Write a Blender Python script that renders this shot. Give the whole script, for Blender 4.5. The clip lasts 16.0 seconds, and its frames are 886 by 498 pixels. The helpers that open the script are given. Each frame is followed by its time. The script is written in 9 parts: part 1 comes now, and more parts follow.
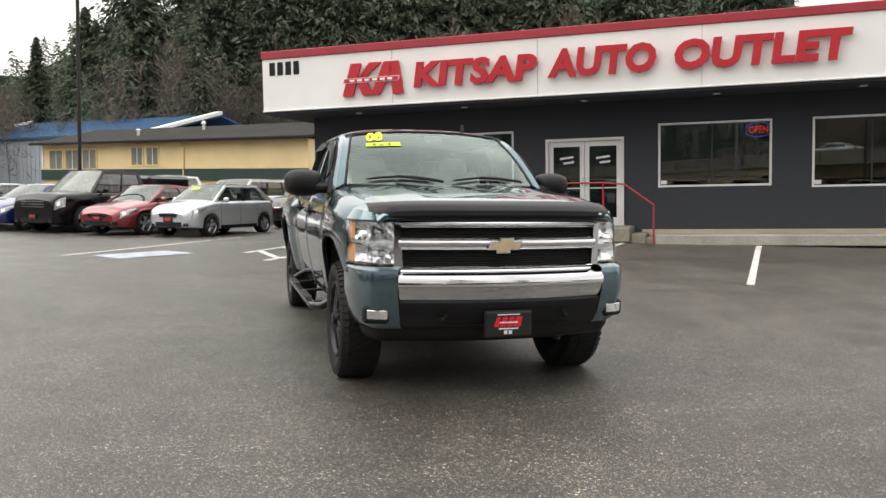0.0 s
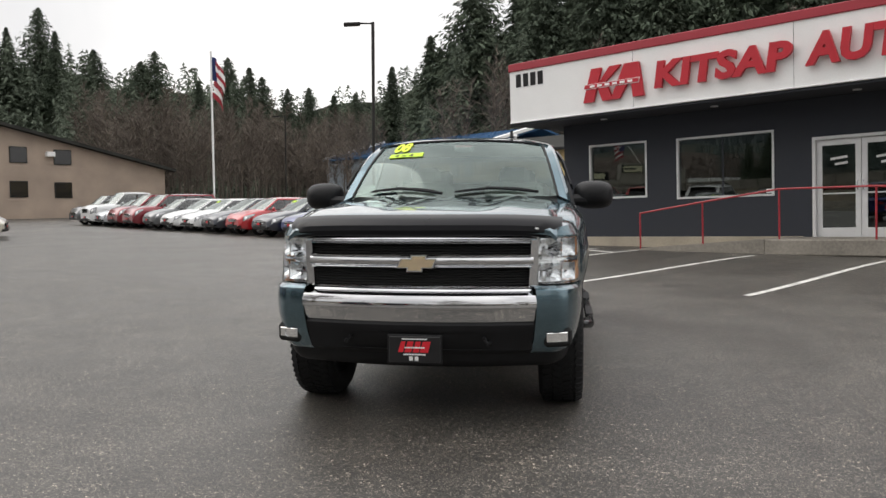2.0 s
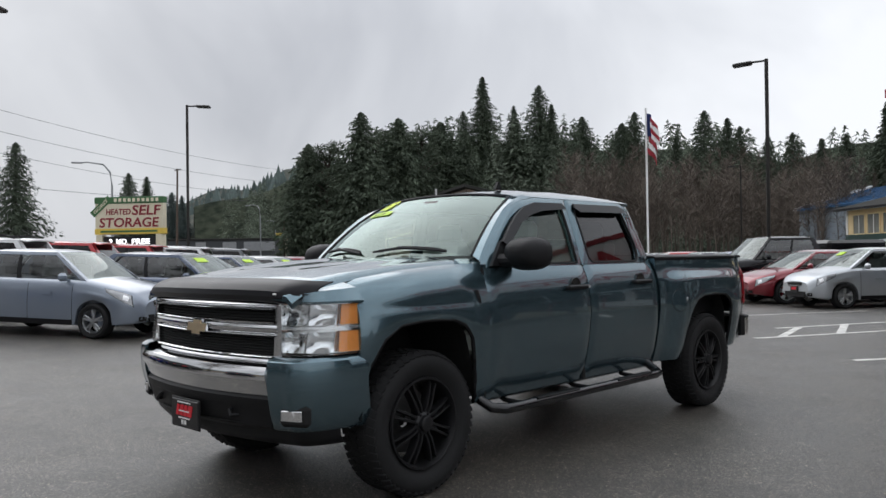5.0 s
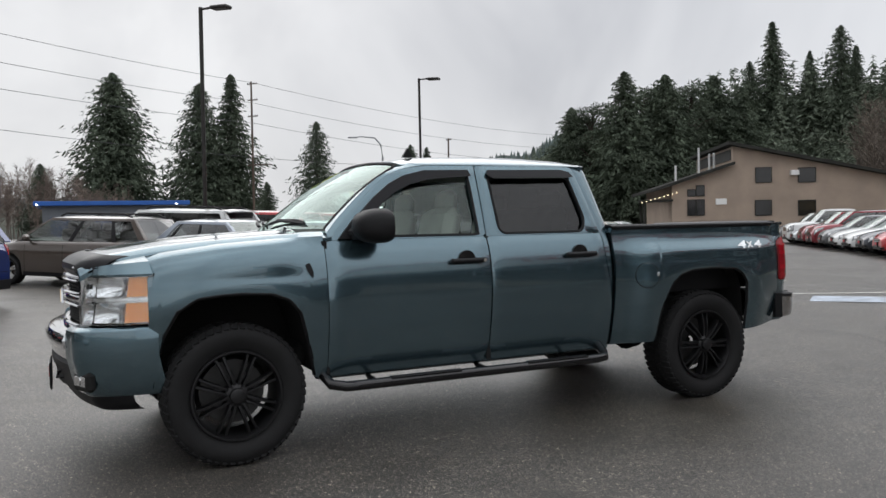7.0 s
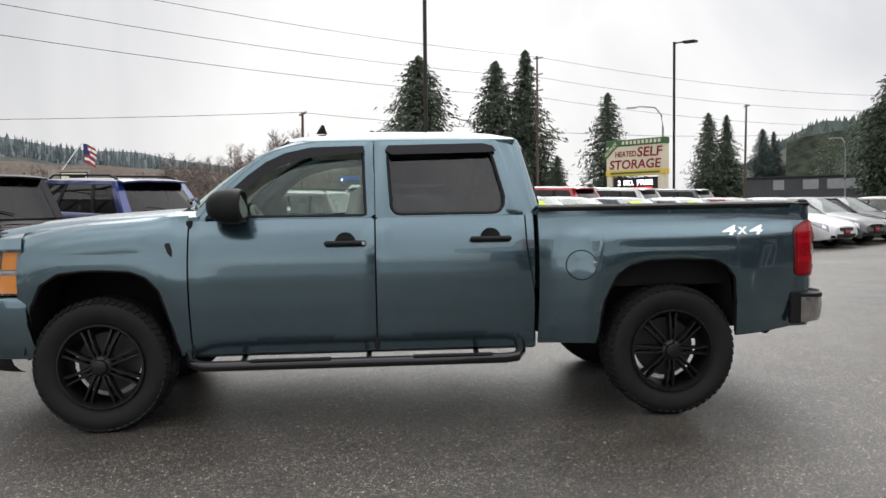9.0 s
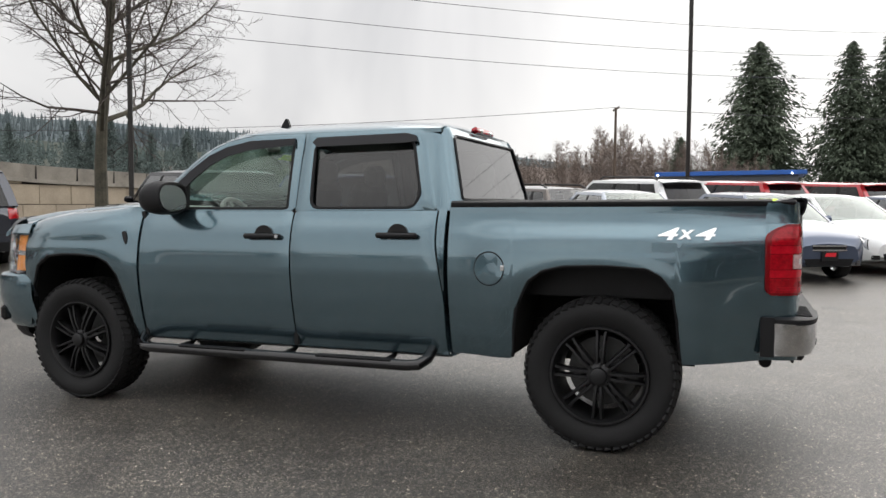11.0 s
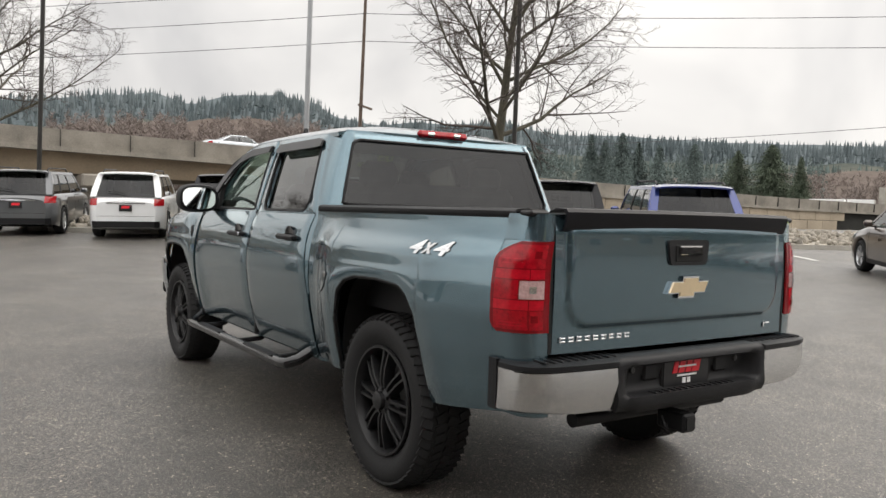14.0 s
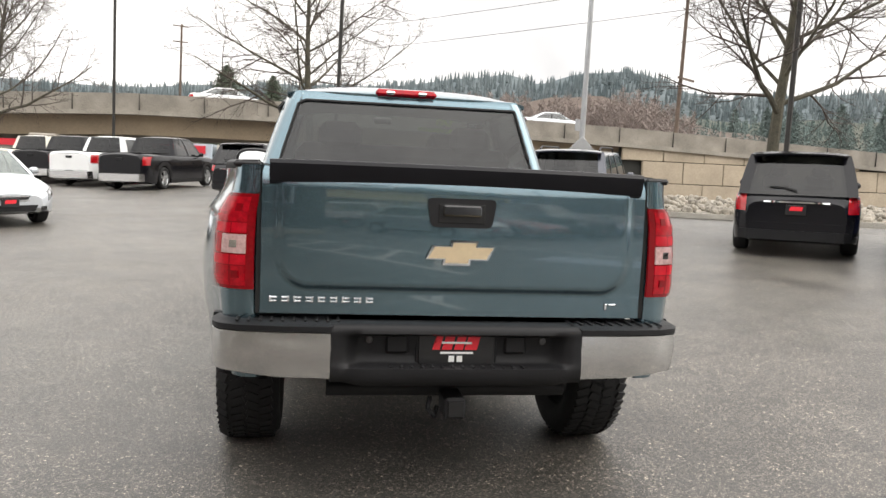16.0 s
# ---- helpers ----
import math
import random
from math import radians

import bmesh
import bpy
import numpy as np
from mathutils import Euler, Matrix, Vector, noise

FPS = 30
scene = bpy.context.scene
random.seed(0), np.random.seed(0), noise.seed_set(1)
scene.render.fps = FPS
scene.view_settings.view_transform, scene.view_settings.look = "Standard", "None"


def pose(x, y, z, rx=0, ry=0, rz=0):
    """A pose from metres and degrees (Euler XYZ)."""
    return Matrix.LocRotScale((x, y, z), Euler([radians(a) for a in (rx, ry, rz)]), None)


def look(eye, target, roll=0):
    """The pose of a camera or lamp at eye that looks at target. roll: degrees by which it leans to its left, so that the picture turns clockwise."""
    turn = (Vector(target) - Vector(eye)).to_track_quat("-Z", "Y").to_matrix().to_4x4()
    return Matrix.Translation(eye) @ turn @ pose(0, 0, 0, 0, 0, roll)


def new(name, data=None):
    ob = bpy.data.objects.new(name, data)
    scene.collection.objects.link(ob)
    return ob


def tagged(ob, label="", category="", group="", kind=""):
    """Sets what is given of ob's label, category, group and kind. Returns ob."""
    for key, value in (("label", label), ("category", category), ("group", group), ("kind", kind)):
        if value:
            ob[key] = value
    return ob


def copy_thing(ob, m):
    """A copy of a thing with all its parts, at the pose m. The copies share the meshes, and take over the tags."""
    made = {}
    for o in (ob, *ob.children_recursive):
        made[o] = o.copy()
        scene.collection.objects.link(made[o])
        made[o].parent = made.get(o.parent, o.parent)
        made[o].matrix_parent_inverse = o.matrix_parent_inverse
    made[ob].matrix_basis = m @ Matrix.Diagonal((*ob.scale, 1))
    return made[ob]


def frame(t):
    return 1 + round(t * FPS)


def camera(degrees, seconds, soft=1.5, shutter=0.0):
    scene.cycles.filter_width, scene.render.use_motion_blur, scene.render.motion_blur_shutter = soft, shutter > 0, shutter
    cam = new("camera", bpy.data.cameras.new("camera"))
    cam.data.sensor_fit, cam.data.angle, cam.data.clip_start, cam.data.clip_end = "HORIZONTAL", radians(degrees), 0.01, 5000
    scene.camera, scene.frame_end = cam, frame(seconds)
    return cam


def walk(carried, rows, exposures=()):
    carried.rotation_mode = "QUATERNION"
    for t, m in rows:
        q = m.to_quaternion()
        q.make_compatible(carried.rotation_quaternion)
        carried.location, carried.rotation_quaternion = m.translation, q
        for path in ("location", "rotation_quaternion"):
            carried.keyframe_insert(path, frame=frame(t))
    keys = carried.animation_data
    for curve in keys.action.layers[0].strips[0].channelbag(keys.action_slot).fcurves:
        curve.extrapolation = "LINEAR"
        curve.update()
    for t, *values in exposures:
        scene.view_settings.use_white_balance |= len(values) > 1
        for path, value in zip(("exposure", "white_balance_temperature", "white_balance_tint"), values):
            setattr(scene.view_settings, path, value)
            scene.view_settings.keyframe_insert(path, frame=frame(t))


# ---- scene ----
cam = camera(58.5, 16.0)
PATH = [
    (0, (-1.74, -7.516, 1.358), (-1.199, -5.596, 1.211), 0.6),
    (0.5, (-1.111, -7.57, 1.376), (-0.786, -5.602, 1.235), 0.3),
    (1, (-0.453, -7.543, 1.378), (-0.333, -5.551, 1.239), 0.0),
    (1.5, (0.225, -7.48, 1.373), (0.145, -5.486, 1.238), -0.1),
    (2, (0.896, -7.292, 1.389), (0.585, -5.321, 1.262), -0.4),
    (2.5, (1.556, -7.047, 1.379), (1.069, -5.108, 1.325), -0.5),
    (2.8, (1.907, -6.854, 1.368), (1.313, -4.945, 1.343), -0.7),
    (3, (2.14, -6.713, 1.364), (1.44, -4.84, 1.352), -0.6),
    (3.5, (2.759, -6.383, 1.359), (1.829, -4.612, 1.364), -0.8),
    (4, (3.285, -5.944, 1.361), (2.21, -4.257, 1.372), -0.8),
    (4.5, (3.797, -5.541, 1.376), (2.578, -3.955, 1.395), -0.9),
    (4.7, (3.998, -5.368, 1.387), (2.71, -3.838, 1.409), -0.9),
    (6.8, (5.647, -2.989, 1.409), (3.872, -2.069, 1.358), -1.1),
    (7, (5.72, -2.716, 1.397), (3.916, -1.853, 1.341), -1.3),
    (7.5, (5.889, -2.029, 1.413), (3.981, -1.433, 1.355), -1.3),
    (8, (6.017, -1.338, 1.391), (4.071, -0.886, 1.29), -1.1),
    (8.5, (6.005, -0.661, 1.387), (4.032, -0.358, 1.274), -1.1),
    (9, (6.003, 0.004, 1.392), (4.01, 0.136, 1.283), -1.0),
    (9.2, (5.937, 0.267, 1.371), (3.941, 0.319, 1.265), -0.9),
    (11.3, (5.129, 2.862, 1.353), (3.296, 2.07, 1.247), 0.0),
    (11.5, (5.004, 3.089, 1.359), (3.197, 2.239, 1.256), 0.2),
    (12, (4.667, 3.615, 1.344), (2.918, 2.649, 1.243), 0.4),
    (12.5, (4.278, 4.068, 1.352), (2.614, 2.961, 1.256), 0.5),
    (13, (3.869, 4.484, 1.366), (2.381, 3.151, 1.275), 0.9),
    (13.5, (3.399, 4.877, 1.356), (2.079, 3.377, 1.264), 1.2),
    (14, (2.897, 5.197, 1.36), (1.789, 3.534, 1.266), 1.6),
    (14.5, (2.352, 5.506, 1.364), (1.426, 3.737, 1.25), 1.9),
    (15, (1.754, 5.692, 1.35), (1.001, 3.846, 1.19), 2.0),
    (15.5, (1.164, 5.855, 1.341), (0.613, 3.94, 1.169), 2.1),
    (16, (0.582, 5.883, 1.344), (0.261, 3.917, 1.164), 2.5),
]
walk(cam, [(t, look(*p)) for t, *p in PATH], [(0.0, 0.69, 6850, 10), (1.0, 0.62, 6750, 10), (2.0, 0.29, 6600, 10), (2.7, -0.10, 6500, 10), (3.5, -0.44, 6450, 10), (4.7, -0.11, 6150, 10), (7.0, 0.06, 6300, 10), (9.0, 0.40, 6450, 10), (11.5, 0.52, 6550, 10), (12.5, 0.48, 6600, 10), (14.5, 0.87, 6800, 10), (15.5, 1.18, 6800, 10), (16.0, 1.24, 6800, 10)])

# ---------------------------------------------------------------- world, sun, light
world = bpy.data.worlds.new("overcast_sky")
scene.world = world
world.use_nodes = True
wn = world.node_tree
wn.nodes.clear()
w_out = wn.nodes.new("ShaderNodeOutputWorld")
w_bg = wn.nodes.new("ShaderNodeBackground")
w_sky = wn.nodes.new("ShaderNodeTexSky")
w_sky.sky_type = "NISHITA"
w_sky.sun_disc = False
w_sky.sun_elevation, w_sky.sun_rotation = radians(45), radians(-80)
w_sky.air_density, w_sky.dust_density = 1.0, 4.0
w_cloud = wn.nodes.new("ShaderNodeTexNoise")
w_cloud.inputs["Scale"].default_value = 2.6
w_cloud.inputs["Detail"].default_value = 5.0
w_cloud.inputs["Distortion"].default_value = 0.4
w_ramp = wn.nodes.new("ShaderNodeValToRGB")
w_ramp.color_ramp.elements[0].position, w_ramp.color_ramp.elements[0].color = 0.30, (7.2, 7.25, 7.5, 1)
w_ramp.color_ramp.elements[1].position, w_ramp.color_ramp.elements[1].color = 0.66, (12.6, 12.5, 12.4, 1)
w_mix = wn.nodes.new("ShaderNodeMix")
w_mix.data_type = "RGBA"
w_mix.inputs["Factor"].default_value = 0.93
wn.links.new(w_cloud.outputs["Fac"], w_ramp.inputs["Fac"])
wn.links.new(w_sky.outputs["Color"], w_mix.inputs[6])
wn.links.new(w_ramp.outputs["Color"], w_mix.inputs[7])
w_tc = wn.nodes.new("ShaderNodeTexCoord")
w_sep = wn.nodes.new("ShaderNodeSeparateXYZ")
w_up = wn.nodes.new("ShaderNodeMapRange")
w_up.inputs[1].default_value, w_up.inputs[2].default_value, w_up.inputs[3].default_value, w_up.inputs[4].default_value = 0.28, 1.0, 1.0, 1.95
w_mul = wn.nodes.new("ShaderNodeVectorMath")
w_mul.operation = "SCALE"
wn.links.new(w_tc.outputs["Generated"], w_sep.inputs[0])
wn.links.new(w_sep.outputs["Z"], w_up.inputs[0])
wn.links.new(w_mix.outputs[2], w_mul.inputs[0])
w_side = wn.nodes.new("ShaderNodeVectorMath")
w_side.operation = "DOT_PRODUCT"
w_side.inputs[1].default_value = (0.42, 0.90, 0.0)
w_grad = wn.nodes.new("ShaderNodeMapRange")
w_grad.inputs[1].default_value, w_grad.inputs[2].default_value, w_grad.inputs[3].default_value, w_grad.inputs[4].default_value = -1.0, 1.0, 0.78, 1.26
w_both = wn.nodes.new("ShaderNodeMath")
w_both.operation = "MULTIPLY"
wn.links.new(w_tc.outputs["Generated"], w_side.inputs[0])
wn.links.new(w_side.outputs["Value"], w_grad.inputs[0])
wn.links.new(w_up.outputs[0], w_both.inputs[0])
wn.links.new(w_grad.outputs[0], w_both.inputs[1])
wn.links.new(w_both.outputs[0], w_mul.inputs["Scale"])
wn.links.new(w_mul.outputs[0], w_bg.inputs["Color"])
w_bg.inputs["Strength"].default_value = 0.072
wn.links.new(w_bg.outputs["Background"], w_out.inputs["Surface"])

sun = new("sun", bpy.data.lights.new("sun", "SUN"))
sun.data.energy, sun.data.angle, sun.data.color = 0.9, radians(60), (1.0, 0.97, 0.93)
sun.matrix_world = look((-24, 4, 24), (0, 0, 0))


# ---------------------------------------------------------------- materials
def nodes_of(name):
    m = bpy.data.materials.new(name)
    m.use_nodes = True
    nt = m.node_tree
    nt.nodes.clear()
    out = nt.nodes.new("ShaderNodeOutputMaterial")
    return m, nt, out


def mat(name, col, rough=0.5, metal=0.0, var=0.12, scale=3.0, fine=60.0, bump=0.0, coat=0.0, spec=0.5, dirt=None, emit=0.0):
    """A surface with two scales of uneven colour, uneven gloss and fine relief."""
    m, nt, out = nodes_of(name)
    b = nt.nodes.new("ShaderNodeBsdfPrincipled")
    tc = nt.nodes.new("ShaderNodeTexCoord")
    n1 = nt.nodes.new("ShaderNodeTexNoise")
    n2 = nt.nodes.new("ShaderNodeTexNoise")
    n1.inputs["Scale"].default_value, n1.inputs["Detail"].default_value = scale, 5
    n2.inputs["Scale"].default_value, n2.inputs["Detail"].default_value = fine, 3
    for n in (n1, n2):
        nt.links.new(tc.outputs["Object"], n.inputs["Vector"])
    add = nt.nodes.new("ShaderNodeMath")
    add.operation = "MULTIPLY_ADD"
    add.inputs[1].default_value = 0.65
    nt.links.new(n1.outputs["Fac"], add.inputs[0])
    mul = nt.nodes.new("ShaderNodeMath")
    mul.operation = "MULTIPLY"
    mul.inputs[1].default_value = 0.35
    nt.links.new(n2.outputs["Fac"], mul.inputs[0])
    nt.links.new(mul.outputs[0], add.inputs[2])
    ramp = nt.nodes.new("ShaderNodeValToRGB")
    e = ramp.color_ramp.elements
    dark = dirt or tuple(c * (1 - var) for c in col)
    e[0].position, e[0].color = 0.32, (*dark, 1)
    e[1].position, e[1].color = 0.66, (*(min(1, c * (1 + var)) for c in col), 1)
    nt.links.new(add.outputs[0], ramp.inputs["Fac"])
    nt.links.new(ramp.outputs["Color"], b.inputs["Base Color"])
    rr = nt.nodes.new("ShaderNodeMapRange")
    rr.inputs[3].default_value, rr.inputs[4].default_value = max(0.02, rough * 0.8), min(1, rough * 1.2)
    nt.links.new(n1.outputs["Fac"], rr.inputs[0])
    nt.links.new(rr.outputs[0], b.inputs["Roughness"])
    b.inputs["Metallic"].default_value = metal
    b.inputs["Coat Weight"].default_value = coat
    b.inputs["Coat Roughness"].default_value = 0.025
    b.inputs["Coat IOR"].default_value = 1.6
    b.inputs["Specular IOR Level"].default_value = spec
    if bump:
        bp = nt.nodes.new("ShaderNodeBump")
        bp.inputs["Strength"].default_value, bp.inputs["Distance"].default_value = bump, 0.01
        nt.links.new(n2.outputs["Fac"], bp.inputs["Height"])
        nt.links.new(bp.outputs["Normal"], b.inputs["Normal"])
    if emit:
        b.inputs["Emission Color"].default_value = (*col, 1)
        b.inputs["Emission Strength"].default_value = emit
    nt.links.new(b.outputs["BSDF"], out.inputs["Surface"])
    return m


def glass(name, tint, gloss=(1, 1, 1), ior=1.6):
    """A thin pane: tinted see-through with a Fresnel gloss."""
    m, nt, out = nodes_of(name)
    t = nt.nodes.new("ShaderNodeBsdfTransparent")
    t.inputs["Color"].default_value = (*tint, 1)
    g = nt.nodes.new("ShaderNodeBsdfGlossy")
    g.inputs["Roughness"].default_value = 0.015
    g.inputs["Color"].default_value = (*gloss, 1)
    lw = nt.nodes.new("ShaderNodeLayerWeight")
    lw.inputs["Blend"].default_value = 0.5
    pw, fr = nt.nodes.new("ShaderNodeMath"), nt.nodes.new("ShaderNodeMapRange")
    pw.operation = "POWER"
    pw.inputs[1].default_value = 4.0
    r0 = ((ior - 1) / (ior + 1)) ** 2
    fr.inputs[3].default_value, fr.inputs[4].default_value = r0, 1.0
    nt.links.new(lw.outputs["Facing"], pw.inputs[0])
    nt.links.new(pw.outputs[0], fr.inputs[0])
    mx = nt.nodes.new("ShaderNodeMixShader")
    nt.links.new(fr.outputs[0], mx.inputs[0])
    nt.links.new(t.outputs[0], mx.inputs[1])
    nt.links.new(g.outputs[0], mx.inputs[2])
    nt.links.new(mx.outputs[0], out.inputs["Surface"])
    return m


def hill_mat(name, dark, light, grain, tall=0.4, patch=0.02):
    """Woodland seen from afar: upright tree-sized grain and wide patches."""
    m, nt, out = nodes_of(name)
    b = nt.nodes.new("ShaderNodeBsdfPrincipled")
    tc = nt.nodes.new("ShaderNodeTexCoord")
    mp = nt.nodes.new("ShaderNodeMapping")
    mp.inputs["Scale"].default_value = (1, 1, tall)
    nt.links.new(tc.outputs["Object"], mp.inputs["Vector"])
    n1, n2 = nt.nodes.new("ShaderNodeTexNoise"), nt.nodes.new("ShaderNodeTexNoise")
    n1.inputs["Scale"].default_value, n1.inputs["Detail"].default_value = grain, 6
    n2.inputs["Scale"].default_value, n2.inputs["Detail"].default_value = patch, 3
    nt.links.new(mp.outputs[0], n1.inputs["Vector"])
    nt.links.new(tc.outputs["Object"], n2.inputs["Vector"])
    ad = nt.nodes.new("ShaderNodeMath")
    ad.operation = "ADD"
    nt.links.new(n1.outputs["Fac"], ad.inputs[0])
    nt.links.new(n2.outputs["Fac"], ad.inputs[1])
    ramp = nt.nodes.new("ShaderNodeValToRGB")
    e = ramp.color_ramp.elements
    e[0].position, e[0].color = 0.42, (*dark, 1)
    e[1].position, e[1].color = 0.58, (*light, 1)
    hv = nt.nodes.new("ShaderNodeMath")
    hv.operation = "MULTIPLY"
    hv.inputs[1].default_value = 0.5
    nt.links.new(ad.outputs[0], hv.inputs[0])
    nt.links.new(hv.outputs[0], ramp.inputs["Fac"])
    nt.links.new(ramp.outputs["Color"], b.inputs["Base Color"])
    b.inputs["Roughness"].default_value = 1.0
    b.inputs["Specular IOR Level"].default_value = 0.05
    nt.links.new(b.outputs["BSDF"], out.inputs["Surface"])
    return m


def asphalt_mat():
    """Wet asphalt: pale aggregate specks, damp and drying patches, open-grained relief."""
    m, nt, out = nodes_of("wet_asphalt")
    b = nt.nodes.new("ShaderNodeBsdfPrincipled")
    tc = nt.nodes.new("ShaderNodeTexCoord")

    def noise_at(s, d, rough=0.5, dist=0.0):
        n = nt.nodes.new("ShaderNodeTexNoise")
        n.inputs["Scale"].default_value, n.inputs["Detail"].default_value, n.inputs["Roughness"].default_value, n.inputs["Distortion"].default_value = s, d, rough, dist
        nt.links.new(tc.outputs["Object"], n.inputs["Vector"])
        return n.outputs["Fac"]

    def ramp_of(src, p0, c0, p1, c1):
        n = nt.nodes.new("ShaderNodeValToRGB")
        e = n.color_ramp.elements
        e[0].position, e[0].color = p0, (*c0, 1)
        e[1].position, e[1].color = p1, (*c1, 1)
        nt.links.new(src, n.inputs["Fac"])
        return n.outputs["Color"]

    def times(a, c):
        n = nt.nodes.new("ShaderNodeMix")
        n.data_type, n.blend_type = "RGBA", "MULTIPLY"
        n.inputs["Factor"].default_value = 1.0
        nt.links.new(a, n.inputs[6])
        nt.links.new(c, n.inputs[7])
        return n.outputs[2]

    def blend(a, c, k):
        n = nt.nodes.new("ShaderNodeMath")
        n.operation = "MULTIPLY_ADD"
        n.inputs[1].default_value = k
        q = nt.nodes.new("ShaderNodeMath")
        q.operation = "MULTIPLY"
        q.inputs[1].default_value = 1 - k
        nt.links.new(a, n.inputs[0])
        nt.links.new(c, q.inputs[0])
        nt.links.new(q.outputs[0], n.inputs[2])
        return n.outputs[0]

    def cells(s):
        n = nt.nodes.new("ShaderNodeTexVoronoi")
        n.inputs["Scale"].default_value = s
        nt.links.new(tc.outputs["Object"], n.inputs["Vector"])
        sp = nt.nodes.new("ShaderNodeSeparateColor")
        nt.links.new(n.outputs["Color"], sp.inputs[0])
        return n.outputs["Distance"], sp.outputs[0]

    big, mid, patch = noise_at(0.20, 5, 0.6, 0.6), noise_at(0.8, 8, 0.65, 0.3), noise_at(2.6, 6, 0.6)
    d1, c1 = cells(170)
    d2, c2 = cells(70)
    wet = blend(big, mid, 0.6)
    col = ramp_of(mid, 0.33, (0.045, 0.042, 0.0378), 0.68, (0.076, 0.0715, 0.0645))
    col = times(col, ramp_of(patch, 0.35, (0.82, 0.82, 0.82), 0.66, (1.16, 1.15, 1.13)))
    col = times(col, ramp_of(c1, 0.78, (0.74, 0.74, 0.75), 0.98, (5.6, 5.4, 5.1)))
    col = times(col, ramp_of(c2, 0.90, (0.94, 0.94, 0.94), 0.99, (2.8, 2.7, 2.5)))
    nt.links.new(col, b.inputs["Base Color"])
    nt.links.new(ramp_of(wet, 0.36, (0.31, 0.31, 0.31), 0.58, (0.46, 0.46, 0.46)), b.inputs["Roughness"])
    st = ramp_of(wet, 0.34, (0.50, 0.50, 0.50), 0.58, (0.66, 0.66, 0.66))
    hsum = blend(d1, noise_at(150, 2), 0.6)
    bp = nt.nodes.new("ShaderNodeBump")
    bp.inputs["Distance"].default_value = 0.006
    nt.links.new(st, bp.inputs["Strength"])
    nt.links.new(hsum, bp.inputs["Height"])
    nt.links.new(bp.outputs["Normal"], b.inputs["Normal"])
    b.inputs["Specular IOR Level"].default_value = 0.60
    nt.links.new(b.outputs["BSDF"], out.inputs["Surface"])
    return m


M_ASPHALT = asphalt_mat()
M_PAINT = mat("truck_paint", (0.101, 0.166, 0.198), 0.21, 0.84, 0.05, 2.0, 300, coat=1.0)
M_STEEL = mat("dark_steel", (0.09, 0.09, 0.09), 0.5, 0.7, 0.2, 8, 60)
M_CHROME = mat("chrome", (0.74, 0.745, 0.755), 0.06, 1.0, 0.04, 5, 80)
M_BOWL = mat("lamp_bowl_silver", (0.90, 0.90, 0.90), 0.07, 1.0, 0.06, 20, 90)
M_GOLD = mat("gold_emblem", (0.80, 0.65, 0.43), 0.32, 0.75, 0.06, 20, 200)
M_BLACK = mat("black_plastic", (0.010, 0.010, 0.011), 0.5, 0, 0.25, 6, 220, bump=0.15, spec=0.25)
M_GLOSSBLACK = mat("gloss_black", (0.008, 0.008, 0.009), 0.12, 0, 0.2, 6, 90, coat=0.2)
M_SMOKE = mat("smoked_deflector", (0.007, 0.007, 0.009), 0.30, 0, 0.2, 6, 90, spec=0.2)
M_DARK = mat("dark_cavity", (0.006, 0.006, 0.006), 0.9, 0, 0.2, 8, 60)
M_RIM = mat("matt_black_rim", (0.010, 0.010, 0.011), 0.42, 0.2, 0.2, 12, 120)
M_TYRE = mat("tyre_rubber", (0.013, 0.013, 0.0135), 0.74, 0, 0.3, 14, 160, bump=0.2, spec=0.3)
M_GLASS = glass("windscreen_glass", (0.62, 0.74, 0.70), (0.80, 0.93, 0.89), 2.0)
M_TINT = glass("privacy_glass", (0.13, 0.135, 0.14))
M_SIDEGLASS = glass("side_glass", (0.82, 0.92, 0.87), (0.9, 1.0, 0.95), 1.7)
M_LENS = glass("clear_lens", (0.95, 0.96, 0.965), (1, 1, 1), 1.5)
M_REFLECT = mat("lamp_reflector", (0.80, 0.80, 0.79), 0.16, 0.85, 0.08, 20, 90)
M_SATIN = mat("satin_chrome", (0.60, 0.60, 0.60), 0.20, 1.0, 0.05, 4, 90)
M_LINER = mat("pale_headliner", (0.46, 0.46, 0.43), 0.9, 0, 0.1, 6, 120)
M_AMBER = mat("amber_reflector", (0.95, 0.34, 0.07), 0.25, 0, 0.1, 30, 160, coat=0.6)
M_RED = mat("red_lens", (0.30, 0.002, 0.008), 0.20, 0, 0.35, 40, 120, coat=0.12, spec=0.3)
M_REDBRIGHT = mat("red_reflector", (0.40, 0.003, 0.012), 0.22, 0, 0.25, 40, 120, coat=0.12, spec=0.3)
M_PINKCLEAR = mat("clear_reversing_lens", (0.50, 0.32, 0.31), 0.15, 0.2, 0.3, 60, 140, coat=1.0)
M_REDDARK = mat("red_lens_ribs", (0.17, 0.001, 0.004), 0.20, 0, 0.2, 25, 120, coat=0.12, spec=0.3)
M_INTERIOR = mat("grey_interior", (0.27, 0.27, 0.255), 0.8, 0, 0.2, 6, 120, bump=0.2)
M_SEAT = mat("grey_seat_cloth", (0.34, 0.33, 0.31), 0.9, 0, 0.2, 8, 150, bump=0.3)
M_PLATE = mat("black_plate", (0.012, 0.012, 0.013), 0.35, 0, 0.2, 10, 80)
M_SIGNRED = mat("sign_red", (0.50, 0.016, 0.030), 0.42, 0, 0.10, 3, 70)
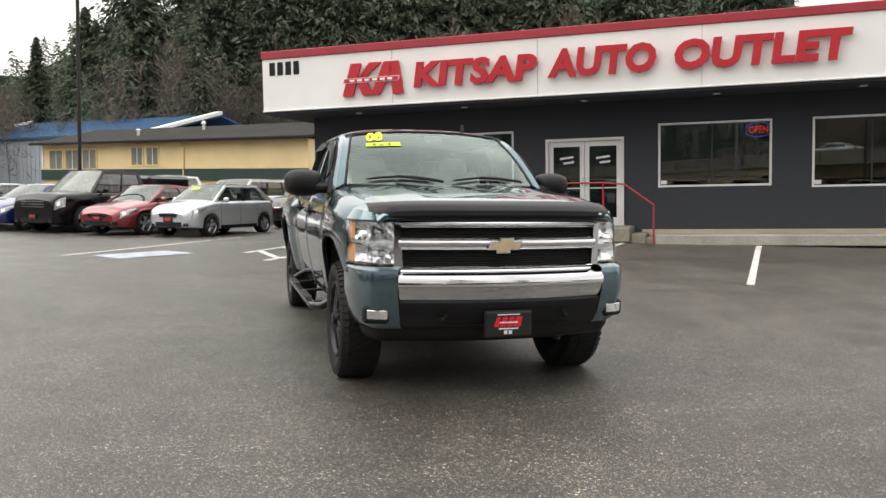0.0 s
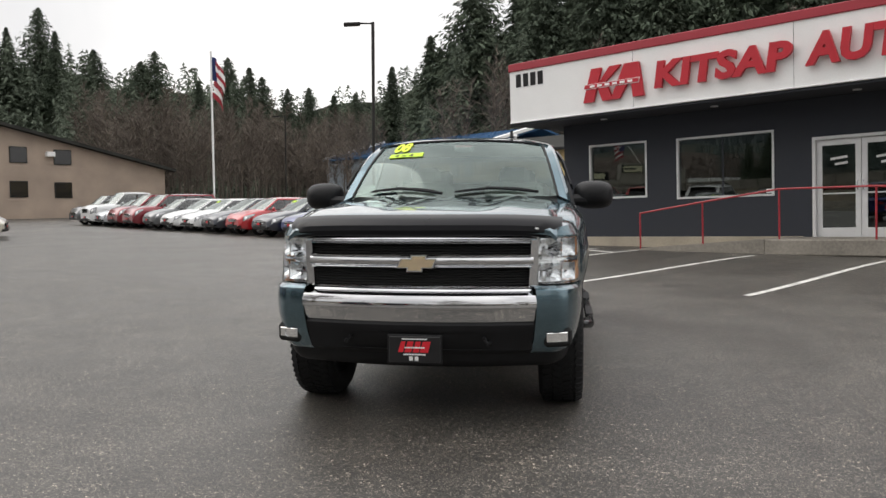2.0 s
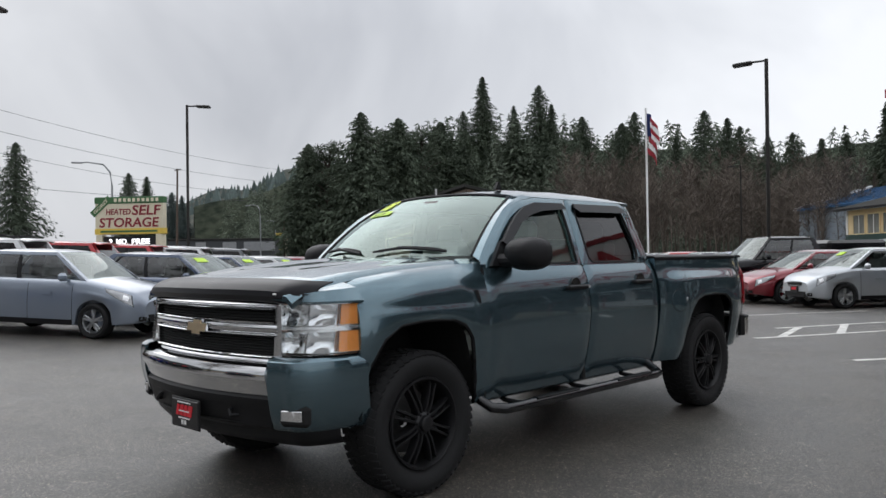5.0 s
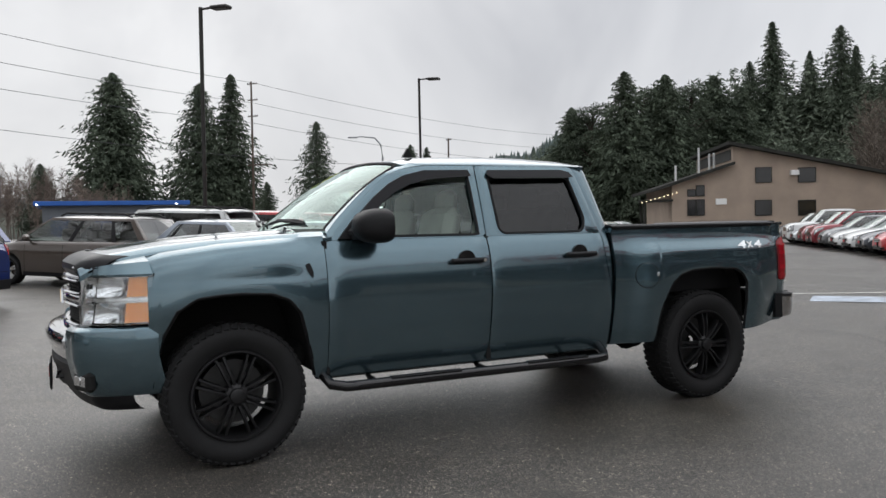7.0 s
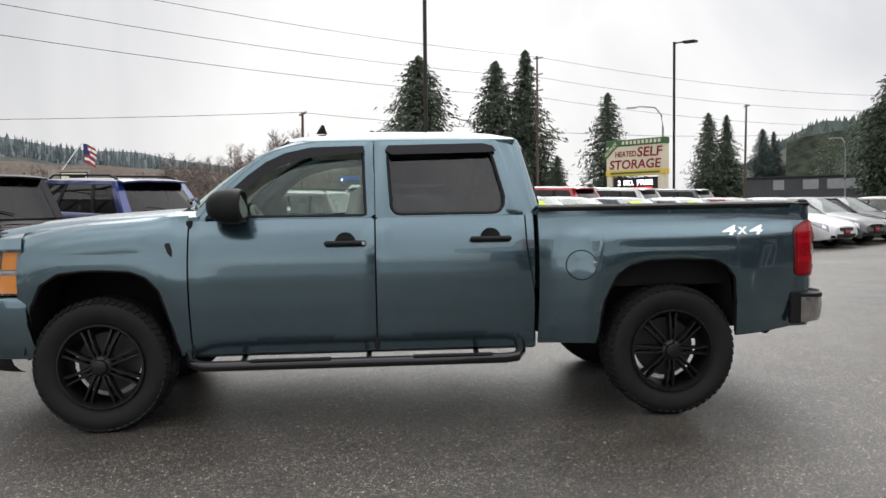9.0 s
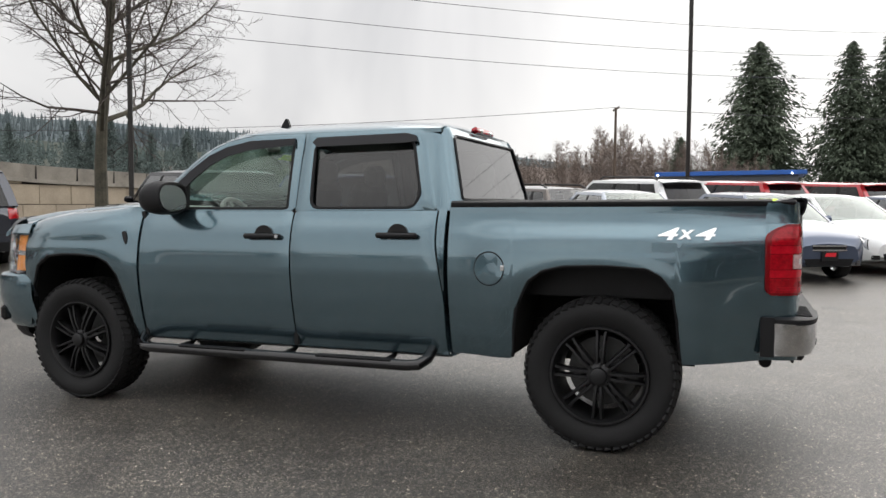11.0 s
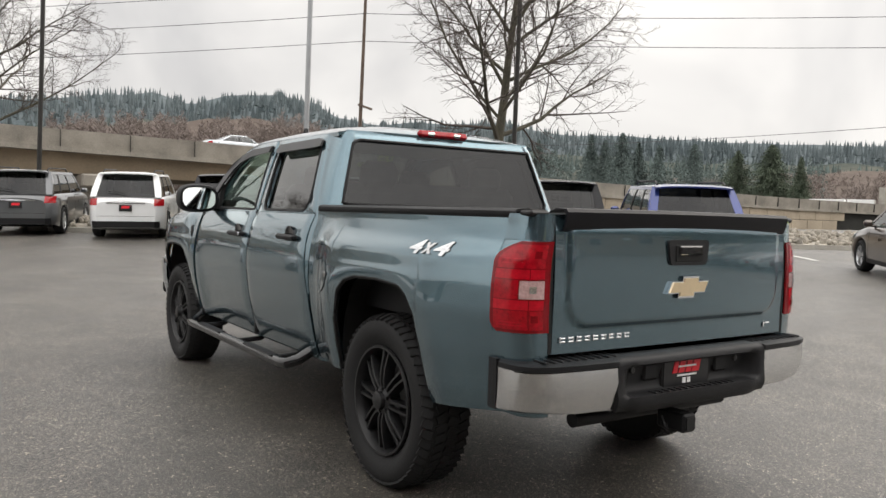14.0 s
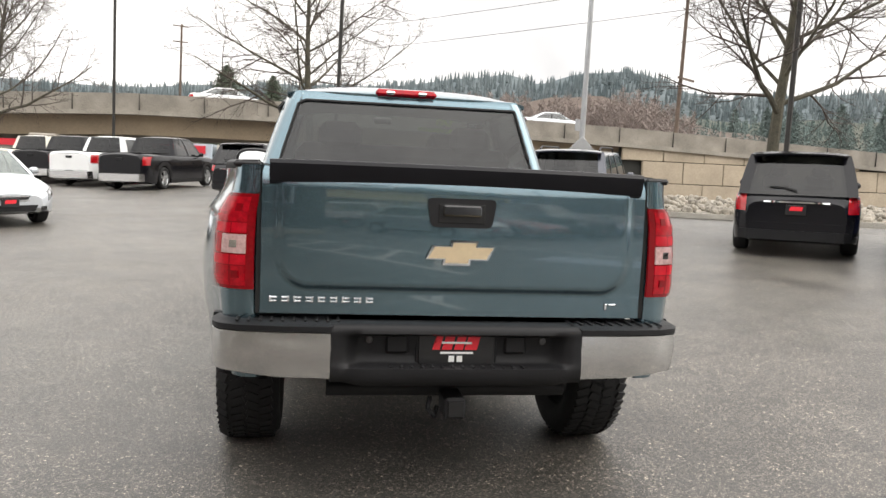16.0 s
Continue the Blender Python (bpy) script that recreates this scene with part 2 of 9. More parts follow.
M_PLATERED = mat("plate_red", (0.70, 0.02, 0.035), 0.45, 0, 0.10, 3, 70)
M_WHITE = mat("white_paint", (0.78, 0.78, 0.77), 0.5, 0, 0.05, 2, 50)
M_STRIPE = mat("road_marking_white", (0.62, 0.61, 0.58), 0.6, 0, 0.35, 5, 60, bump=0.2)
M_LIME = mat("lime_sticker", (0.55, 0.82, 0.03), 0.5, 0, 0.05, 8, 60)
M_YELLOW = mat("yellow_sticker", (0.74, 0.90, 0.03), 0.5, 0, 0.05, 8, 60)
M_SILVERTXT = mat("silver_lettering", (0.72, 0.73, 0.74), 0.2, 0.9, 0.05, 30, 90)
M_MIRROR = mat("mirror_glass", (0.80, 0.83, 0.82), 0.02, 1.0, 0.01, 3, 50)


# ---------------------------------------------------------------- mesh helpers
class Geo:
    """A growing list of vertices and faces."""

    def __init__(self):
        self.v, self.f = [], []

    def add(self, vs, fs):
        n = len(self.v)
        self.v += [tuple(p) for p in vs]
        self.f += [tuple(i + n for i in f) for f in fs]
        return self

    def box(self, c, s, b=0.0, m=None):
        """A chamfered box: centre, full sizes, chamfer, and an own turn."""
        hx, hy, hz = (k / 2 for k in s)
        b = min(b, 0.45 * min(s))
        vs, fs = [], []
        if b <= 0:
            vs = [(x, y, z) for x in (-hx, hx) for y in (-hy, hy) for z in (-hz, hz)]
            fs = [(0, 1, 3, 2), (4, 6, 7, 5), (0, 4, 5, 1), (2, 3, 7, 6), (0, 2, 6, 4), (1, 5, 7, 3)]
        else:
            idx = {}
            for sx in (-1, 1):
                for sy in (-1, 1):
                    for sz in (-1, 1):
                        for a in range(3):
                            p = [sx * (hx - (a != 0) * b), sy * (hy - (a != 1) * b), sz * (hz - (a != 2) * b)]
                            idx[sx, sy, sz, a] = len(vs)
                            vs.append(tuple(p))
            for a in range(3):
                o1, o2 = [k for k in range(3) if k != a]
                for s0 in (-1, 1):
                    ring = []
                    for p, q in ((-1, -1), (1, -1), (1, 1), (-1, 1)):
                        k = [0, 0, 0]
                        k[a], k[o1], k[o2] = s0, p, q
                        ring.append(idx[(*k, a)])
                    fs.append(ring if (s0 > 0) == (a != 1) else ring[::-1])
            for a in range(3):
                o1, o2 = [k for k in range(3) if k != a]
                for p in (-1, 1):
                    for q in (-1, 1):
                        k0, k1 = [0, 0, 0], [0, 0, 0]
                        k0[o1], k0[o2], k0[a] = p, q, -1
                        k1[o1], k1[o2], k1[a] = p, q, 1
                        ring = [idx[(*k0, o1)], idx[(*k1, o1)], idx[(*k1, o2)], idx[(*k0, o2)]]
                        fs.append(ring if (p * q > 0) == (a != 1) else ring[::-1])
            for sx in (-1, 1):
                for sy in (-1, 1):
                    for sz in (-1, 1):
                        ring = [idx[sx, sy, sz, a] for a in range(3)]
                        fs.append(ring if sx * sy * sz > 0 else ring[::-1])
        mm = Matrix.Translation(c) @ (m or Matrix())
        return self.add([mm @ Vector(p) for p in vs], fs)

    def cyl(self, p0, p1, r0, r1=None, n=12, caps=True):
        p0, p1 = Vector(p0), Vector(p1)
        r1 = r0 if r1 is None else r1
        q = (p1 - p0).to_track_quat("Z", "Y")
        vs = []
        for p, r in ((p0, r0), (p1, r1)):
            vs += [p + q @ Vector((r * math.cos(2 * math.pi * k / n), r * math.sin(2 * math.pi * k / n), 0)) for k in range(n)]
        fs = [(k, (k + 1) % n, n + (k + 1) % n, n + k) for k in range(n)]
        if caps:
            fs += [tuple(range(n))[::-1], tuple(range(n, 2 * n))]
        return self.add(vs, fs)

    def tube(self, pts, r, n=8, caps=True):
        pts = [Vector(p) for p in pts]
        rs = r if isinstance(r, (list, tuple)) else [r] * len(pts)
        vs = []
        for i, p in enumerate(pts):
            d = (pts[min(i + 1, len(pts) - 1)] - pts[max(i - 1, 0)]).normalized()
            a = d.cross(Vector((0.13, 0.21, 1))).normalized() if abs(d.z) < 0.95 else d.cross(Vector((1, 0.1, 0))).normalized()
            b = a.cross(d)
            vs += [p + rs[i] * (math.cos(2 * math.pi * k / n) * a + math.sin(2 * math.pi * k / n) * b) for k in range(n)]
        fs = [(i * n + k, (i + 1) * n + k, (i + 1) * n + (k + 1) % n, i * n + (k + 1) % n) for i in range(len(pts) - 1) for k in range(n)]
        if caps:
            fs += [tuple(range(n)), tuple(range((len(pts) - 1) * n, len(pts) * n))[::-1]]
        return self.add(vs, fs)

    def grid(self, rows, close=False, flip=False):
        """Faces over a table of points."""
        nu, nv = len(rows), len(rows[0])
        fs = []
        for i in range(nu - 1):
            for j in range(nv if close else nv - 1):
                f = (i * nv + j, (i + 1) * nv + j, (i + 1) * nv + (j + 1) % nv, i * nv + (j + 1) % nv)
                fs.append(f[::-1] if flip else f)
        return self.add([p for r in rows for p in r], fs)

    def slab(self, rows, off, close=False):
        """A table of points as a shell: off is the vector to its back face, or a function of the point."""
        fn = off if callable(off) else (lambda p: off)
        back = [[tuple(Vector(p) + Vector(fn(p))) for p in r] for r in rows]
        self.grid(rows, close)
        self.grid(back, close, True)
        nu, nv = len(rows), len(rows[0])
        rim = [(i, 0) for i in range(nu)] + [(nu - 1, j) for j in range(1, nv)] + [(i, nv - 1) for i in range(nu - 2, -1, -1)] + [(0, j) for j in range(nv - 2, 0, -1)]
        if close:
            for i in (0, nu - 1):
                self.grid([[rows[i][j] for j in range(nv)], [back[i][j] for j in range(nv)]], True, i == 0)
        else:
            a = [rows[i][j] for i, j in rim] + [rows[0][0]]
            b = [back[i][j] for i, j in rim] + [back[0][0]]
            self.grid([a, b], False, True)
        return self

    def lathe(self, prof, c, axis="X", n=32):
        """prof: rows of (along the axis, radius)."""
        rows = []
        for a, r in prof:
            ring = []
            for k in range(n):
                s, t = math.sin(2 * math.pi * k / n), math.cos(2 * math.pi * k / n)
                ring.append({"X": (c[0] + a, c[1] + r * s, c[2] + r * t), "Y": (c[0] + r * t, c[1] + a, c[2] + r * s), "Z": (c[0] + r * t, c[1] + r * s, c[2] + a)}[axis])
            rows.append(ring)
        return self.grid(rows, True)

    def prism(self, poly, fn, d0, d1):
        """A flat outline with thickness; fn(u, v, d) gives the point."""
        n = len(poly)
        vs = [fn(u, v, d0) for u, v in poly] + [fn(u, v, d1) for u, v in poly]
        fs = [tuple(range(n))[::-1], tuple(range(n, 2 * n))] + [(k, (k + 1) % n, n + (k + 1) % n, n + k) for k in range(n)]
        return self.add(vs, fs)

    def moved(self, m):
        self.v = [tuple(m @ Vector(p)) for p in self.v]
        return self


def mesh_of(name, g, material, smooth=35):
    me = bpy.data.meshes.new(name)
    me.from_pydata(g.v, [], g.f)
    for k in (material if isinstance(material, (list, tuple)) else [material]):
        me.materials.append(k)
    me.update()
    if smooth:
        me.polygons.foreach_set("use_smooth", [True] * len(me.polygons))
        me.set_sharp_from_angle(angle=radians(smooth))
    return me


def part(name, g, material, parent=None, label="", smooth=35):
    """One mesh under a thing or under a part."""
    if isinstance(g, Geo):
        bm = bmesh.new()
        me = mesh_of(name, g, material, smooth)
        bm.from_mesh(me)
        bmesh.ops.recalc_face_normals(bm, faces=bm.faces)
        bm.to_mesh(me)
        bm.free()
        if smooth:
            me.set_sharp_from_angle(angle=radians(smooth))
    else:
        me = g
    ob = new(name, me)
    if parent:
        ob.parent = parent
    if label:
        ob["label"] = label
    return ob


def thing(name, label, category, m=None, group="", kind=""):
    ob = new(name)
    ob.empty_display_size = 0.2
    if m is not None:
        ob.matrix_world = m
    return tagged(ob, label, category, group, kind)


def solid(name, g, material, label, category, group="", kind="", smooth=35):
    return tagged(part(name, g, material, None, "", smooth), label, category, group, kind)


def lerp(xs, ys):
    return lambda x: float(np.interp(x, xs, ys))


def sstep(a, b, x):
    t = min(1.0, max(0.0, (x - a) / (b - a)))
    return t * t * (3 - 2 * t)


def span(a, b, n):
    return [a + (b - a) * k / (n - 1) for k in range(n)]


def loop_at(poly, n):
    """n points evenly along a closed outline."""
    p = np.array(list(poly) + [poly[0]], float)
    d = np.r_[0, np.cumsum(np.hypot(*np.diff(p, axis=0).T))]
    t = np.linspace(0, d[-1], n, endpoint=False)
    return [(float(np.interp(k, d, p[:, 0])), float(np.interp(k, d, p[:, 1]))) for k in t]


def rounded(poly, r=0.05, n=5):
    """An outline with its corners rounded."""
    out = []
    k = len(poly)
    for i in range(k):
        p0, p1, p2 = (Vector((*poly[j % k], 0)) for j in (i - 1, i, i + 1))
        a, b = (p0 - p1), (p2 - p1)
        c = min(r, 0.45 * a.length, 0.45 * b.length)
        s, e = p1 + a.normalized() * c, p1 + b.normalized() * c
        for j in range(n):
            t = j / (n - 1)
            q = (1 - t) ** 2 * s + 2 * t * (1 - t) * p1 + t * t * e
            out.append((q.x, q.y))
    return out


FONT_CACHE = {}


def text_geo(body, height, depth, shear=0.0, bold=0.0, space=1.0):
    """Extruded letters as a mesh in the x-y plane, from the origin to the right, caps as high as asked."""
    cu = bpy.data.curves.new("letters", "FONT")
    cu.body, cu.size, cu.extrude, cu.shear, cu.offset, cu.space_character = body, 1.0, 0.0, shear, bold, space
    cu.resolution_u = 3
    ob = bpy.data.objects.new("letters", cu)
    me = ob.to_mesh()
    vs = [v.co.copy() for v in me.vertices]
    fs = [tuple(p.vertices) for p in me.polygons]
    ob.to_mesh_clear()
    bpy.data.objects.remove(ob)
    bpy.data.curves.remove(cu)
    lo, hi = min(v.y for v in vs), max(v.y for v in vs)
    x0 = min(v.x for v in vs)
    k = height / (hi - lo)
    flat = [((v.x - x0) * k, (v.y - lo) * k) for v in vs]
    edges = {}
    for f in fs:
        for a, b in zip(f, f[1:] + f[:1]):
            edges[a, b] = edges.get((a, b), 0) + 1
    rim = [(a, b) for a, b in edges if (b, a) not in edges]
    g = Geo()
    n = len(flat)
    g.add([(x, y, depth) for x, y in flat] + [(x, y, 0.0) for x, y in flat], list(fs) + [tuple(i + n for i in f[::-1]) for f in fs] + [(b, a, a + n, b + n) for a, b in rim])
    return g, max(x for x, y in flat)


# ---------------------------------------------------------------- the pickup truck
CX = 0.02
SIDE_Z = (0.42, 0.50, 0.60, 0.78, 0.95, 1.08, 1.18, 1.26, 1.33)
SIDE_X = (0.870, 0.908, 0.938, 0.974, 0.995, 0.992, 0.975, 0.950, 0.915)
side_z = lerp(SIDE_Z, SIDE_X)
ARCH_F = lerp((-2.29, -2.27, -2.23, -2.15, -2.04, -1.90, -1.78, -1.60, -1.50, -1.43, -1.37, -1.34, -1.33), (0.46, 0.60, 0.80, 0.95, 1.02, 1.035, 1.037, 1.025, 0.985, 0.90, 0.68, 0.54, 0.46))
ARCH_R = lerp((1.325, 1.335, 1.36, 1.44, 1.52, 1.64, 1.86, 2.08, 2.16, 2.22, 2.245, 2.255, 2.26), (0.46, 0.52, 0.77, 0.94, 1.0, 1.03, 1.037, 1.025, 0.985, 0.90, 0.68, 0.56, 0.46))


def flare(y, z, yc):
    r = (abs(y - yc) ** 2.6 + abs(z - 0.50) ** 2.6) ** (1 / 2.6)
    return 0.024 * math.exp(-((r - 0.56) / 0.16) ** 2)


def side_x(y, z):
    x = side_z(z) + flare(y, z, -1.81) + flare(y, z, 1.79)
    if y < -1.9:
        x -= 0.32 * ((-1.9 - y)) ** 2
    if y > 2.3:
        x -= 0.50 * (y - 2.3) ** 2
    return x


def bed_x(y, z):
    """The bed side: a shoulder that swells out over the rear wheel."""
    x = side_x(y, min(z, 1.10))
    swell = sstep(1.02, 1.30, y) * (1 - 0.4 * sstep(2.3, 2.75, y))
    top = lerp((1.10, 1.18, 1.25, 1.31, 1.36, 1.38), (0.0, 0.010, 0.032, 0.045, 0.048, 0.056))(z)
    return x - top + 0.030 * swell * (1 - sstep(1.16, 1.27, z)) - 0.012 * (1 - swell)


def fender_top(y):
    return lerp((-2.60, -2.46, -2.32, -2.2, -1.89, -1.54, -1.2), (1.19, 1.225, 1.262, 1.285, 1.325, 1.348, 1.36))(y)


def fender_x(y, z):
    zt = fender_top(y)
    x = side_x(y, min(z, 1.12))
    k = max(0.0, (z - (zt - 0.20)) / 0.20)
    x -= 0.155 * (1 - math.sqrt(max(0.0, 1 - min(1, k) ** 2.2)))
    j = sstep(-1.60, -1.28, y)
    return x + j * (side_x(y, min(z, 1.33)) - x)


def skin(ys, zlo, zhi, xf, nz, s, th=0.03):
    rows = []
    for y in ys:
        a, b = zlo(y), zhi(y)
        rows.append([(CX + s * xf(y, z), y, z) for z in (a + (b - a) * k / (nz - 1) for k in range(nz))])
    return Geo().slab(rows, (-s * th, 0, 0))


truck = thing("pickup_truck", "blue-grey crew cab pickup truck with black wheels on wet asphalt", "pickup truck")


def glass_x(z):
    d = z - 1.33
    return 0.905 - 0.27 * d - 0.10 * d * d


def ring(outer, inner, s, n=72, depth=0.035, fx=glass_x):
    """A window frame: outer and inner outline in (y, z), with a rounded face."""
    o, i = loop_at(outer, n), loop_at(inner, n)
    rows = []
    for t, dx in ((0, -depth), (0, 0.0), (0.12, 0.006), (0.88, 0.006), (1.0, -0.004), (1.0, -depth)):
        rows.append([(CX + s * (fx(p[1] + t * (q[1] - p[1])) + dx), p[0] + t * (q[0] - p[0]), p[1] + t * (q[1] - p[1])) for p, q in zip(o, i)])
    return Geo().grid(rows, True)


def pane(poly, s, dx=-0.018, fx=glass_x, n=64):
    p = loop_at(poly, n)
    cy, cz = sum(a for a, b in p) / n, sum(b for a, b in p) / n
    rows = [[(CX + s * (fx(cz + k * (z - cz)) + dx), cy + k * (y - cy), cz + k * (z - cz)) for y, z in p] for k in (0.02, 0.35, 0.7, 1.0)]
    g = Geo().grid(rows, True)
    return g.add([rows[0][j] for j in range(n)], [tuple(range(n))])


W1_OUT = [(-1.215, 1.325), (-1.12, 1.445), (-0.93, 1.625), (-0.80, 1.735), (-0.66, 1.795), (-0.46, 1.825), (-0.098, 1.828), (-0.092, 1.325)]
W1_IN = [(-1.08, 1.345), (-1.03, 1.42), (-0.92, 1.545), (-0.79, 1.655), (-0.66, 1.722), (-0.46, 1.765), (-0.165, 1.765), (-0.150, 1.340)]
W2_OUT = [(-0.088, 1.325), (-0.092, 1.828), (0.40, 1.832), (0.715, 1.828), (0.745, 1.76), (0.80, 1.56), (0.865, 1.325)]
W2_IN = rounded([(0.018, 1.342), (-0.008, 1.755), (0.668, 1.758), (0.748, 1.43), (0.715, 1.342)], 0.055, 5)
V1 = [(-1.01, 1.497), (-0.90, 1.60), (-0.78, 1.690), (-0.66, 1.748), (-0.50, 1.785), (-0.16, 1.792), (-0.15, 1.746), (-0.475, 1.722), (-0.63, 1.686), (-0.75, 1.630), (-0.866, 1.540), (-0.955, 1.455)]
V2 = [(-0.02, 1.760), (0.0, 1.792), (0.62, 1.800), (0.685, 1.782), (0.705, 1.745), (0.62, 1.738), (0.02, 1.730)]

# hood, wide and crowned
HOODZ = lerp((-2.70, -2.64, -2.58, -2.46, -2.23, -1.89, -1.54, -1.30), (1.150, 1.202, 1.236, 1.274, 1.312, 1.342, 1.362, 1.375))


def hood_pt(u, y):
    x = 0.815 * u
    dy = -0.075 * (1 - u * u) * sstep(-1.9, -2.64, y) + 0.0
    z = HOODZ(y) + 0.030 * (1 - abs(u) ** 3) + 0.012 * math.exp(-((abs(u) - 0.62) / 0.10) ** 2) * sstep(-2.6, -1.8, y) - 0.012 * math.exp(-((abs(u) - 0.36) / 0.12) ** 2) * sstep(-2.55, -1.7, y)
    z -= 0.035 * max(0, (abs(u) - 0.93) / 0.07) ** 2
    return (CX + x, y + dy, z)


for s in (1, -1):
    # front wing
    ys = sorted(set(span(-2.30, -1.26, 48) + [-2.29, -2.27, -2.23, -1.43, -1.37, -1.34, -1.33]))
    wing = part("front_wing", skin(ys, lambda y: ARCH_F(y) if y < -1.335 else 0.475, fender_top, fender_x, 26, s), M_PAINT, truck)
    lip = [(CX + s * (fender_x(y, ARCH_F(y)) - 0.012), y, ARCH_F(y) - 0.004) for y in span(-2.285, -1.335, 50)]
    part("arch_lip", Geo().tube(lip, 0.014, 6), M_BLACK, wing)
    if s > 0:
        part("side_badge", Geo().prism(rounded([(-1.395, 1.185), (-1.365, 1.195), (-1.345, 1.14), (-1.35, 1.10), (-1.375, 1.13)], 0.01, 3), lambda y, z, d: (CX + fender_x(y, z) + d, y, z), -0.004, 0.006), M_BLACK, wing)
    # front liner
    part("wheel_arch_liner", Geo().grid([[(CX + s * x, y, ARCH_F(y) + 0.01) for y in span(-2.285, -1.335, 30)] for x in (0.40, 0.6, 0.94)]).grid([[(CX + s * 0.42, y, z) for y in (-2.3, -1.3)] for z in (0.4, 1.1)]), M_DARK, truck)
    part("wheel_arch_liner", Geo().grid([[(CX + s * x, y, ARCH_R(y) + 0.01) for y in span(1.33, 2.255, 30)] for x in (0.40, 0.6, 0.95)]).grid([[(CX + s * 0.42, y, z) for y in (1.3, 2.3)] for z in (0.4, 1.1)]), M_DARK, truck)
    # doors
    for name, y0, y1, wo, wi, vis, gm in (("front_door", -1.252, -0.098, W1_OUT, W1_IN, V1, M_SIDEGLASS), ("rear_door", -0.088, 0.868, W2_OUT, W2_IN, V2, M_TINT)):
        zr = span(0.475, 1.325, 26)
        rows = []
        for z in zr:
            front = y0 + 0.0
            rear = y1 + (0.055 * (1 - sstep(0.75, 1.20, z)) if name == "rear_door" else 0.0)
            row = []
            for k in range(22):
                y = front + (rear - front) * k / 21
                edge = min(y - front, rear - y)
                row.append((CX + s * (side_x(y, z) - 0.010 * (1 - sstep(0, 0.012, edge))), y, z))
            rows.append(row)
        door = part(name, Geo().slab(rows, (-s * 0.05, 0, 0)), M_PAINT, truck)
        part("window_frame", ring(wo, wi, s), M_PAINT, door)
        seal = [(CX + s * (glass_x(z) + 0.002), y, z) for y, z in loop_at(wi, 70)]
        part("window_seal", Geo().tube(seal + seal[:1], 0.011, 6, False), M_BLACK, door)
        part("window_pane", pane(wi, s), gm, door).visible_shadow = False
        part("wind_deflector", Geo().prism(vis, lambda y, z, d: (CX + s * (glass_x(z) + d + 0.03 * sstep(1.80, 1.70, z)), y, z), 0.008, 0.022), M_SMOKE, door, "smoked black wind deflector")
        hy, hz = ((-0.28, 1.168) if name == "front_door" else (0.64, 1.180))
        hx = side_x(hy, hz)
        hd = Geo()
        hd.box((CX + s * (hx + 0.030), hy, hz), (0.026, 0.265, 0.034), 0.012)
        hd.box((CX + s * (hx + 0.012), hy - 0.10, hz), (0.04, 0.05, 0.03), 0.01)
        hd.box((CX + s * (hx + 0.012), hy + 0.10, hz), (0.04, 0.05, 0.03), 0.01)
        part("door_handle", hd, M_BLACK, door, "black door handle")
        part("handle_bowl", Geo().lathe([(0.0, 0.001), (0.002, 0.05), (0.004, 0.062), (0.004, 0.066), (-0.01, 0.066)], (CX + s * (hx + 0.001), hy, hz + 0.003), "X", 24), M_GLOSSBLACK, door)
        if name == "front_door":
            part("lock", Geo().cyl((CX + s * (hx + 0.035), hy + 0.115, hz), (CX + s * (hx + 0.046), hy + 0.115, hz), 0.012, None, 12), M_CHROME, door)
    # sill under the doors
    part("sill", Geo().slab([[(CX + s * x, y, z) for y in (-1.30, 0.93)] for x, z in ((0.895, 0.490), (0.870, 0.472), (0.80, 0.468))], (0, 0, -0.02)), M_PAINT, truck)
    # bed side
    ys = sorted(set(span(0.955, 2.66, 64) + [1.325, 1.335, 1.36, 2.22, 2.245, 2.255, 2.26]))
    bed = part("bed_side", skin(ys, lambda y: ARCH_R(y) if 1.33 < y < 2.258 else (0.485 if y < 1.5 else 0.51 + 0.09 * (y - 2.26)), lambda y: 1.362, bed_x, 34, s), M_PAINT, truck)
    lip = [(CX + s * (bed_x(y, ARCH_R(y)) - 0.012), y, ARCH_R(y) - 0.004) for y in span(1.332, 2.256, 50)]
    part("arch_lip", Geo().tube(lip, 0.013, 6), M_BLACK, bed)
    cap = [[(CX + s * (bed_x(y, 1.362) + dx), y, z) for y in span(0.96, 2.69, 14)] for dx, z in ((0.004, 1.356), (0.004, 1.371), (-0.012, 1.381), (-0.075, 1.383), (-0.095, 1.365))]
    part("rail_cap", Geo().slab(cap, (0, 0, -0.012)), M_BLACK, bed, "black plastic bed rail cap")
    part("bed_wall", Geo().grid([[(CX + s * 0.84, y, z) for y in (0.96, 2.76)] for z in (0.85, 1.37)]), M_BLACK, bed)
    if s > 0:
        fuel = Geo().lathe([(-0.004, 0.001), (0.001, 0.080), (0.001, 0.090), (-0.004, 0.0925)], (0, 0, 0), "X", 40)
        fuel.v = [(CX + x + bed_x(1.215 + y, 1.0 + z) + 0.002, 1.215 + y, 1.0 + z) for x, y, z in fuel.v]
        fl = part("fuel_door", fuel, M_PAINT, bed)
        rimf = [(CX + bed_x(1.215 + 0.094 * math.cos(a), 1.0 + 0.094 * math.sin(a)) + 0.0005, 1.215 + 0.094 * math.cos(a), 1.0 + 0.094 * math.sin(a)) for a in span(0, 2 * math.pi, 41)]
        part("fuel_door_gap", Geo().tube(rimf, 0.003, 5, False), M_DARK, fl)
        part("fuel_latch", Geo().box((CX + bed_x(1.30, 1.0) + 0.004, 1.30, 1.005), (0.006, 0.022, 0.03), 0.004), M_CHROME, fl)
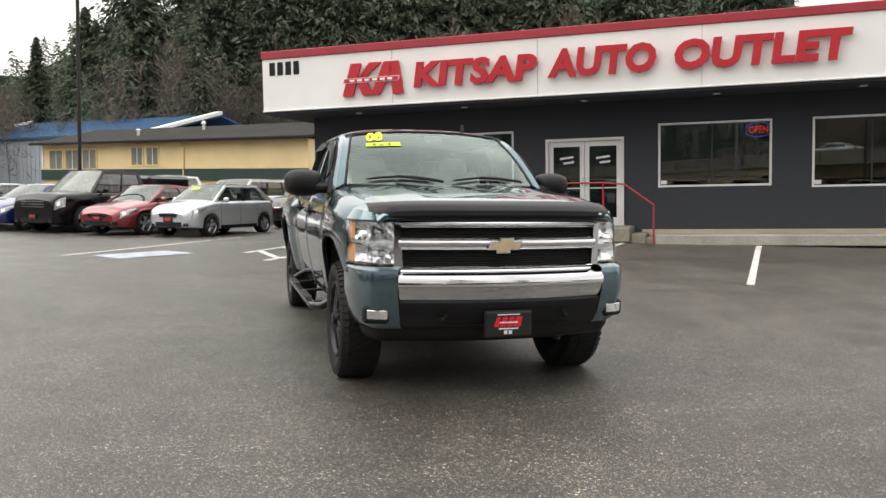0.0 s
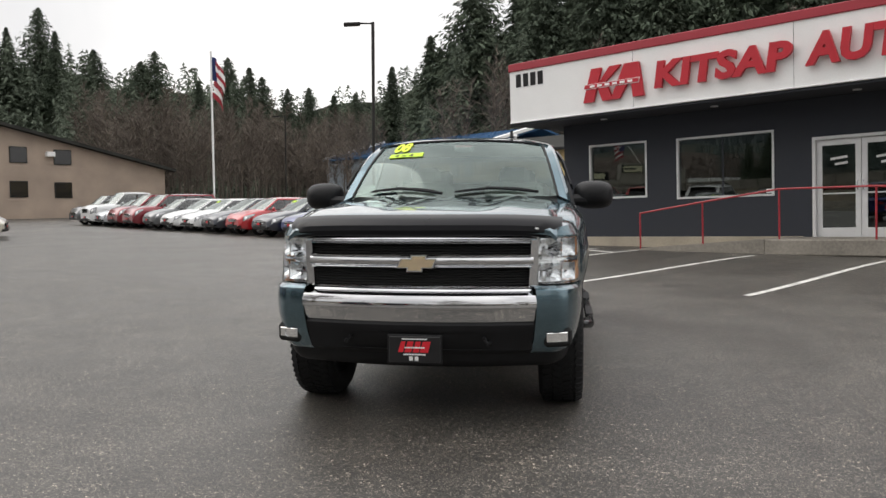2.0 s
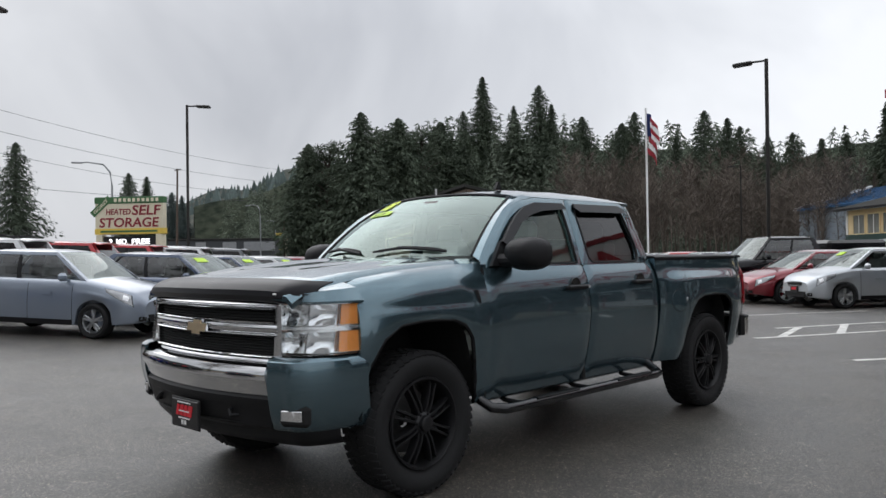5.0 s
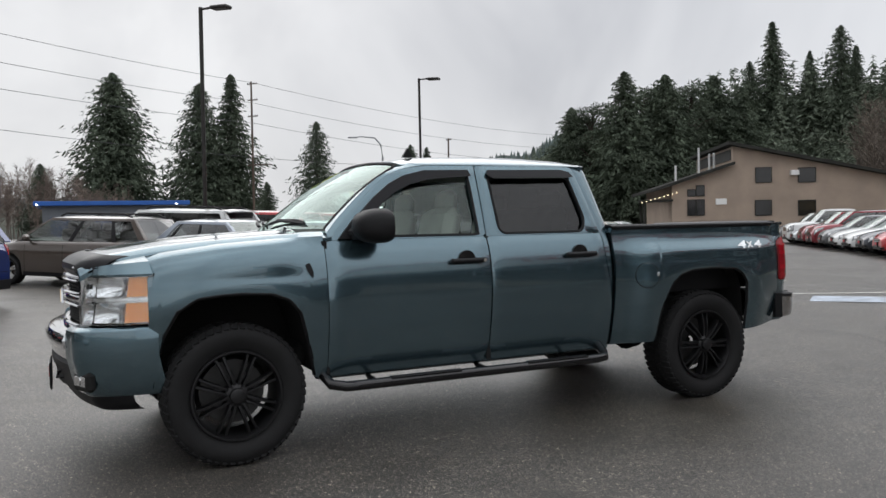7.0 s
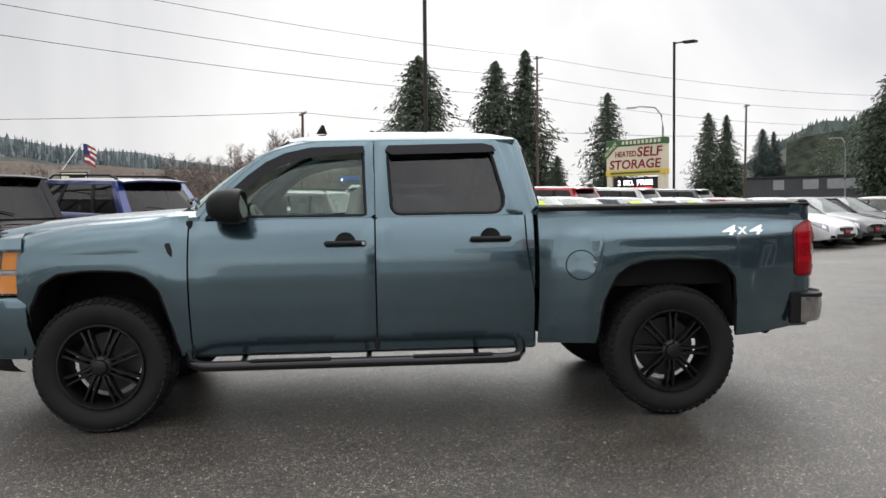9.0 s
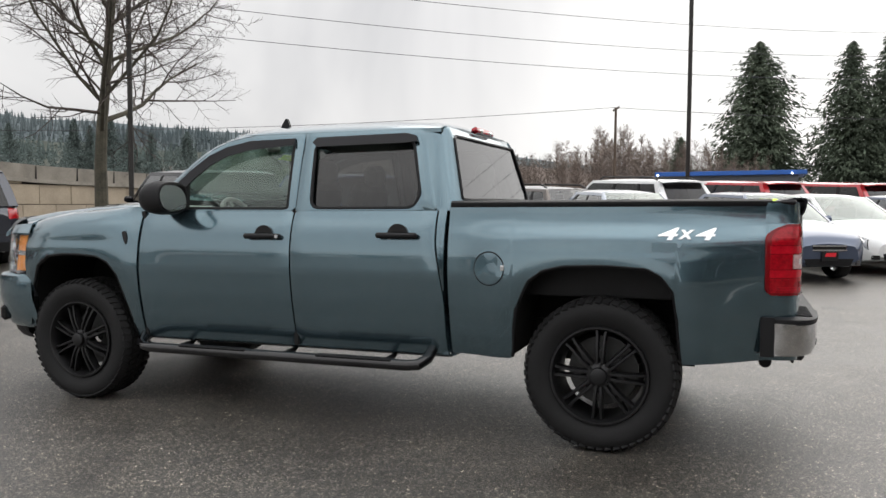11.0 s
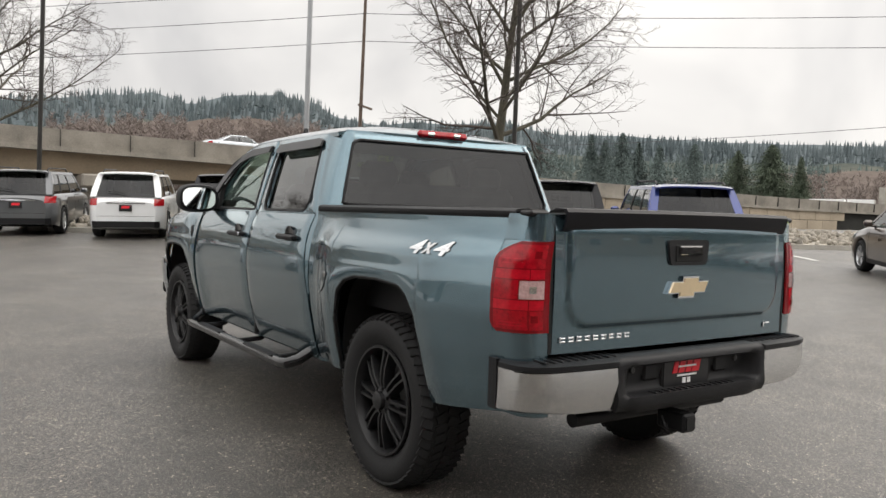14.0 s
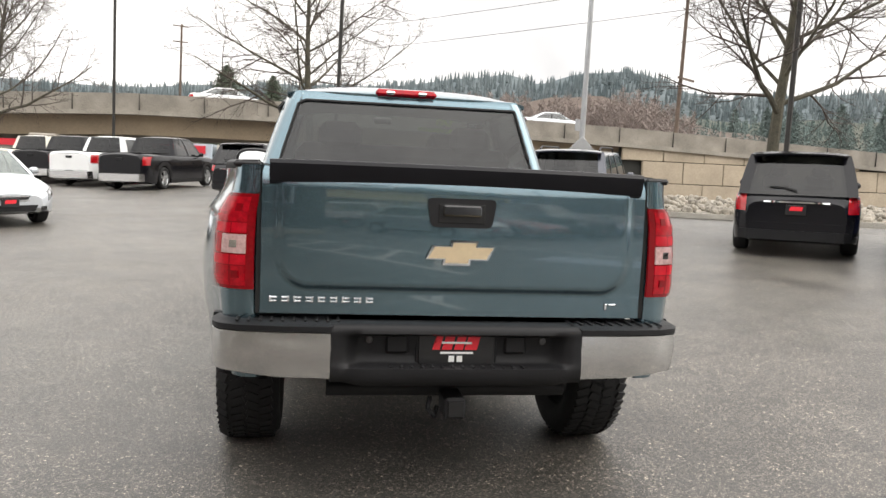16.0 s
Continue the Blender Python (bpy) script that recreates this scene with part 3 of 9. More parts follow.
        for ch, y0, z0, hh, mm, lb in (("4", 2.135, 1.172, 0.062, M_SILVERTXT, "silver numeral 4"), ("x", 2.234, 1.176, 0.048, M_SATIN, "grey letter x"), ("4", 2.320, 1.172, 0.062, M_SILVERTXT, "silver numeral 4")):
            tg, tw = text_geo(ch, hh, 0.004, 0.25, 0.022)
            k = (0.105 if ch == "4" else 0.082) / tw
            tg.v = [(CX + bed_x(y0 + x * k, z0 + y) + 0.002 + z, y0 + x * k, z0 + y) for x, y, z in tg.v]
            part("drive_badge", tg, mm, bed, lb, 0)
    # rear corner: plan curve round to the back
    cor = [(0.932, 2.66), (0.924, 2.72), (0.905, 2.772), (0.872, 2.806), (0.83, 2.822), (0.785, 2.826)]

    def corner(z0, z1, grow=0.0, nz=8):
        rows = []
        for z in span(z0, z1, nz):
            k = bed_x(2.66, z) - 0.932
            rows.append([(CX + s * (x + k * (1 - i / 7) + grow * (1 - i / 6)), y + grow * (0.3 + i / 7), z) for i, (x, y) in enumerate(cor)])
        return Geo().slab(rows, lambda p: (-s * 0.02, -0.03, 0))
    corner_panel = part("rear_corner", corner(0.548, 0.885), M_PAINT, bed)
    part("rear_corner", corner(1.258, 1.362), M_PAINT, bed)
    part("rear_corner", corner(0.885, 1.258, -0.003), M_PAINT, bed)
    tail = thing("tail_light", "", "")
    tail.parent = truck

    def facet(z0, z1, i0, i1, grow, n=6, nz=3, ease=0.0):
        """A piece of the lens between two heights and two places along the corner's plan."""
        rows = []
        for z in span(z0, z1, nz):
            k = bed_x(2.66, z) - 0.932
            row = []
            cut = ease * (1.8 * max(0.0, (z - 1.175) / 0.078) ** 2.4 + 0.5 * max(0.0, (0.925 - z) / 0.035) ** 2)
            for i in span(i0 + cut, i1, n):
                j = min(int(i), 4)
                x, y = (cor[j][q] + (cor[j + 1][q] - cor[j][q]) * (i - j) for q in (0, 1))
                row.append((CX + s * (x + k * (1 - i / 7) + grow * (1 - i / 6)), y + grow * (0.3 + i / 7), z))
            rows.append(row)
        return Geo().slab(rows, lambda p: (-s * 0.004, -0.006, 0))
    part("lens", facet(0.890, 1.253, 0.0, 5.0, 0.010, 14, 22, 1.0), M_REDDARK, tail, "red tail light lens")
    part("upper_lamp", facet(1.146, 1.240, 0.4, 4.4, 0.0125, 10, 9, 1.0), M_RED, tail)
    part("lower_lamp", facet(0.903, 0.978, 0.3, 4.4, 0.0125), M_RED, tail)
    part("reflector_band", facet(1.104, 1.142, 0.3, 4.4, 0.0130), M_REDBRIGHT, tail)
    part("reflector_band", facet(0.982, 1.020, 0.3, 4.4, 0.0130), M_REDBRIGHT, tail)
    part("side_lamp", facet(1.024, 1.100, 0.3, 2.2, 0.0125), M_RED, tail)
    part("reversing_lamp", facet(1.026, 1.098, 2.3, 4.4, 0.0145), M_PINKCLEAR, tail, "clear reversing lamp")
    for zc, mm, i in ((1.200, M_REDDARK, 3.6), (0.946, M_REDDARK, 3.6), (1.062, M_CHROME, 3.4)):
        part("bulb_socket", facet(zc - 0.014, zc + 0.014, i - 0.30, i + 0.30, 0.0155, 3), mm, tail)
    for zc in (1.165, 1.182, 0.918, 0.930):
        part("lens_rib", facet(zc, zc + 0.005, 0.8, 2.6, 0.0140, 4), M_REDBRIGHT, tail)
    # headlight
    head = thing("headlight", "", "")
    head.parent = truck
    hc = [(0.705, -2.655), (0.78, -2.640), (0.85, -2.600), (0.905, -2.535), (0.940, -2.445), (0.955, -2.36), (0.962, -2.305)]

    def wrap(z0, z1, a, b, inset, nz=6):
        rows = []
        for z in span(z0, z1, nz):
            lean = 0.035 * (z - 0.89) / 0.28
            rows.append([(CX + s * (x - inset * 0.8 - 0.012 * (z - 0.89) / 0.28 * (x > 0.9)), y + lean + inset, z) for x, y in hc[a:b]])
        return rows
    part("lens", Geo().slab(wrap(0.888, 1.168, 0, 7, 0.0, 10), lambda p: (-s * 0.004, 0.006, 0)), M_LENS, head, "clear headlight lens").visible_shadow = False
    part("housing", Geo().grid(wrap(0.89, 1.166, 0, 7, 0.06, 4)).grid([wrap(0.886, 0.9, 0, 7, 0.0, 2)[0], wrap(0.886, 0.9, 0, 7, 0.06, 2)[0]]).grid([wrap(0.9, 1.170, 0, 7, 0.0, 2)[1], wrap(0.9, 1.170, 0, 7, 0.06, 2)[1]]), M_REFLECT, head)
    part("divider", Geo().slab(wrap(1.020, 1.036, 0, 7, 0.012, 2), lambda p: (-s * 0.02, 0.05, 0)), M_REFLECT, head)

    def pocket(i0, i1, z0, z1, deep):
        """A square-cornered reflector bowl sunk into the lamp."""
        rows = []
        for v in span(-1, 1, 7):
            z = (z0 + z1) / 2 + v * (z1 - z0) / 2
            row = []
            for u in span(-1, 1, 9):
                i = (i0 + i1) / 2 + u * (i1 - i0) / 2
                j = min(int(i), 5)
                x, y = (hc[j][q] + (hc[j + 1][q] - hc[j][q]) * (i - j) for q in (0, 1))
                back = 0.016 + deep * (1 - abs(u) ** 2.5) * (1 - abs(v) ** 2.5)
                row.append((CX + s * (x - back * 0.5), y + 0.035 * (z - 0.89) / 0.28 + back, z))
            rows.append(row)
        return Geo().grid(rows)
    for zc, deep in ((1.100, 0.055), (0.955, 0.045)):
        for i0, i1 in ((0.12, 1.9), (2.05, 3.7)):
            part("lamp_bowl", pocket(i0, i1, zc - 0.056, zc + 0.052, deep), M_BOWL, head)
        part("bulb", Geo().lathe([(-0.012, 0.002), (-0.010, 0.013), (0.02, 0.015)], (CX + s * 0.772, -2.598, zc), "Y", 12), M_GLOSSBLACK if zc > 1 else M_CHROME, head)
        part("turn_signal", Geo().slab(wrap(zc - 0.058, zc + 0.052, 4, 7, 0.018, 3), lambda p: (-s * 0.02, 0.02, 0)), M_AMBER, head, "amber turn signal")
    top = [(CX + s * (x - 0.010), y + 0.035, 1.170) for x, y in hc]
    hoodside = [hood_pt(s * 1.0, y) for y in span(-2.60, -2.30, 7)]
    part("headlight_top_panel", Geo().slab([top, [tuple((Vector(a) + Vector(b)) / 2 + Vector((s * 0.02, 0, 0.022))) for a, b in zip(top, hoodside)], hoodside], (0, 0, -0.012)), M_PAINT, truck)
    # mirror
    mir = thing("door_mirror", "", "")
    mir.parent = truck
    pts = []
    for k, (dy, w, h) in enumerate(((-0.150, 0.015, 0.012), (-0.146, 0.055, 0.040), (-0.132, 0.085, 0.068), (-0.105, 0.110, 0.092), (-0.065, 0.128, 0.110), (-0.015, 0.138, 0.119), (0.035, 0.138, 0.117), (0.064, 0.132, 0.108), (0.068, 0.118, 0.095), (0.052, 0.113, 0.090))):
        pts.append([(CX + s * ((1.075 if s > 0 else 1.105) + w * 1.10 * (abs(math.cos(a)) ** 0.7) * (1 if math.cos(a) > 0 else -1)), -0.955 + dy, 1.412 + h * 0.92 * (abs(math.sin(a)) ** 0.7) * (1 if math.sin(a) > 0 else -1)) for a in span(0, 2 * math.pi * 27 / 28, 28)])
    part("shell", Geo().grid(pts, True).add(pts[0], [tuple(range(28))]), M_BLACK, mir, "black mirror shell")
    part("mirror_glass", Geo().add([(x, y - 0.16 * (z - 1.412) + 0.012, z) for x, y, z in pts[-1]], [tuple(range(28))]), M_MIRROR, mir)
    part("bracket", Geo().box((CX + s * 0.97, -1.02, 1.372), (0.16, 0.15, 0.085), 0.03).prism([(-1.16, 1.335), (-1.02, 1.49), (-0.93, 1.53), (-0.90, 1.335)], lambda y, z, d: (CX + s * (glass_x(z) + d), y, z), 0.0, 0.03), M_BLACK, mir)
    # step tube
    st = thing("running_board", "", "")
    st.parent = truck
    tb = [(CX + s * 0.90, -1.28, 0.49), (CX + s * 0.99, -1.25, 0.435), (CX + s * 1.045, -1.17, 0.424)] + [(CX + s * 1.05, y, 0.424) for y in span(-1.1, 0.72, 6)] + [(CX + s * 1.04, 0.79, 0.43), (CX + s * 0.98, 0.825, 0.455), (CX + s * 0.90, 0.83, 0.50)]
    part("tube", Geo().tube(tb, 0.033, 14), M_GLOSSBLACK, st, "black oval step tube")
    part("step_pad", Geo().box((CX + s * 1.052, -0.63, 0.4535), (0.058, 0.50, 0.010), 0.004), M_BLACK, st)
    part("step_pad", Geo().box((CX + s * 1.052, 0.38, 0.4535), (0.058, 0.50, 0.010), 0.004), M_BLACK, st)
    for y in (-0.95, -0.15, 0.55):
        part("bracket", Geo().tube([(CX + s * 0.60, y, 0.55), (CX + s * 0.85, y, 0.43), (CX + s * 1.03, y, 0.42)], 0.018, 6), M_BLACK, st)
    # fog lamp
    fog = thing("fog_lamp", "", "")
    fog.parent = truck
    part("bezel", Geo().box((CX + s * 0.820, -2.634, 0.572), (0.175, 0.06, 0.112), 0.02, Matrix.Rotation(s * 0.42, 4, "Z")), M_DARK, fog)
    part("lens", Geo().box((CX + s * 0.818, -2.650, 0.575), (0.140, 0.04, 0.074), 0.012, Matrix.Rotation(s * 0.42, 4, "Z")), M_BOWL, fog, "clear fog lamp lens")
    part("bulb", Geo().lathe([(0, 0.034), (0.012, 0.025), (0.016, 0.004)], (CX + s * 0.811, -2.666, 0.575), "Y", 16), M_CHROME, fog)

part("hood", Geo().slab([[hood_pt(u, y) for u in span(-1, 1, 41)] for y in [-2.645, -2.63, -2.60] + span(-2.56, -1.36, 26)], (0, 0, -0.03)), M_PAINT, truck)
bug = []
for z, dy in ((1.176, 0.004), (1.204, -0.014), (1.234, -0.008), (1.262, 0.024), (1.281, 0.068), (1.295, 0.122)):
    bug.append([(CX + 0.845 * u, -2.640 - 0.082 * (1 - u * u) + dy + 0.015 * abs(u) ** 4 + 0.11 * max(0, (abs(u) - 0.86) / 0.14) ** 2, z - 0.022 * abs(u) ** 5) for u in span(-1, 1, 33)])
part("bug_deflector", Geo().slab(bug, (0, 0.006, -0.004)), M_SMOKE, truck, "smoked black hood deflector")
part("deflector_clip", Geo().box((CX + 0.70, -2.675, 1.212), (0.022, 0.012, 0.010), 0.003), M_WHITE, truck)

# grille
grille = thing("grille", "", "")
grille.parent = truck


def gy(x):
    return -2.722 + 0.085 * (x / 0.70) ** 2


def curvebar(x0, x1, z0, z1, y0, y1, taper=0.0, n=22):
    rows = []
    for x in span(x0, x1, n):
        rows.append([(CX + x, gy(x) + y1, z0), (CX + x, gy(x) + y0 + 0.012, z0), (CX + x, gy(x) + y0, z0 + 0.010), (CX + x, gy(x) + y0 - 0.006, (z0 + z1) / 2), (CX + x, gy(x) + y0, z1 - 0.010), (CX + x, gy(x) + y0 + 0.012, z1), (CX + x, gy(x) + y1, z1)])
    g = Geo().grid(rows, True)
    return g.add(rows[0], [tuple(range(7))]).add(rows[-1], [tuple(range(7))])


part("top_bar", curvebar(-0.70, 0.70, 1.135, 1.172, -0.004, 0.06), M_CHROME, grille)
part("centre_bar", curvebar(-0.68, 0.68, 0.992, 1.052, -0.006, 0.06), M_CHROME, grille)
part("bottom_bar", curvebar(-0.69, 0.69, 0.828, 0.868, -0.010, 0.06), M_CHROME, grille)
for s in (1, -1):
    sb = [[(CX + s * x, gy(x) + d, z) for x in (0.650 + 0.02 * (z - 0.83) / 0.34, 0.68, 0.708)] for z in span(0.828, 1.172, 10) for d in (-0.004,)]
    part("side_bar", Geo().slab(sb, (0, 0.05, 0)), M_CHROME, grille)
for z0, z1 in ((1.060, 1.130), (0.874, 0.985)):
    part("slot_frame", curvebar(-0.668, 0.668, z1 - 0.004, z1 + 0.006, -0.012, 0.02), M_CHROME, grille)
    part("slot_frame", curvebar(-0.668, 0.668, z0 - 0.008, z0 + 0.002, -0.012, 0.02), M_CHROME, grille)
    mesh = Geo()
    for z in span(z0 + 0.008, z1 - 0.008, 4 if z0 > 1 else 7):
        mesh.add(*(lambda g: (g.v, g.f))(curvebar(-0.66, 0.66, z - 0.0035, z + 0.0035, 0.03, 0.036, 0, 14)))
    for x in span(-0.65, 0.65, 78):
        mesh.box((CX + x, gy(x) + 0.036, (z0 + z1) / 2), (0.005, 0.006, z1 - z0))
    part("mesh_insert", mesh, M_DARK, grille, "black mesh grille insert")
part("backing", Geo().grid([[(CX + x, gy(x) + 0.07, z) for x in span(-0.7, 0.7, 16)] for z in (0.80, 1.19)]), M_DARK, grille)


def emblem(cx, y, cz, w, h, s, parent):
    """A plain gold cross-shaped emblem with a chrome edge."""
    def shape(e):
        a, b, k = w / 2 + e, h / 2 + e, 0.055 * w
        arm, mid = 0.56 * b, 0.205 * w + e
        return [(-a - k, -arm), (-mid - k, -arm), (-mid - 1.2 * k, -b), (mid - 1.2 * k, -b), (mid - k, -arm), (a - k, -arm), (a + k, arm), (mid + k, arm), (mid + 1.2 * k, b), (-mid + 1.2 * k, b), (-mid + k, arm), (-a + k, arm)]
    em = part("emblem", Geo().prism(shape(0.006), lambda u, v, d: (cx - s * u, y + s * d, cz + v), 0.0, 0.014), M_CHROME, parent, "gold slanted cross emblem with chrome edge")
    part("emblem_face", Geo().prism(shape(-0.003), lambda u, v, d: (cx - s * u, y + s * d, cz + v), 0.006, 0.019), M_GOLD, em)


emblem(CX, gy(0) - 0.010, 1.010, 0.205, 0.088, -1, grille)

# front bumper: painted ends, chrome middle, black valance
fb = thing("front_bumper", "", "")
fb.parent = truck


def bump_plan(a, push=0.0):
    """a: -1 to 1 from one end round the front to the other."""
    k = abs(a)
    if k < 0.60:
        x, y = 0.80 * k / 0.60, -2.828 + 0.125 * (k / 0.60) ** 2
    else:
        t = (k - 0.60) / 0.40
        ang = t * math.pi / 2
        x, y = 0.80 + 0.165 * math.sin(ang) ** 0.9, -2.703 + 0.43 * (1 - math.cos(ang)) ** 1.0
    return (1 if a > 0 else -1) * x, y


def band(a0, a1, zs, n=26):
    """Rows of (height, inset) swept round the bumper's plan."""
    rows = []
    for z, inset in zs:
        row = []
        for a in span(a0, a1, n):
            x, y = bump_plan(a)
            row.append((CX + x * (1 - inset * 0.7), y + inset, z))
        rows.append(row)
    return Geo().slab(rows, lambda p: (0, 0.02, 0))


for a0, a1 in ((-1, -0.525), (0.525, 1)):
    part("painted_end", band(a0, a1, ((0.878, 0.075), (0.874, 0.03), (0.855, 0.008), (0.80, 0.0), (0.70, 0.004), (0.58, 0.03), (0.50, 0.06), (0.478, 0.085))), M_PAINT, fb)
part("chrome_bar", band(-0.522, 0.522, ((0.845, 0.10), (0.842, 0.035), (0.828, 0.004), (0.80, -0.012), (0.76, -0.010), (0.745, 0.002), (0.70, 0.012), (0.672, 0.026)), 34), M_CHROME, fb, "chrome bumper bar")
part("lower_fascia", band(-0.522, 0.522, ((0.672, 0.03), (0.655, 0.016), (0.63, 0.018), (0.60, 0.03), (0.50, 0.055), (0.478, 0.08)), 30), M_BLACK, fb)
part("air_intake", band(-0.36, 0.36, ((0.612, 0.022), (0.605, 0.07), (0.515, 0.085), (0.508, 0.045)), 24), M_DARK, fb)
part("valance", band(-0.86, 0.86, ((0.48, 0.09), (0.44, 0.10), (0.40, 0.13), (0.385, 0.16)), 34), M_BLACK, fb, "black air dam")
for s in (1, -1):
    part("tow_hook", Geo().tube([(CX + s * 0.40, -2.73, 0.59), (CX + s * 0.40, -2.775, 0.575), (CX + s * 0.42, -2.78, 0.55), (CX + s * 0.44, -2.73, 0.55)], 0.012, 6), M_BLACK, fb)


def plate(y, zc, s, parent):
    """A dealer plate: black, a red slanted block mark, and bars for its small print."""
    p = part("licence_plate", Geo().box((CX, y, zc), (0.305, 0.012, 0.155), 0.004), M_PLATE, parent, "black dealer plate with red mark")
    part("plate_frame", Geo().box((CX, y - s * 0.004, zc), (0.325, 0.010, 0.175), 0.006), M_BLACK, p)
    mark = Geo()
    for u0, w in ((-0.098, 0.030), (-0.060, 0.040), (-0.012, 0.036), (0.030, 0.050)):
        mark.prism([(u0, -0.016), (u0 + w, -0.016), (u0 + w + 0.016, 0.048), (u0 + 0.020, 0.048)], lambda u, v, d: (CX - s * u, y + s * d, zc + v), 0.006, 0.009)
    part("red_mark", mark, M_PLATERED, p, "red slanted mark", 0)
    for u, v, w, h in ((0, 0.062, 0.15, 0.006), (0, -0.028, 0.13, 0.008), (0, 0.012, 0.12, 0.008), (-0.020, -0.052, 0.022, 0.024), (0.012, -0.052, 0.022, 0.024)):
        part("print_bar", Geo().box((CX - s * u, y + s * 0.0085, zc + v), (w, 0.003, h)), M_WHITE, p, "", 0)


plate(-2.822, 0.515, -1, fb)

# windscreen, cowl and wipers


def ws_pt(u, t):
    b = (0.800 * u, -1.425 + 0.215 * abs(u) ** 2.2, 1.392 + 0.012 * abs(u))
    a = (0.665 * u, -0.705 + 0.060 * abs(u) ** 2.2, 1.868 - 0.040 * abs(u) ** 2.4)
    bulge = 0.028 * math.sin(math.pi * t)
    return (CX + b[0] + (a[0] - b[0]) * t, b[1] + (a[1] - b[1]) * t - bulge * 0.5, b[2] + (a[2] - b[2]) * t + bulge)


wsc = part("windscreen", Geo().grid([[ws_pt(u, t) for u in span(-1, 1, 31)] for t in span(0, 1, 14)]), M_GLASS, truck)
wsc.visible_shadow = False
part("cowl", Geo().slab([[hood_pt(u, -1.375) for u in span(-1, 1, 21)], [tuple(Vector(ws_pt(u, 0)) + Vector((0, -0.02, -0.03))) for u in span(-1, 1, 21)], [tuple(Vector(ws_pt(u, 0.03)) + Vector((0, 0.05, -0.01))) for u in span(-1, 1, 21)]], (0, 0, -0.03)), M_BLACK, truck)
seal = [ws_pt(1, t) for t in span(0, 1, 8)] + [ws_pt(u, 1) for u in span(0.9, -0.9, 14)] + [ws_pt(-1, t) for t in span(1, 0, 8)]
part("windscreen_seal", Geo().tube(seal, 0.012, 6), M_BLACK, truck)
for x0, ln in ((-0.05, -0.60), (0.66, -0.62)):
    wp = thing("wiper", "", "")
    wp.parent = truck
    u0, u1 = x0 / 0.8, (x0 + ln) / 0.8
    arm = [tuple(Vector(ws_pt(u, 0.02 + 0.06 * k)) + Vector((0, -0.03, 0.025 + 0.012 * math.sin(3 * k)))) for k, u in ((0, u0), (0.3, u0 + 0.25 * (u1 - u0)), (0.6, u0 + 0.5 * (u1 - u0)), (1, u0 + 0.62 * (u1 - u0)))]
    part("arm", Geo().tube(arm, 0.012, 6), M_BLACK, wp)
    bl = [tuple(Vector(ws_pt(u0 + (u1 - u0) * k, 0.055 + 0.045 * math.sin(math.pi * k))) + Vector((0, -0.016, 0.014))) for k in span(0.1, 1.0, 10)]
    part("blade", Geo().tube(bl, [0.006] + [0.010] * 8 + [0.006], 6), M_BLACK, wp)
# price sticker on the windscreen: 08 and 4x4
st8, w8 = text_geo("08", 0.118, 0.001, 0.1, 0.045, 1.0)


def on_screen(x, y, z, x0, t0, kx=1.0):
    u, t = (x0 + x * kx) / 0.74, t0 + y / 0.53
    p = Vector(ws_pt(u, t))
    return tuple(p + Vector((0, -0.006 - z, 0.005)))


st8.v = [on_screen(x, y, z, -0.600, 0.78) for x, y, z in st8.v]
part("year_sticker", st8, M_YELLOW, wsc, "yellow 08 sticker", 0)
part("drive_sticker", Geo().grid([[on_screen(x, y, 0, -0.600, 0.655) for x in span(0, 0.30, 8)] for y in (0.0, 0.022, 0.045)]), M_LIME, wsc, "lime green 4x4 sticker", 0)
s44, w44 = text_geo("4 x 4", 0.030, 0.001, 0, 0.01)
s44.v = [on_screen(x, y, z + 0.003, -0.555, 0.668, 0.17 / w44) for x, y, z in s44.v]
part("sticker_text", s44, M_BLACK, wsc, "", 0)
part("mirror_mount", Geo().box((CX + 0.03, -0.80, 1.795), (0.16, 0.05, 0.06), 0.02), M_INTERIOR, truck)

# roof, pillars and back of the cab


def crown(y):
    return lerp((-0.72, -0.60, -0.40, 0.0, 0.4, 0.70, 0.82, 0.87), (0.035, 0.062, 0.088, 0.100, 0.095, 0.075, 0.045, 0.015))(y)


def roof_pt(u, v):
    xe = 0.752
    y0 = -0.705 + 0.060 * abs(u) ** 2.2
    y1 = 0.865 - 0.03 * abs(u) ** 4
    y = y0 + (y1 - y0) * v
    z = 1.826 + crown(y) * (1 - abs(u) ** 3.2) ** 0.75
    return (CX + xe * u * (1 - 0.05 * sstep(0.12, 0.0, v)), y, z)


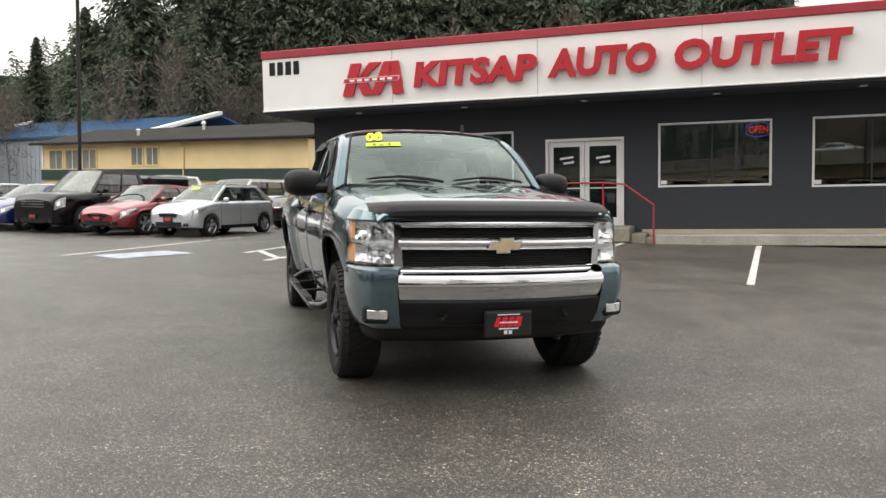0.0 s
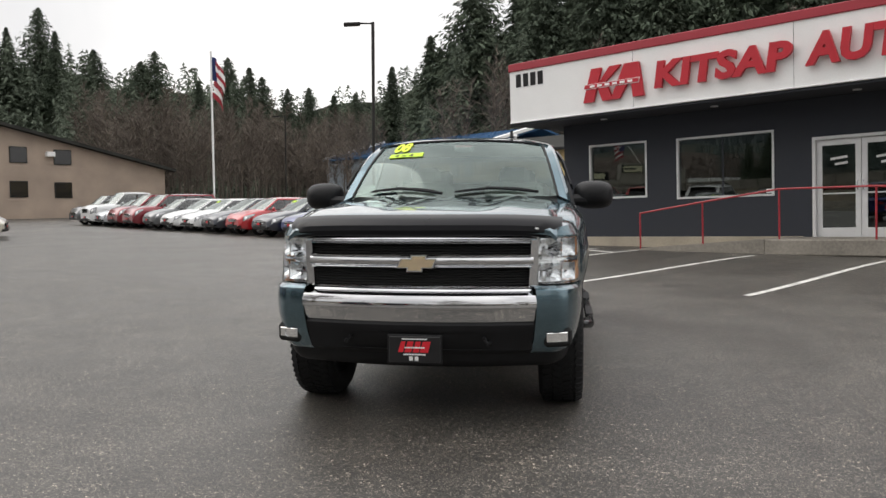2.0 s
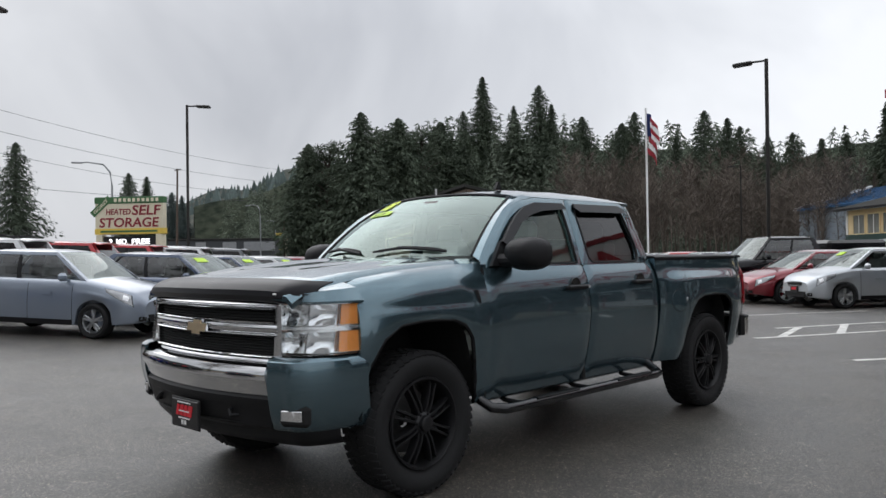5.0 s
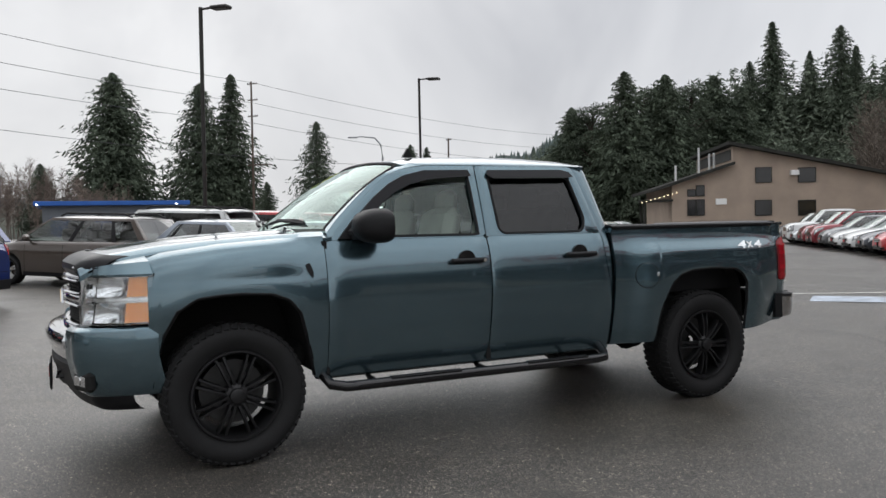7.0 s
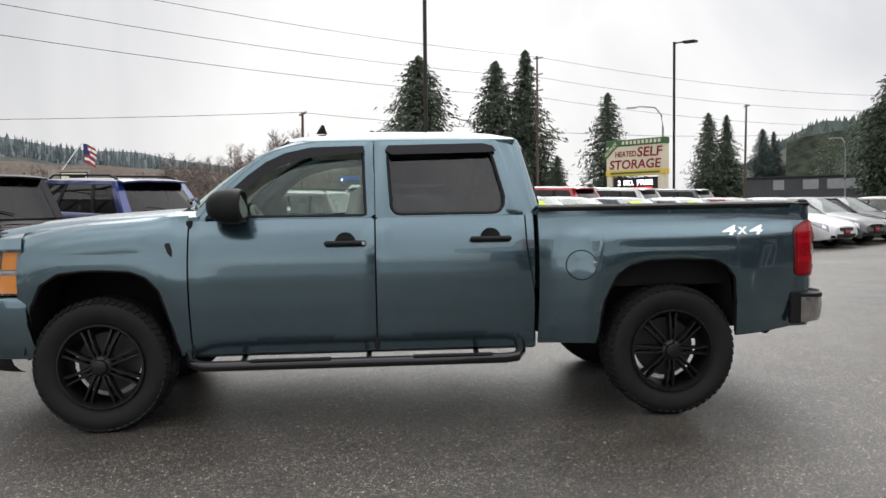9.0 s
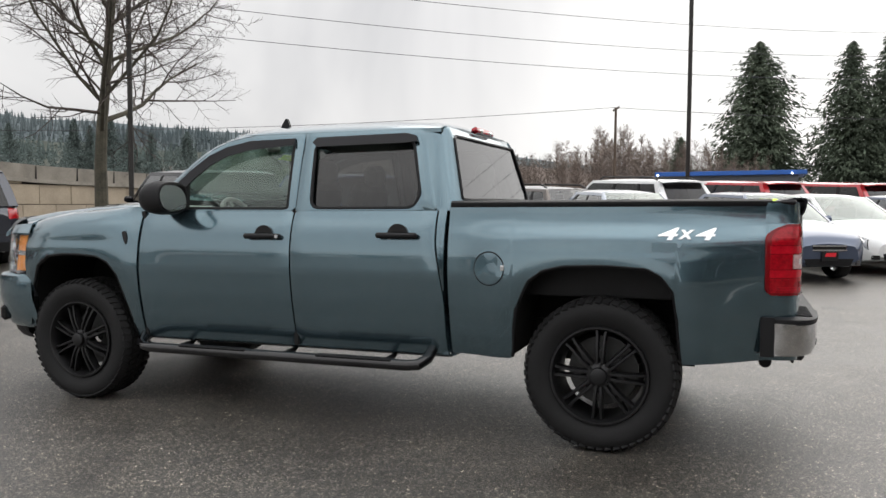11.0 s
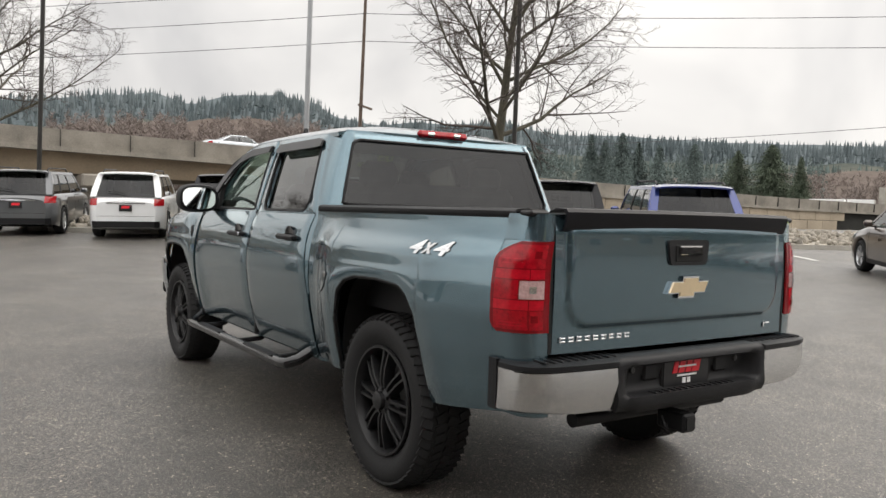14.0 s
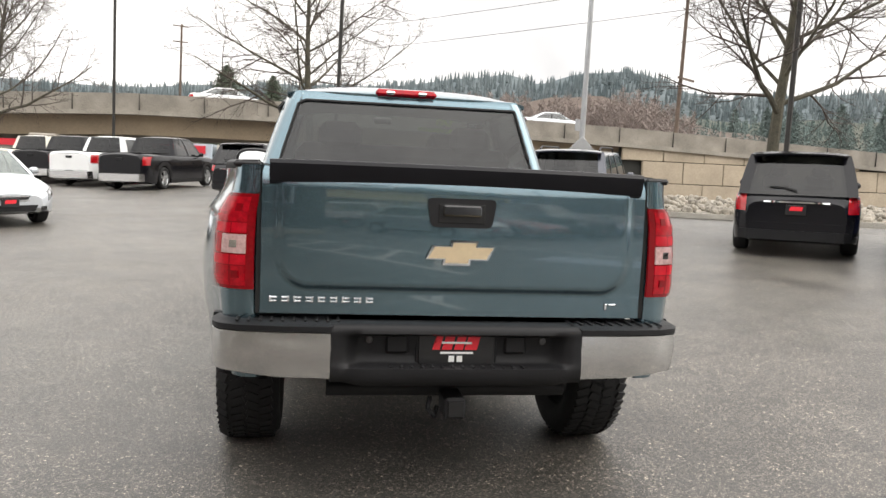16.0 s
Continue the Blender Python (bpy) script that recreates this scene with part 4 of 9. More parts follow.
us = [-1, -0.99, -0.97, -0.94] + span(-0.9, 0.9, 25) + [0.94, 0.97, 0.99, 1]
part("roof", Geo().slab([[roof_pt(u, v) for u in us] for v in span(0, 1, 30)], (0, 0, -0.025)), M_PAINT, truck)
part("headliner", Geo().grid([[tuple(Vector(roof_pt(u, v)) + Vector((0, 0, -0.045))) for u in span(-0.97, 0.97, 15)] for v in span(0.02, 0.98, 10)]), M_LINER, truck)
for s in (1, -1):
    a = [tuple(Vector(ws_pt(s, t)) + Vector((s * 0.004, 0, 0.004))) for t in span(0, 1, 12)]
    dpts = np.array(W1_OUT[:6])
    dd = np.r_[0, np.cumsum(np.hypot(*np.diff(dpts, axis=0).T))]
    b = [(float(np.interp(k, dd, dpts[:, 0])), float(np.interp(k, dd, dpts[:, 1]))) for k in np.linspace(0, dd[-1], 12)]
    b = [(CX + s * (glass_x(z) + 0.004), y, z) for y, z in b]
    mid = [tuple((Vector(p) + Vector(q)) / 2 + Vector((s * 0.018, -0.012, 0.008))) for p, q in zip(a, b)]
    part("windscreen_pillar", Geo().slab([a, mid, b], (-s * 0.02, 0.02, 0)), M_PAINT, truck)
    part("wing_filler", Geo().slab([[(CX + s * fender_x(y, fender_top(y) - 0.01), y, fender_top(y) - 0.012) for y in span(-1.42, -1.2, 6)], [(CX + s * 0.80, y, 1.385) for y in span(-1.38, -1.14, 6)]], (0, 0, -0.03)), M_PAINT, truck)
    rows = []
    for z in span(1.325, 1.832, 16):
        yd = lerp((1.325, 1.56, 1.76, 1.828), (0.865, 0.80, 0.745, 0.715))(z)
        yb = lerp((1.325, 1.38, 1.79, 1.832), (1.0, 0.985, 0.885, 0.862))(z)
        xw = lerp((1.325, 1.40, 1.78, 1.832), (0.80, 0.785, 0.675, 0.66))(z)
        xg = glass_x(z)
        p0, p1, p2 = Vector((xg, yd, 0)), Vector((xg - 0.01, yb, 0)), Vector((xw, yb, 0))
        row = []
        for t in span(0, 1, 14):
            q = (1 - t) ** 2 * p0 + 2 * t * (1 - t) * p1 + t * t * p2
            row.append((CX + s * q.x, q.y, z))
        rows.append(row)
    part("rear_pillar", Geo().slab(rows, (-s * 0.02, -0.02, 0)), M_PAINT, truck)
    rows = [[(CX + s * x, y, z) for x, y in ((side_x(0.9, z) - 0.012, 0.878 + 0.05 * (1 - sstep(0.75, 1.2, z))), (side_x(0.9, z) - 0.02, 0.925), (0.80, 0.945))] for z in span(0.48, 1.335, 10)]
    part("cab_corner", Geo().slab(rows, (-s * 0.02, -0.01, 0)), M_PAINT, truck)
    for y in (-0.093, -1.255):
        part("door_gap", Geo().box((CX + s * (side_x(y, 0.9) - 0.085), y, 0.9), (0.02, 0.03, 0.85)), M_DARK, truck)
part("cab_back", Geo().box((CX, 0.935, 0.92), (1.66, 0.03, 0.93)), M_PAINT, truck)
part("bed_front_wall", Geo().box((CX, 0.985, 1.06), (1.84, 0.03, 0.60)), M_PAINT, truck)
RW = [(-0.675, 1.782), (0.675, 1.782), (0.79, 1.39), (-0.79, 1.39)]


def back_y(z):
    return lerp((1.325, 1.38, 1.79, 1.832), (1.0, 0.985, 0.885, 0.862))(z)


part("rear_header", Geo().slab([[(CX + x, back_y(z) - 0.012 * abs(x / 0.7) ** 3, z) for x in span(-0.70, 0.70, 15)] for z in span(1.778, 1.842, 5)] + [[(CX + x, 0.835, 1.842 + 0.016 * (1 - abs(x / 0.7) ** 3)) for x in span(-0.70, 0.70, 15)]], (0, -0.02, -0.01)), M_PAINT, truck)
rwin = part("rear_window", Geo().grid([[(CX + (0.79 - 0.115 * (z - 1.39) / 0.392) * u, back_y(z) - 0.004, z) for u in span(-1, 1, 9)] for z in span(1.37, 1.785, 8)]), M_TINT, truck)
seal = [(CX + x, back_y(z) + 0.002, z) for x, z in loop_at(RW, 60)]
part("rear_window_seal", Geo().tube(seal + seal[:1], 0.010, 6, False), M_BLACK, truck)
hm = thing("high_brake_light", "", "")
hm.parent = truck
part("lens", Geo().box((CX + 0.02, 0.868, 1.856), (0.385, 0.05, 0.046), 0.018, Matrix.Rotation(-0.35, 4, "X")), M_RED, hm, "red high brake light")
for x in (-0.10, 0.10):
    part("cargo_lamp", Geo().box((CX + 0.02 + x, 0.884, 1.856), (0.055, 0.03, 0.026), 0.008, Matrix.Rotation(-0.35, 4, "X")), M_REFLECT, hm)
part("antenna", Geo().prism([(-0.035, 0), (0.04, 0), (0.018, 0.060), (0.004, 0.062)], lambda y, z, d: (CX + 0.40 + d, -0.46 + y, 1.905 + z), -0.012, 0.012), M_BLACK, truck, "black roof antenna fin")

# tailgate
tg = thing("tailgate", "", "")
tg.parent = truck


def gate_y(x, z):
    ex, ez = max(0.0, abs(x) - 0.58) / 0.115, max(0.0, 1.02 - z) / 0.115
    inner = 1 - sstep(0.86, 1.14, math.hypot(ex, ez))
    return 2.826 + 0.015 * inner - 0.020 * sstep(1.30, 1.38, z) + 0.010 * (1 - (x / 0.76) ** 2) + 0.006 * math.sin(math.pi * min(1, max(0, (z - 0.9) / 0.45)))


part("panel", Geo().slab([[(CX + x, gate_y(x, z), z) for x in [-0.762, -0.755, -0.745] + span(-0.735, -0.52, 22) + span(-0.48, 0.48, 13) + span(0.52, 0.735, 22) + [0.745, 0.755, 0.762]] for z in [0.800, 0.81, 0.84] + span(0.87, 1.05, 19) + span(1.07, 1.36, 12)], (0, -0.045, 0)), M_PAINT, tg)
part("spoiler", Geo().slab([[(CX + x, y, z + 0.004 * (1 - (x / 0.75) ** 2)) for x in span(-0.735, 0.735, 15)] for y, z in ((2.76, 1.376), (2.80, 1.388), (2.856, 1.386), (2.866, 1.372), (2.860, 1.335), (2.846, 1.302))], (0, -0.012, -0.008)), M_SMOKE, tg, "black tailgate spoiler")
for s in (1, -1):
    part("rail_end_cap", Geo().box((CX + s * 0.822, 2.765, 1.364), (0.10, 0.08, 0.026), 0.010), M_BLACK, tg)
    part("gate_gap", Geo().box((CX + s * 0.772, 2.80, 1.08), (0.014, 0.05, 0.56)), M_DARK, tg)
hnd = part("gate_handle", Geo().prism(rounded([(-0.138, 1.265), (0.138, 1.265), (0.120, 1.152), (-0.120, 1.152)], 0.025, 5), lambda x, z, d: (CX + x, gate_y(0, z) + d, z), -0.01, 0.012), M_BLACK, tg, "black tailgate handle")
part("handle_recess", Geo().box((CX, gate_y(0, 1.2) + 0.013, 1.206), (0.185, 0.006, 0.075), 0.01), M_DARK, hnd)
part("handle_grip", Geo().box((CX, gate_y(0, 1.2) + 0.020, 1.218), (0.155, 0.014, 0.042), 0.01), M_GLOSSBLACK, hnd)
emblem(CX, gate_y(0, 1.05) + 0.001, 1.054, 0.235, 0.085, 1, tg)
for k in range(9):
    bar = Geo()
    for zz in (0.848, 0.862):
        bar.box((CX + 0.725 - 0.046 * k - 0.012, gate_y(0.6, 0.85) + 0.004, zz), (0.030, 0.006, 0.007), 0.002)
    bar.box((CX + 0.725 - 0.046 * k - 0.001 - 0.022 * (k % 2), gate_y(0.6, 0.85) + 0.004, 0.855), (0.007, 0.006, 0.026), 0.002)
    part("letter_bar", bar, M_SILVERTXT, tg, "", 0)
part("trim_bar", Geo().box((CX - 0.618, gate_y(0.6, 0.85) + 0.004, 0.846), (0.010, 0.006, 0.026), 0.002), M_SILVERTXT, tg, "", 0)
part("trim_bar", Geo().box((CX - 0.645, gate_y(0.6, 0.85) + 0.004, 0.855), (0.030, 0.006, 0.007), 0.002), M_SILVERTXT, tg, "", 0)

# rear bumper
rb = thing("rear_bumper", "", "")
rb.parent = truck
for s in (1, -1):
    plan = [(0.941, 2.705), (0.945, 2.75), (0.938, 2.81), (0.906, 2.866), (0.83, 2.902), (0.69, 2.922), (0.490, 2.932)]
    part("end_cap", Geo().slab([[(CX + s * x, y, z) for x, y in ((0.934, 2.640), (0.943, 2.660), (0.946, 2.706))] for z in (0.575, 0.60, 0.70, 0.765, 0.778)], (-s * 0.03, 0, 0)), M_BLACK, rb, "black bumper end cap")
    part("chrome_end", Geo().slab([[(CX + s * x, y + dy, z + (0.0 if z > 0.6 else 0.025 * sstep(0.6, 0.95, x))) for x, y in plan] for z, dy in ((0.748, -0.012), (0.742, 0.0), (0.68, 0.004), (0.60, -0.006), (0.565, -0.02), (0.558, -0.04))], (-s * 0.01, -0.03, 0)), M_SATIN, rb, "chrome bumper end")
    part("step_pad", Geo().slab([[(CX + s * x, y + 0.006, z) for x, y in plan] for z in (0.748, 0.768)] + [[(CX + s * (x - 0.02), y - 0.02, 0.778) for x, y in plan], [(CX + s * max(0.40, x - 0.12), 2.74, 0.780) for x, y in plan]], (-s * 0.01, -0.02, -0.01)), M_BLACK, rb)
    for k in range(10):
        part("tread_rib", Geo().box((CX + s * (0.84 - 0.042 * k), 2.84, 0.782), (0.012, 0.10, 0.008), 0.003), M_BLACK, rb)
    part("plate_lamp", Geo().lathe([(0, 0.016), (0.006, 0.013), (0.008, 0.002)], (CX + s * 0.345, 2.874, 0.71), "Y", 12), M_STEEL, rb)
    part("pocket", Geo().box((CX + s * 0.235, 2.872, 0.695), (0.09, 0.02, 0.075), 0.01), M_BLACK, rb)


def scoop(x):
    return sstep(0.455, 0.37, abs(x))


part("centre_scoop", Geo().slab([[(CX + x, y - d * scoop(x), z - e * scoop(x)) for x in span(-0.492, 0.492, 41)] for y, z, d, e in ((2.75, 0.781, 0, 0), (2.86, 0.781, 0, 0), (2.918, 0.777, 0, 0), (2.932, 0.764, 0, 0), (2.934, 0.744, 0, 0), (2.934, 0.735, 0.02, 0.0), (2.934, 0.725, 0.058, 0.0), (2.936, 0.66, 0.072, 0), (2.938, 0.635, 0.070, 0.008), (2.940, 0.625, 0.060, 0.010), (2.942, 0.612, -0.006, 0.0), (2.940, 0.585, -0.010, 0.006), (2.925, 0.555, -0.006, 0.012), (2.88, 0.548, 0.0, 0.012))], (0, -0.02, 0)), M_BLACK, rb, "black plastic bumper centre", 60)
for k in range(14):
    part("tread_rib", Geo().box((CX - 0.26 + 0.04 * k, 2.918, 0.616), (0.012, 0.045, 0.006), 0.002), M_BLACK, rb)
plate(2.873, 0.690, 1, rb)
part("under_skirt", Geo().box((CX, 2.80, 0.56), (0.96, 0.06, 0.05), 0.01), M_DARK, rb)
hit = thing("tow_hitch", "", "")
hit.parent = truck
part("receiver", Geo().box((CX, 2.83, 0.445), (0.085, 0.16, 0.085), 0.01), M_BLACK, hit)
part("receiver_hole", Geo().box((CX, 2.912, 0.445), (0.055, 0.01, 0.055)), M_DARK, hit)
part("crossbar", Geo().cyl((CX - 0.5, 2.68, 0.47), (CX + 0.5, 2.68, 0.47), 0.035, None, 12), M_BLACK, hit)
part("chain_loop", Geo().tube([(CX + 0.09, 2.82, 0.47), (CX + 0.10, 2.85, 0.43), (CX + 0.075, 2.85, 0.40), (CX + 0.06, 2.82, 0.43)], 0.010, 6), M_BLACK, hit)

# bed floor, underside, axles
part("bed_floor", Geo().box((CX, 1.86, 0.86), (1.66, 1.80, 0.04)), M_BLACK, truck)
for x in (-0.42, 0.42):
    part("frame_rail", Geo().box((CX + x, 0.1, 0.57), (0.09, 4.9, 0.16), 0.01), M_DARK, truck)
part("engine_guard", Geo().box((CX, -2.2, 0.60), (0.9, 0.5, 0.25), 0.04), M_DARK, truck)
part("floor_pan", Geo().box((CX, -0.3, 0.60), (1.5, 2.2, 0.14), 0.03), M_DARK, truck)
part("spare_wheel", Geo().lathe([(-0.09, 0.12), (-0.10, 0.30), (-0.06, 0.36), (0.06, 0.36), (0.10, 0.30), (0.09, 0.12)], (CX, 2.30, 0.66), "Z", 28), M_TYRE, truck)
part("engine_block", Geo().box((CX, -1.85, 0.80), (0.80, 1.5, 0.55), 0.06), M_DARK, truck)
part("axle", Geo().cyl((CX - 0.75, 1.825, 0.42), (CX + 0.75, 1.825, 0.42), 0.05, None, 12).lathe([(-0.16, 0.02), (-0.12, 0.12), (0, 0.16), (0.12, 0.12), (0.16, 0.02)], (CX, 1.825, 0.42), "X", 16), M_DARK, truck)
part("axle", Geo().cyl((CX - 0.75, -1.82, 0.42), (CX + 0.75, -1.82, 0.42), 0.04, None, 12).box((CX, -1.82, 0.43), (0.5, 0.3, 0.2), 0.05), M_DARK, truck)
part("exhaust", Geo().tube([(CX - 0.55, 0.6, 0.50), (CX - 0.60, 1.4, 0.55), (CX - 0.62, 2.3, 0.56)], 0.035, 10), M_DARK, truck)

# cabin
part("cabin_floor", Geo().box((CX, -0.2, 0.72), (1.70, 2.2, 0.06)), M_INTERIOR, truck)
for x in (-0.86, 0.86):
    part("door_card", Geo().box((CX + x, -0.2, 1.0), (0.03, 2.1, 0.60)), M_INTERIOR, truck)
part("dashboard", Geo().slab([[(CX + x, y, z + 0.03 * math.exp(-((x - 0.38) / 0.2) ** 2)) for x in span(-0.80, 0.80, 17)] for y, z in ((-1.36, 1.34), (-1.15, 1.33), (-1.02, 1.30), (-0.98, 1.22), (-1.0, 0.9))], (0, -0.02, -0.03)), M_INTERIOR, truck)
sw = thing("steering_wheel", "", "")
sw.parent = truck
tilt = Matrix.Translation((CX + 0.38, -0.86, 1.24)) @ Matrix.Rotation(radians(-62), 4, "X")
part("rim", Geo().tube([(0.19 * math.cos(a), 0.19 * math.sin(a), 0) for a in span(0, 2 * math.pi, 33)], 0.016, 8, False).moved(tilt), M_INTERIOR, sw)
part("hub", Geo().cyl((0, 0, -0.04), (0, 0, 0.02), 0.065, 0.06, 16).box((0.1, 0, -0.01), (0.17, 0.03, 0.015)).box((-0.1, 0, -0.01), (0.17, 0.03, 0.015)).box((0, -0.1, -0.01), (0.03, 0.17, 0.015)).moved(tilt), M_INTERIOR, sw)


def seat(x, y, w, parent):
    st = thing("seat", "", "")
    st.parent = parent
    part("cushion", Geo().box((x, y - 0.22, 0.98), (w, 0.52, 0.16), 0.06), M_SEAT, st)
    part("backrest", Geo().box((x, y + 0.08, 1.26), (w, 0.14, 0.56), 0.06, Matrix.Rotation(-0.22, 4, "X")), M_SEAT, st)
    for hx in ([0] if w < 0.8 else [-0.42, 0.42]):
        part("headrest", Geo().box((x + hx, y + 0.17, 1.585), (0.27, 0.10, 0.17), 0.045, Matrix.Rotation(-0.15, 4, "X")), M_SEAT, st)


seat(CX + 0.40, -0.32, 0.52, truck)
seat(CX - 0.40, -0.32, 0.52, truck)
seat(CX, 0.58, 1.40, truck)


def truck_wheel():
    w = thing("wheel", "", "")
    w.parent = truck
    R = 0.425
    prof = [(0.00, 0.262), (0.025, 0.268), (0.050, 0.31), (0.060, 0.35), (0.053, 0.385), (0.034, 0.408), (0.012, 0.418), (-0.185, 0.418), (-0.205, 0.408), (-0.226, 0.385), (-0.232, 0.35), (-0.222, 0.31), (-0.20, 0.268), (-0.18, 0.262)]
    tyre = part("tyre", Geo().lathe(prof, (0, 0, 0), "X", 64), M_TYRE, w)
    tr = Geo()
    for k in range(54):
        a = 2 * math.pi * k / 54
        for j, (x, dx, da) in enumerate(((0.026, 0.052, 0.0), (-0.044, 0.056, 0.5), (-0.108, 0.056, 0.0), (-0.172, 0.056, 0.5))):
            m = Matrix.Rotation(a + da * 2 * math.pi / 54, 4, "X") @ Matrix.Translation((x, 0, 0.4185 - (0.009 if j == 0 else 0)))
            tr.box((0, 0, 0), (dx, 0.034, 0.013), 0.0, m @ Matrix.Rotation(0.35 if j % 2 else -0.35, 4, "Z") @ (Matrix.Rotation(0.45, 4, "Y") if j == 0 else Matrix()))
    part("tread", tr, M_TYRE, tyre, "", 0)
    rim = part("rim", Geo().lathe([(0.035, 0.272), (0.046, 0.268), (0.046, 0.258), (0.020, 0.246), (-0.02, 0.238), (-0.15, 0.225), (-0.18, 0.262)], (0, 0, 0), "X", 56), M_RIM, w, "matt black eight-spoke rim")
    for k in range(8):
        a = 2 * math.pi * (k + 0.5) / 8
        ry, rz, ty, tz = math.sin(a), math.cos(a), math.cos(a), -math.sin(a)
        for d in (-1, 1):
            rows = []
            for r, x, wd, off in ((0.050, 0.020, 0.011, 0.013), (0.10, 0.030, 0.0095, 0.0155), (0.16, 0.026, 0.009, 0.0175), (0.215, 0.016, 0.009, 0.020), (0.250, 0.010, 0.011, 0.026)):
                cy, cz = r * ry + d * off * ty, r * rz + d * off * tz
                rows.append([(x, cy - wd * ty, cz - wd * tz), (x + 0.010, cy - 0.6 * wd * ty, cz - 0.6 * wd * tz), (x + 0.010, cy + 0.6 * wd * ty, cz + 0.6 * wd * tz), (x, cy + wd * ty, cz + wd * tz), (x - 0.045, cy + wd * ty, cz + wd * tz), (x - 0.045, cy - wd * ty, cz - wd * tz)])
            part("spoke", Geo().grid(rows, True), M_RIM, rim)
        part("spoke_bridge", Geo().box((0.004, 0.118 * ry, 0.118 * rz), (0.03, 0.03, 0.05), 0.006, Matrix.Rotation(-a, 4, "X")), M_RIM, rim)
    part("hub_cap", Geo().lathe([(-0.03, 0.075), (0.025, 0.070), (0.034, 0.060), (0.040, 0.048), (0.062, 0.044), (0.066, 0.036), (0.066, 0.001)], (0, 0, 0), "X", 28), M_RIM, rim)
    for k in range(6):
        a = 2 * math.pi * (k + 0.5) / 6
        part("wheel_nut", Geo().cyl((0.02, 0.058 * math.sin(a), 0.058 * math.cos(a)), (0.045, 0.058 * math.sin(a), 0.058 * math.cos(a)), 0.009, 0.008, 6), M_RIM, rim)
    part("brake_disc", Geo().lathe([(-0.13, 0.05), (-0.13, 0.195), (-0.155, 0.195), (-0.155, 0.05)], (0, 0, 0), "X", 28), M_STEEL, w)
    return w


wheel0 = truck_wheel()
wheel0.matrix_basis = pose(CX + 0.92, -1.82, 0.424)
for x, y, t in ((0.935, 1.825, 20), (-0.92, -1.82, 180), (-0.935, 1.825, 180)):
    copy_thing(wheel0, pose(CX + x, y, 0.424, t if t == 20 else 7, 0, 180 if x < 0 else 0))


# ---------------------------------------------------------------- ground
U = Vector((0.829, -0.559, 0)).normalized()
V = Vector((0.559, 0.829, 0)).normalized()
B0 = Vector((-0.53, 14.0, 0))


def gz(x, y):
    """Height of the lot: it rises a little to the road and to the showroom."""
    k = -0.025 * x - 0.030 * y - 0.10
    z = min(0.5 * (k + math.sqrt(k * k + 0.0008)), 0.55)
    p = Vector((x, y, 0)) - B0
    s, d = p.dot(U), p.dot(V)
    z += (0.10 + 0.011 * min(max(s, 0), 20)) * sstep(-7, -0.2, d) * sstep(-3, 1.5, s) * sstep(14, 8, d)
    return z


M_CONCRETE = mat("weathered_concrete", (0.255, 0.232, 0.198), 0.85, 0, 0.35, 0.8, 18, bump=0.3)
M_KERB = mat("kerb_concrete", (0.36, 0.34, 0.30), 0.85, 0, 0.25, 1.5, 25, bump=0.3)
M_ROCK = mat("river_rock", (0.27, 0.245, 0.205), 0.8, 0, 0.45, 2.0, 14, bump=0.4)

xs = sorted(set([-2500, -900, -400, -200, -120] + span(-80, 60, 71) + [100, 200, 400, 900, 2500]))
ysr = sorted(set([-2500, -900, -400, -200, -120] + span(-80, 80, 81) + [120, 200, 400, 900, 2500]))
solid("ground", Geo().grid([[(x, y, gz(x, y)) for x in xs] for y in ysr], flip=True), M_ASPHALT, "wet dark asphalt car lot with damp patches", "ground", kind="structure", smooth=60)


def stripe(pts, w, name="parking_line", label="worn white painted parking line", wy=None):
    rows = []
    (x0, y0), (x1, y1) = pts
    d = Vector((x1 - x0, y1 - y0, 0))
    nrm = Vector((-d.y, d.x, 0)).normalized() * (w / 2)
    for k in span(0, 1, max(2, int(d.length / 0.6))):
        p = Vector((x0, y0, 0)) + d * k
        rows.append([(q.x, q.y, gz(q.x, q.y) + 0.006) for q in (p - nrm, p + nrm)])
    return solid(name, Geo().slab(rows, (0, 0, -0.004)), M_STRIPE, label, "road marking", "painted lines", "structure", 0)


def sd(s, d):
    p = B0 + U * s + V * d
    return p.x, p.y


for a, b in (((5.80, 2.45), (10.1, 7.85)), ((3.36, 4.14), (7.15, 8.80)), ((1.07, 5.75), (4.67, 9.75))):
    stripe((a, b), 0.11)
# hatched walkway beside the accessible bay, at the building's corner
h0, h1, h2, h3 = (-0.95, 7.60), (2.50, 11.80), (-1.25, 9.2), (1.65, 12.75)
stripe((h0, h1), 0.11)
stripe((h2, h3), 0.11)
for k in (0.08, 0.27, 0.46, 0.65, 0.84):
    a = (h0[0] + (h1[0] - h0[0]) * k, h0[1] + (h1[1] - h0[1]) * k)
    b = (h2[0] + (h3[0] - h2[0]) * min(1, k + 0.02), h2[1] + (h3[1] - h2[1]) * min(1, k + 0.02))
    stripe((a, b), 0.13, label="worn white painted hatch bar")
stripe(((-4.75, 9.5), (-1.2, 14.3)), 0.11)
M_ADA = mat("faded_blue_marking", (0.38, 0.43, 0.50), 0.6, 0, 0.5, 4, 40)
ada = Geo().grid([[(x, y, gz(x, y) + 0.006) for x, y in ((-3.6 + 1.0 * i - 0.55 * j, 8.55 + 0.60 * i + 0.75 * j) for i in (0, 1.35))] for j in (0, 1.1)])
solid("accessible_bay_marking", ada, M_ADA, "faded blue and white accessible bay marking", "road marking", kind="structure", smooth=0)
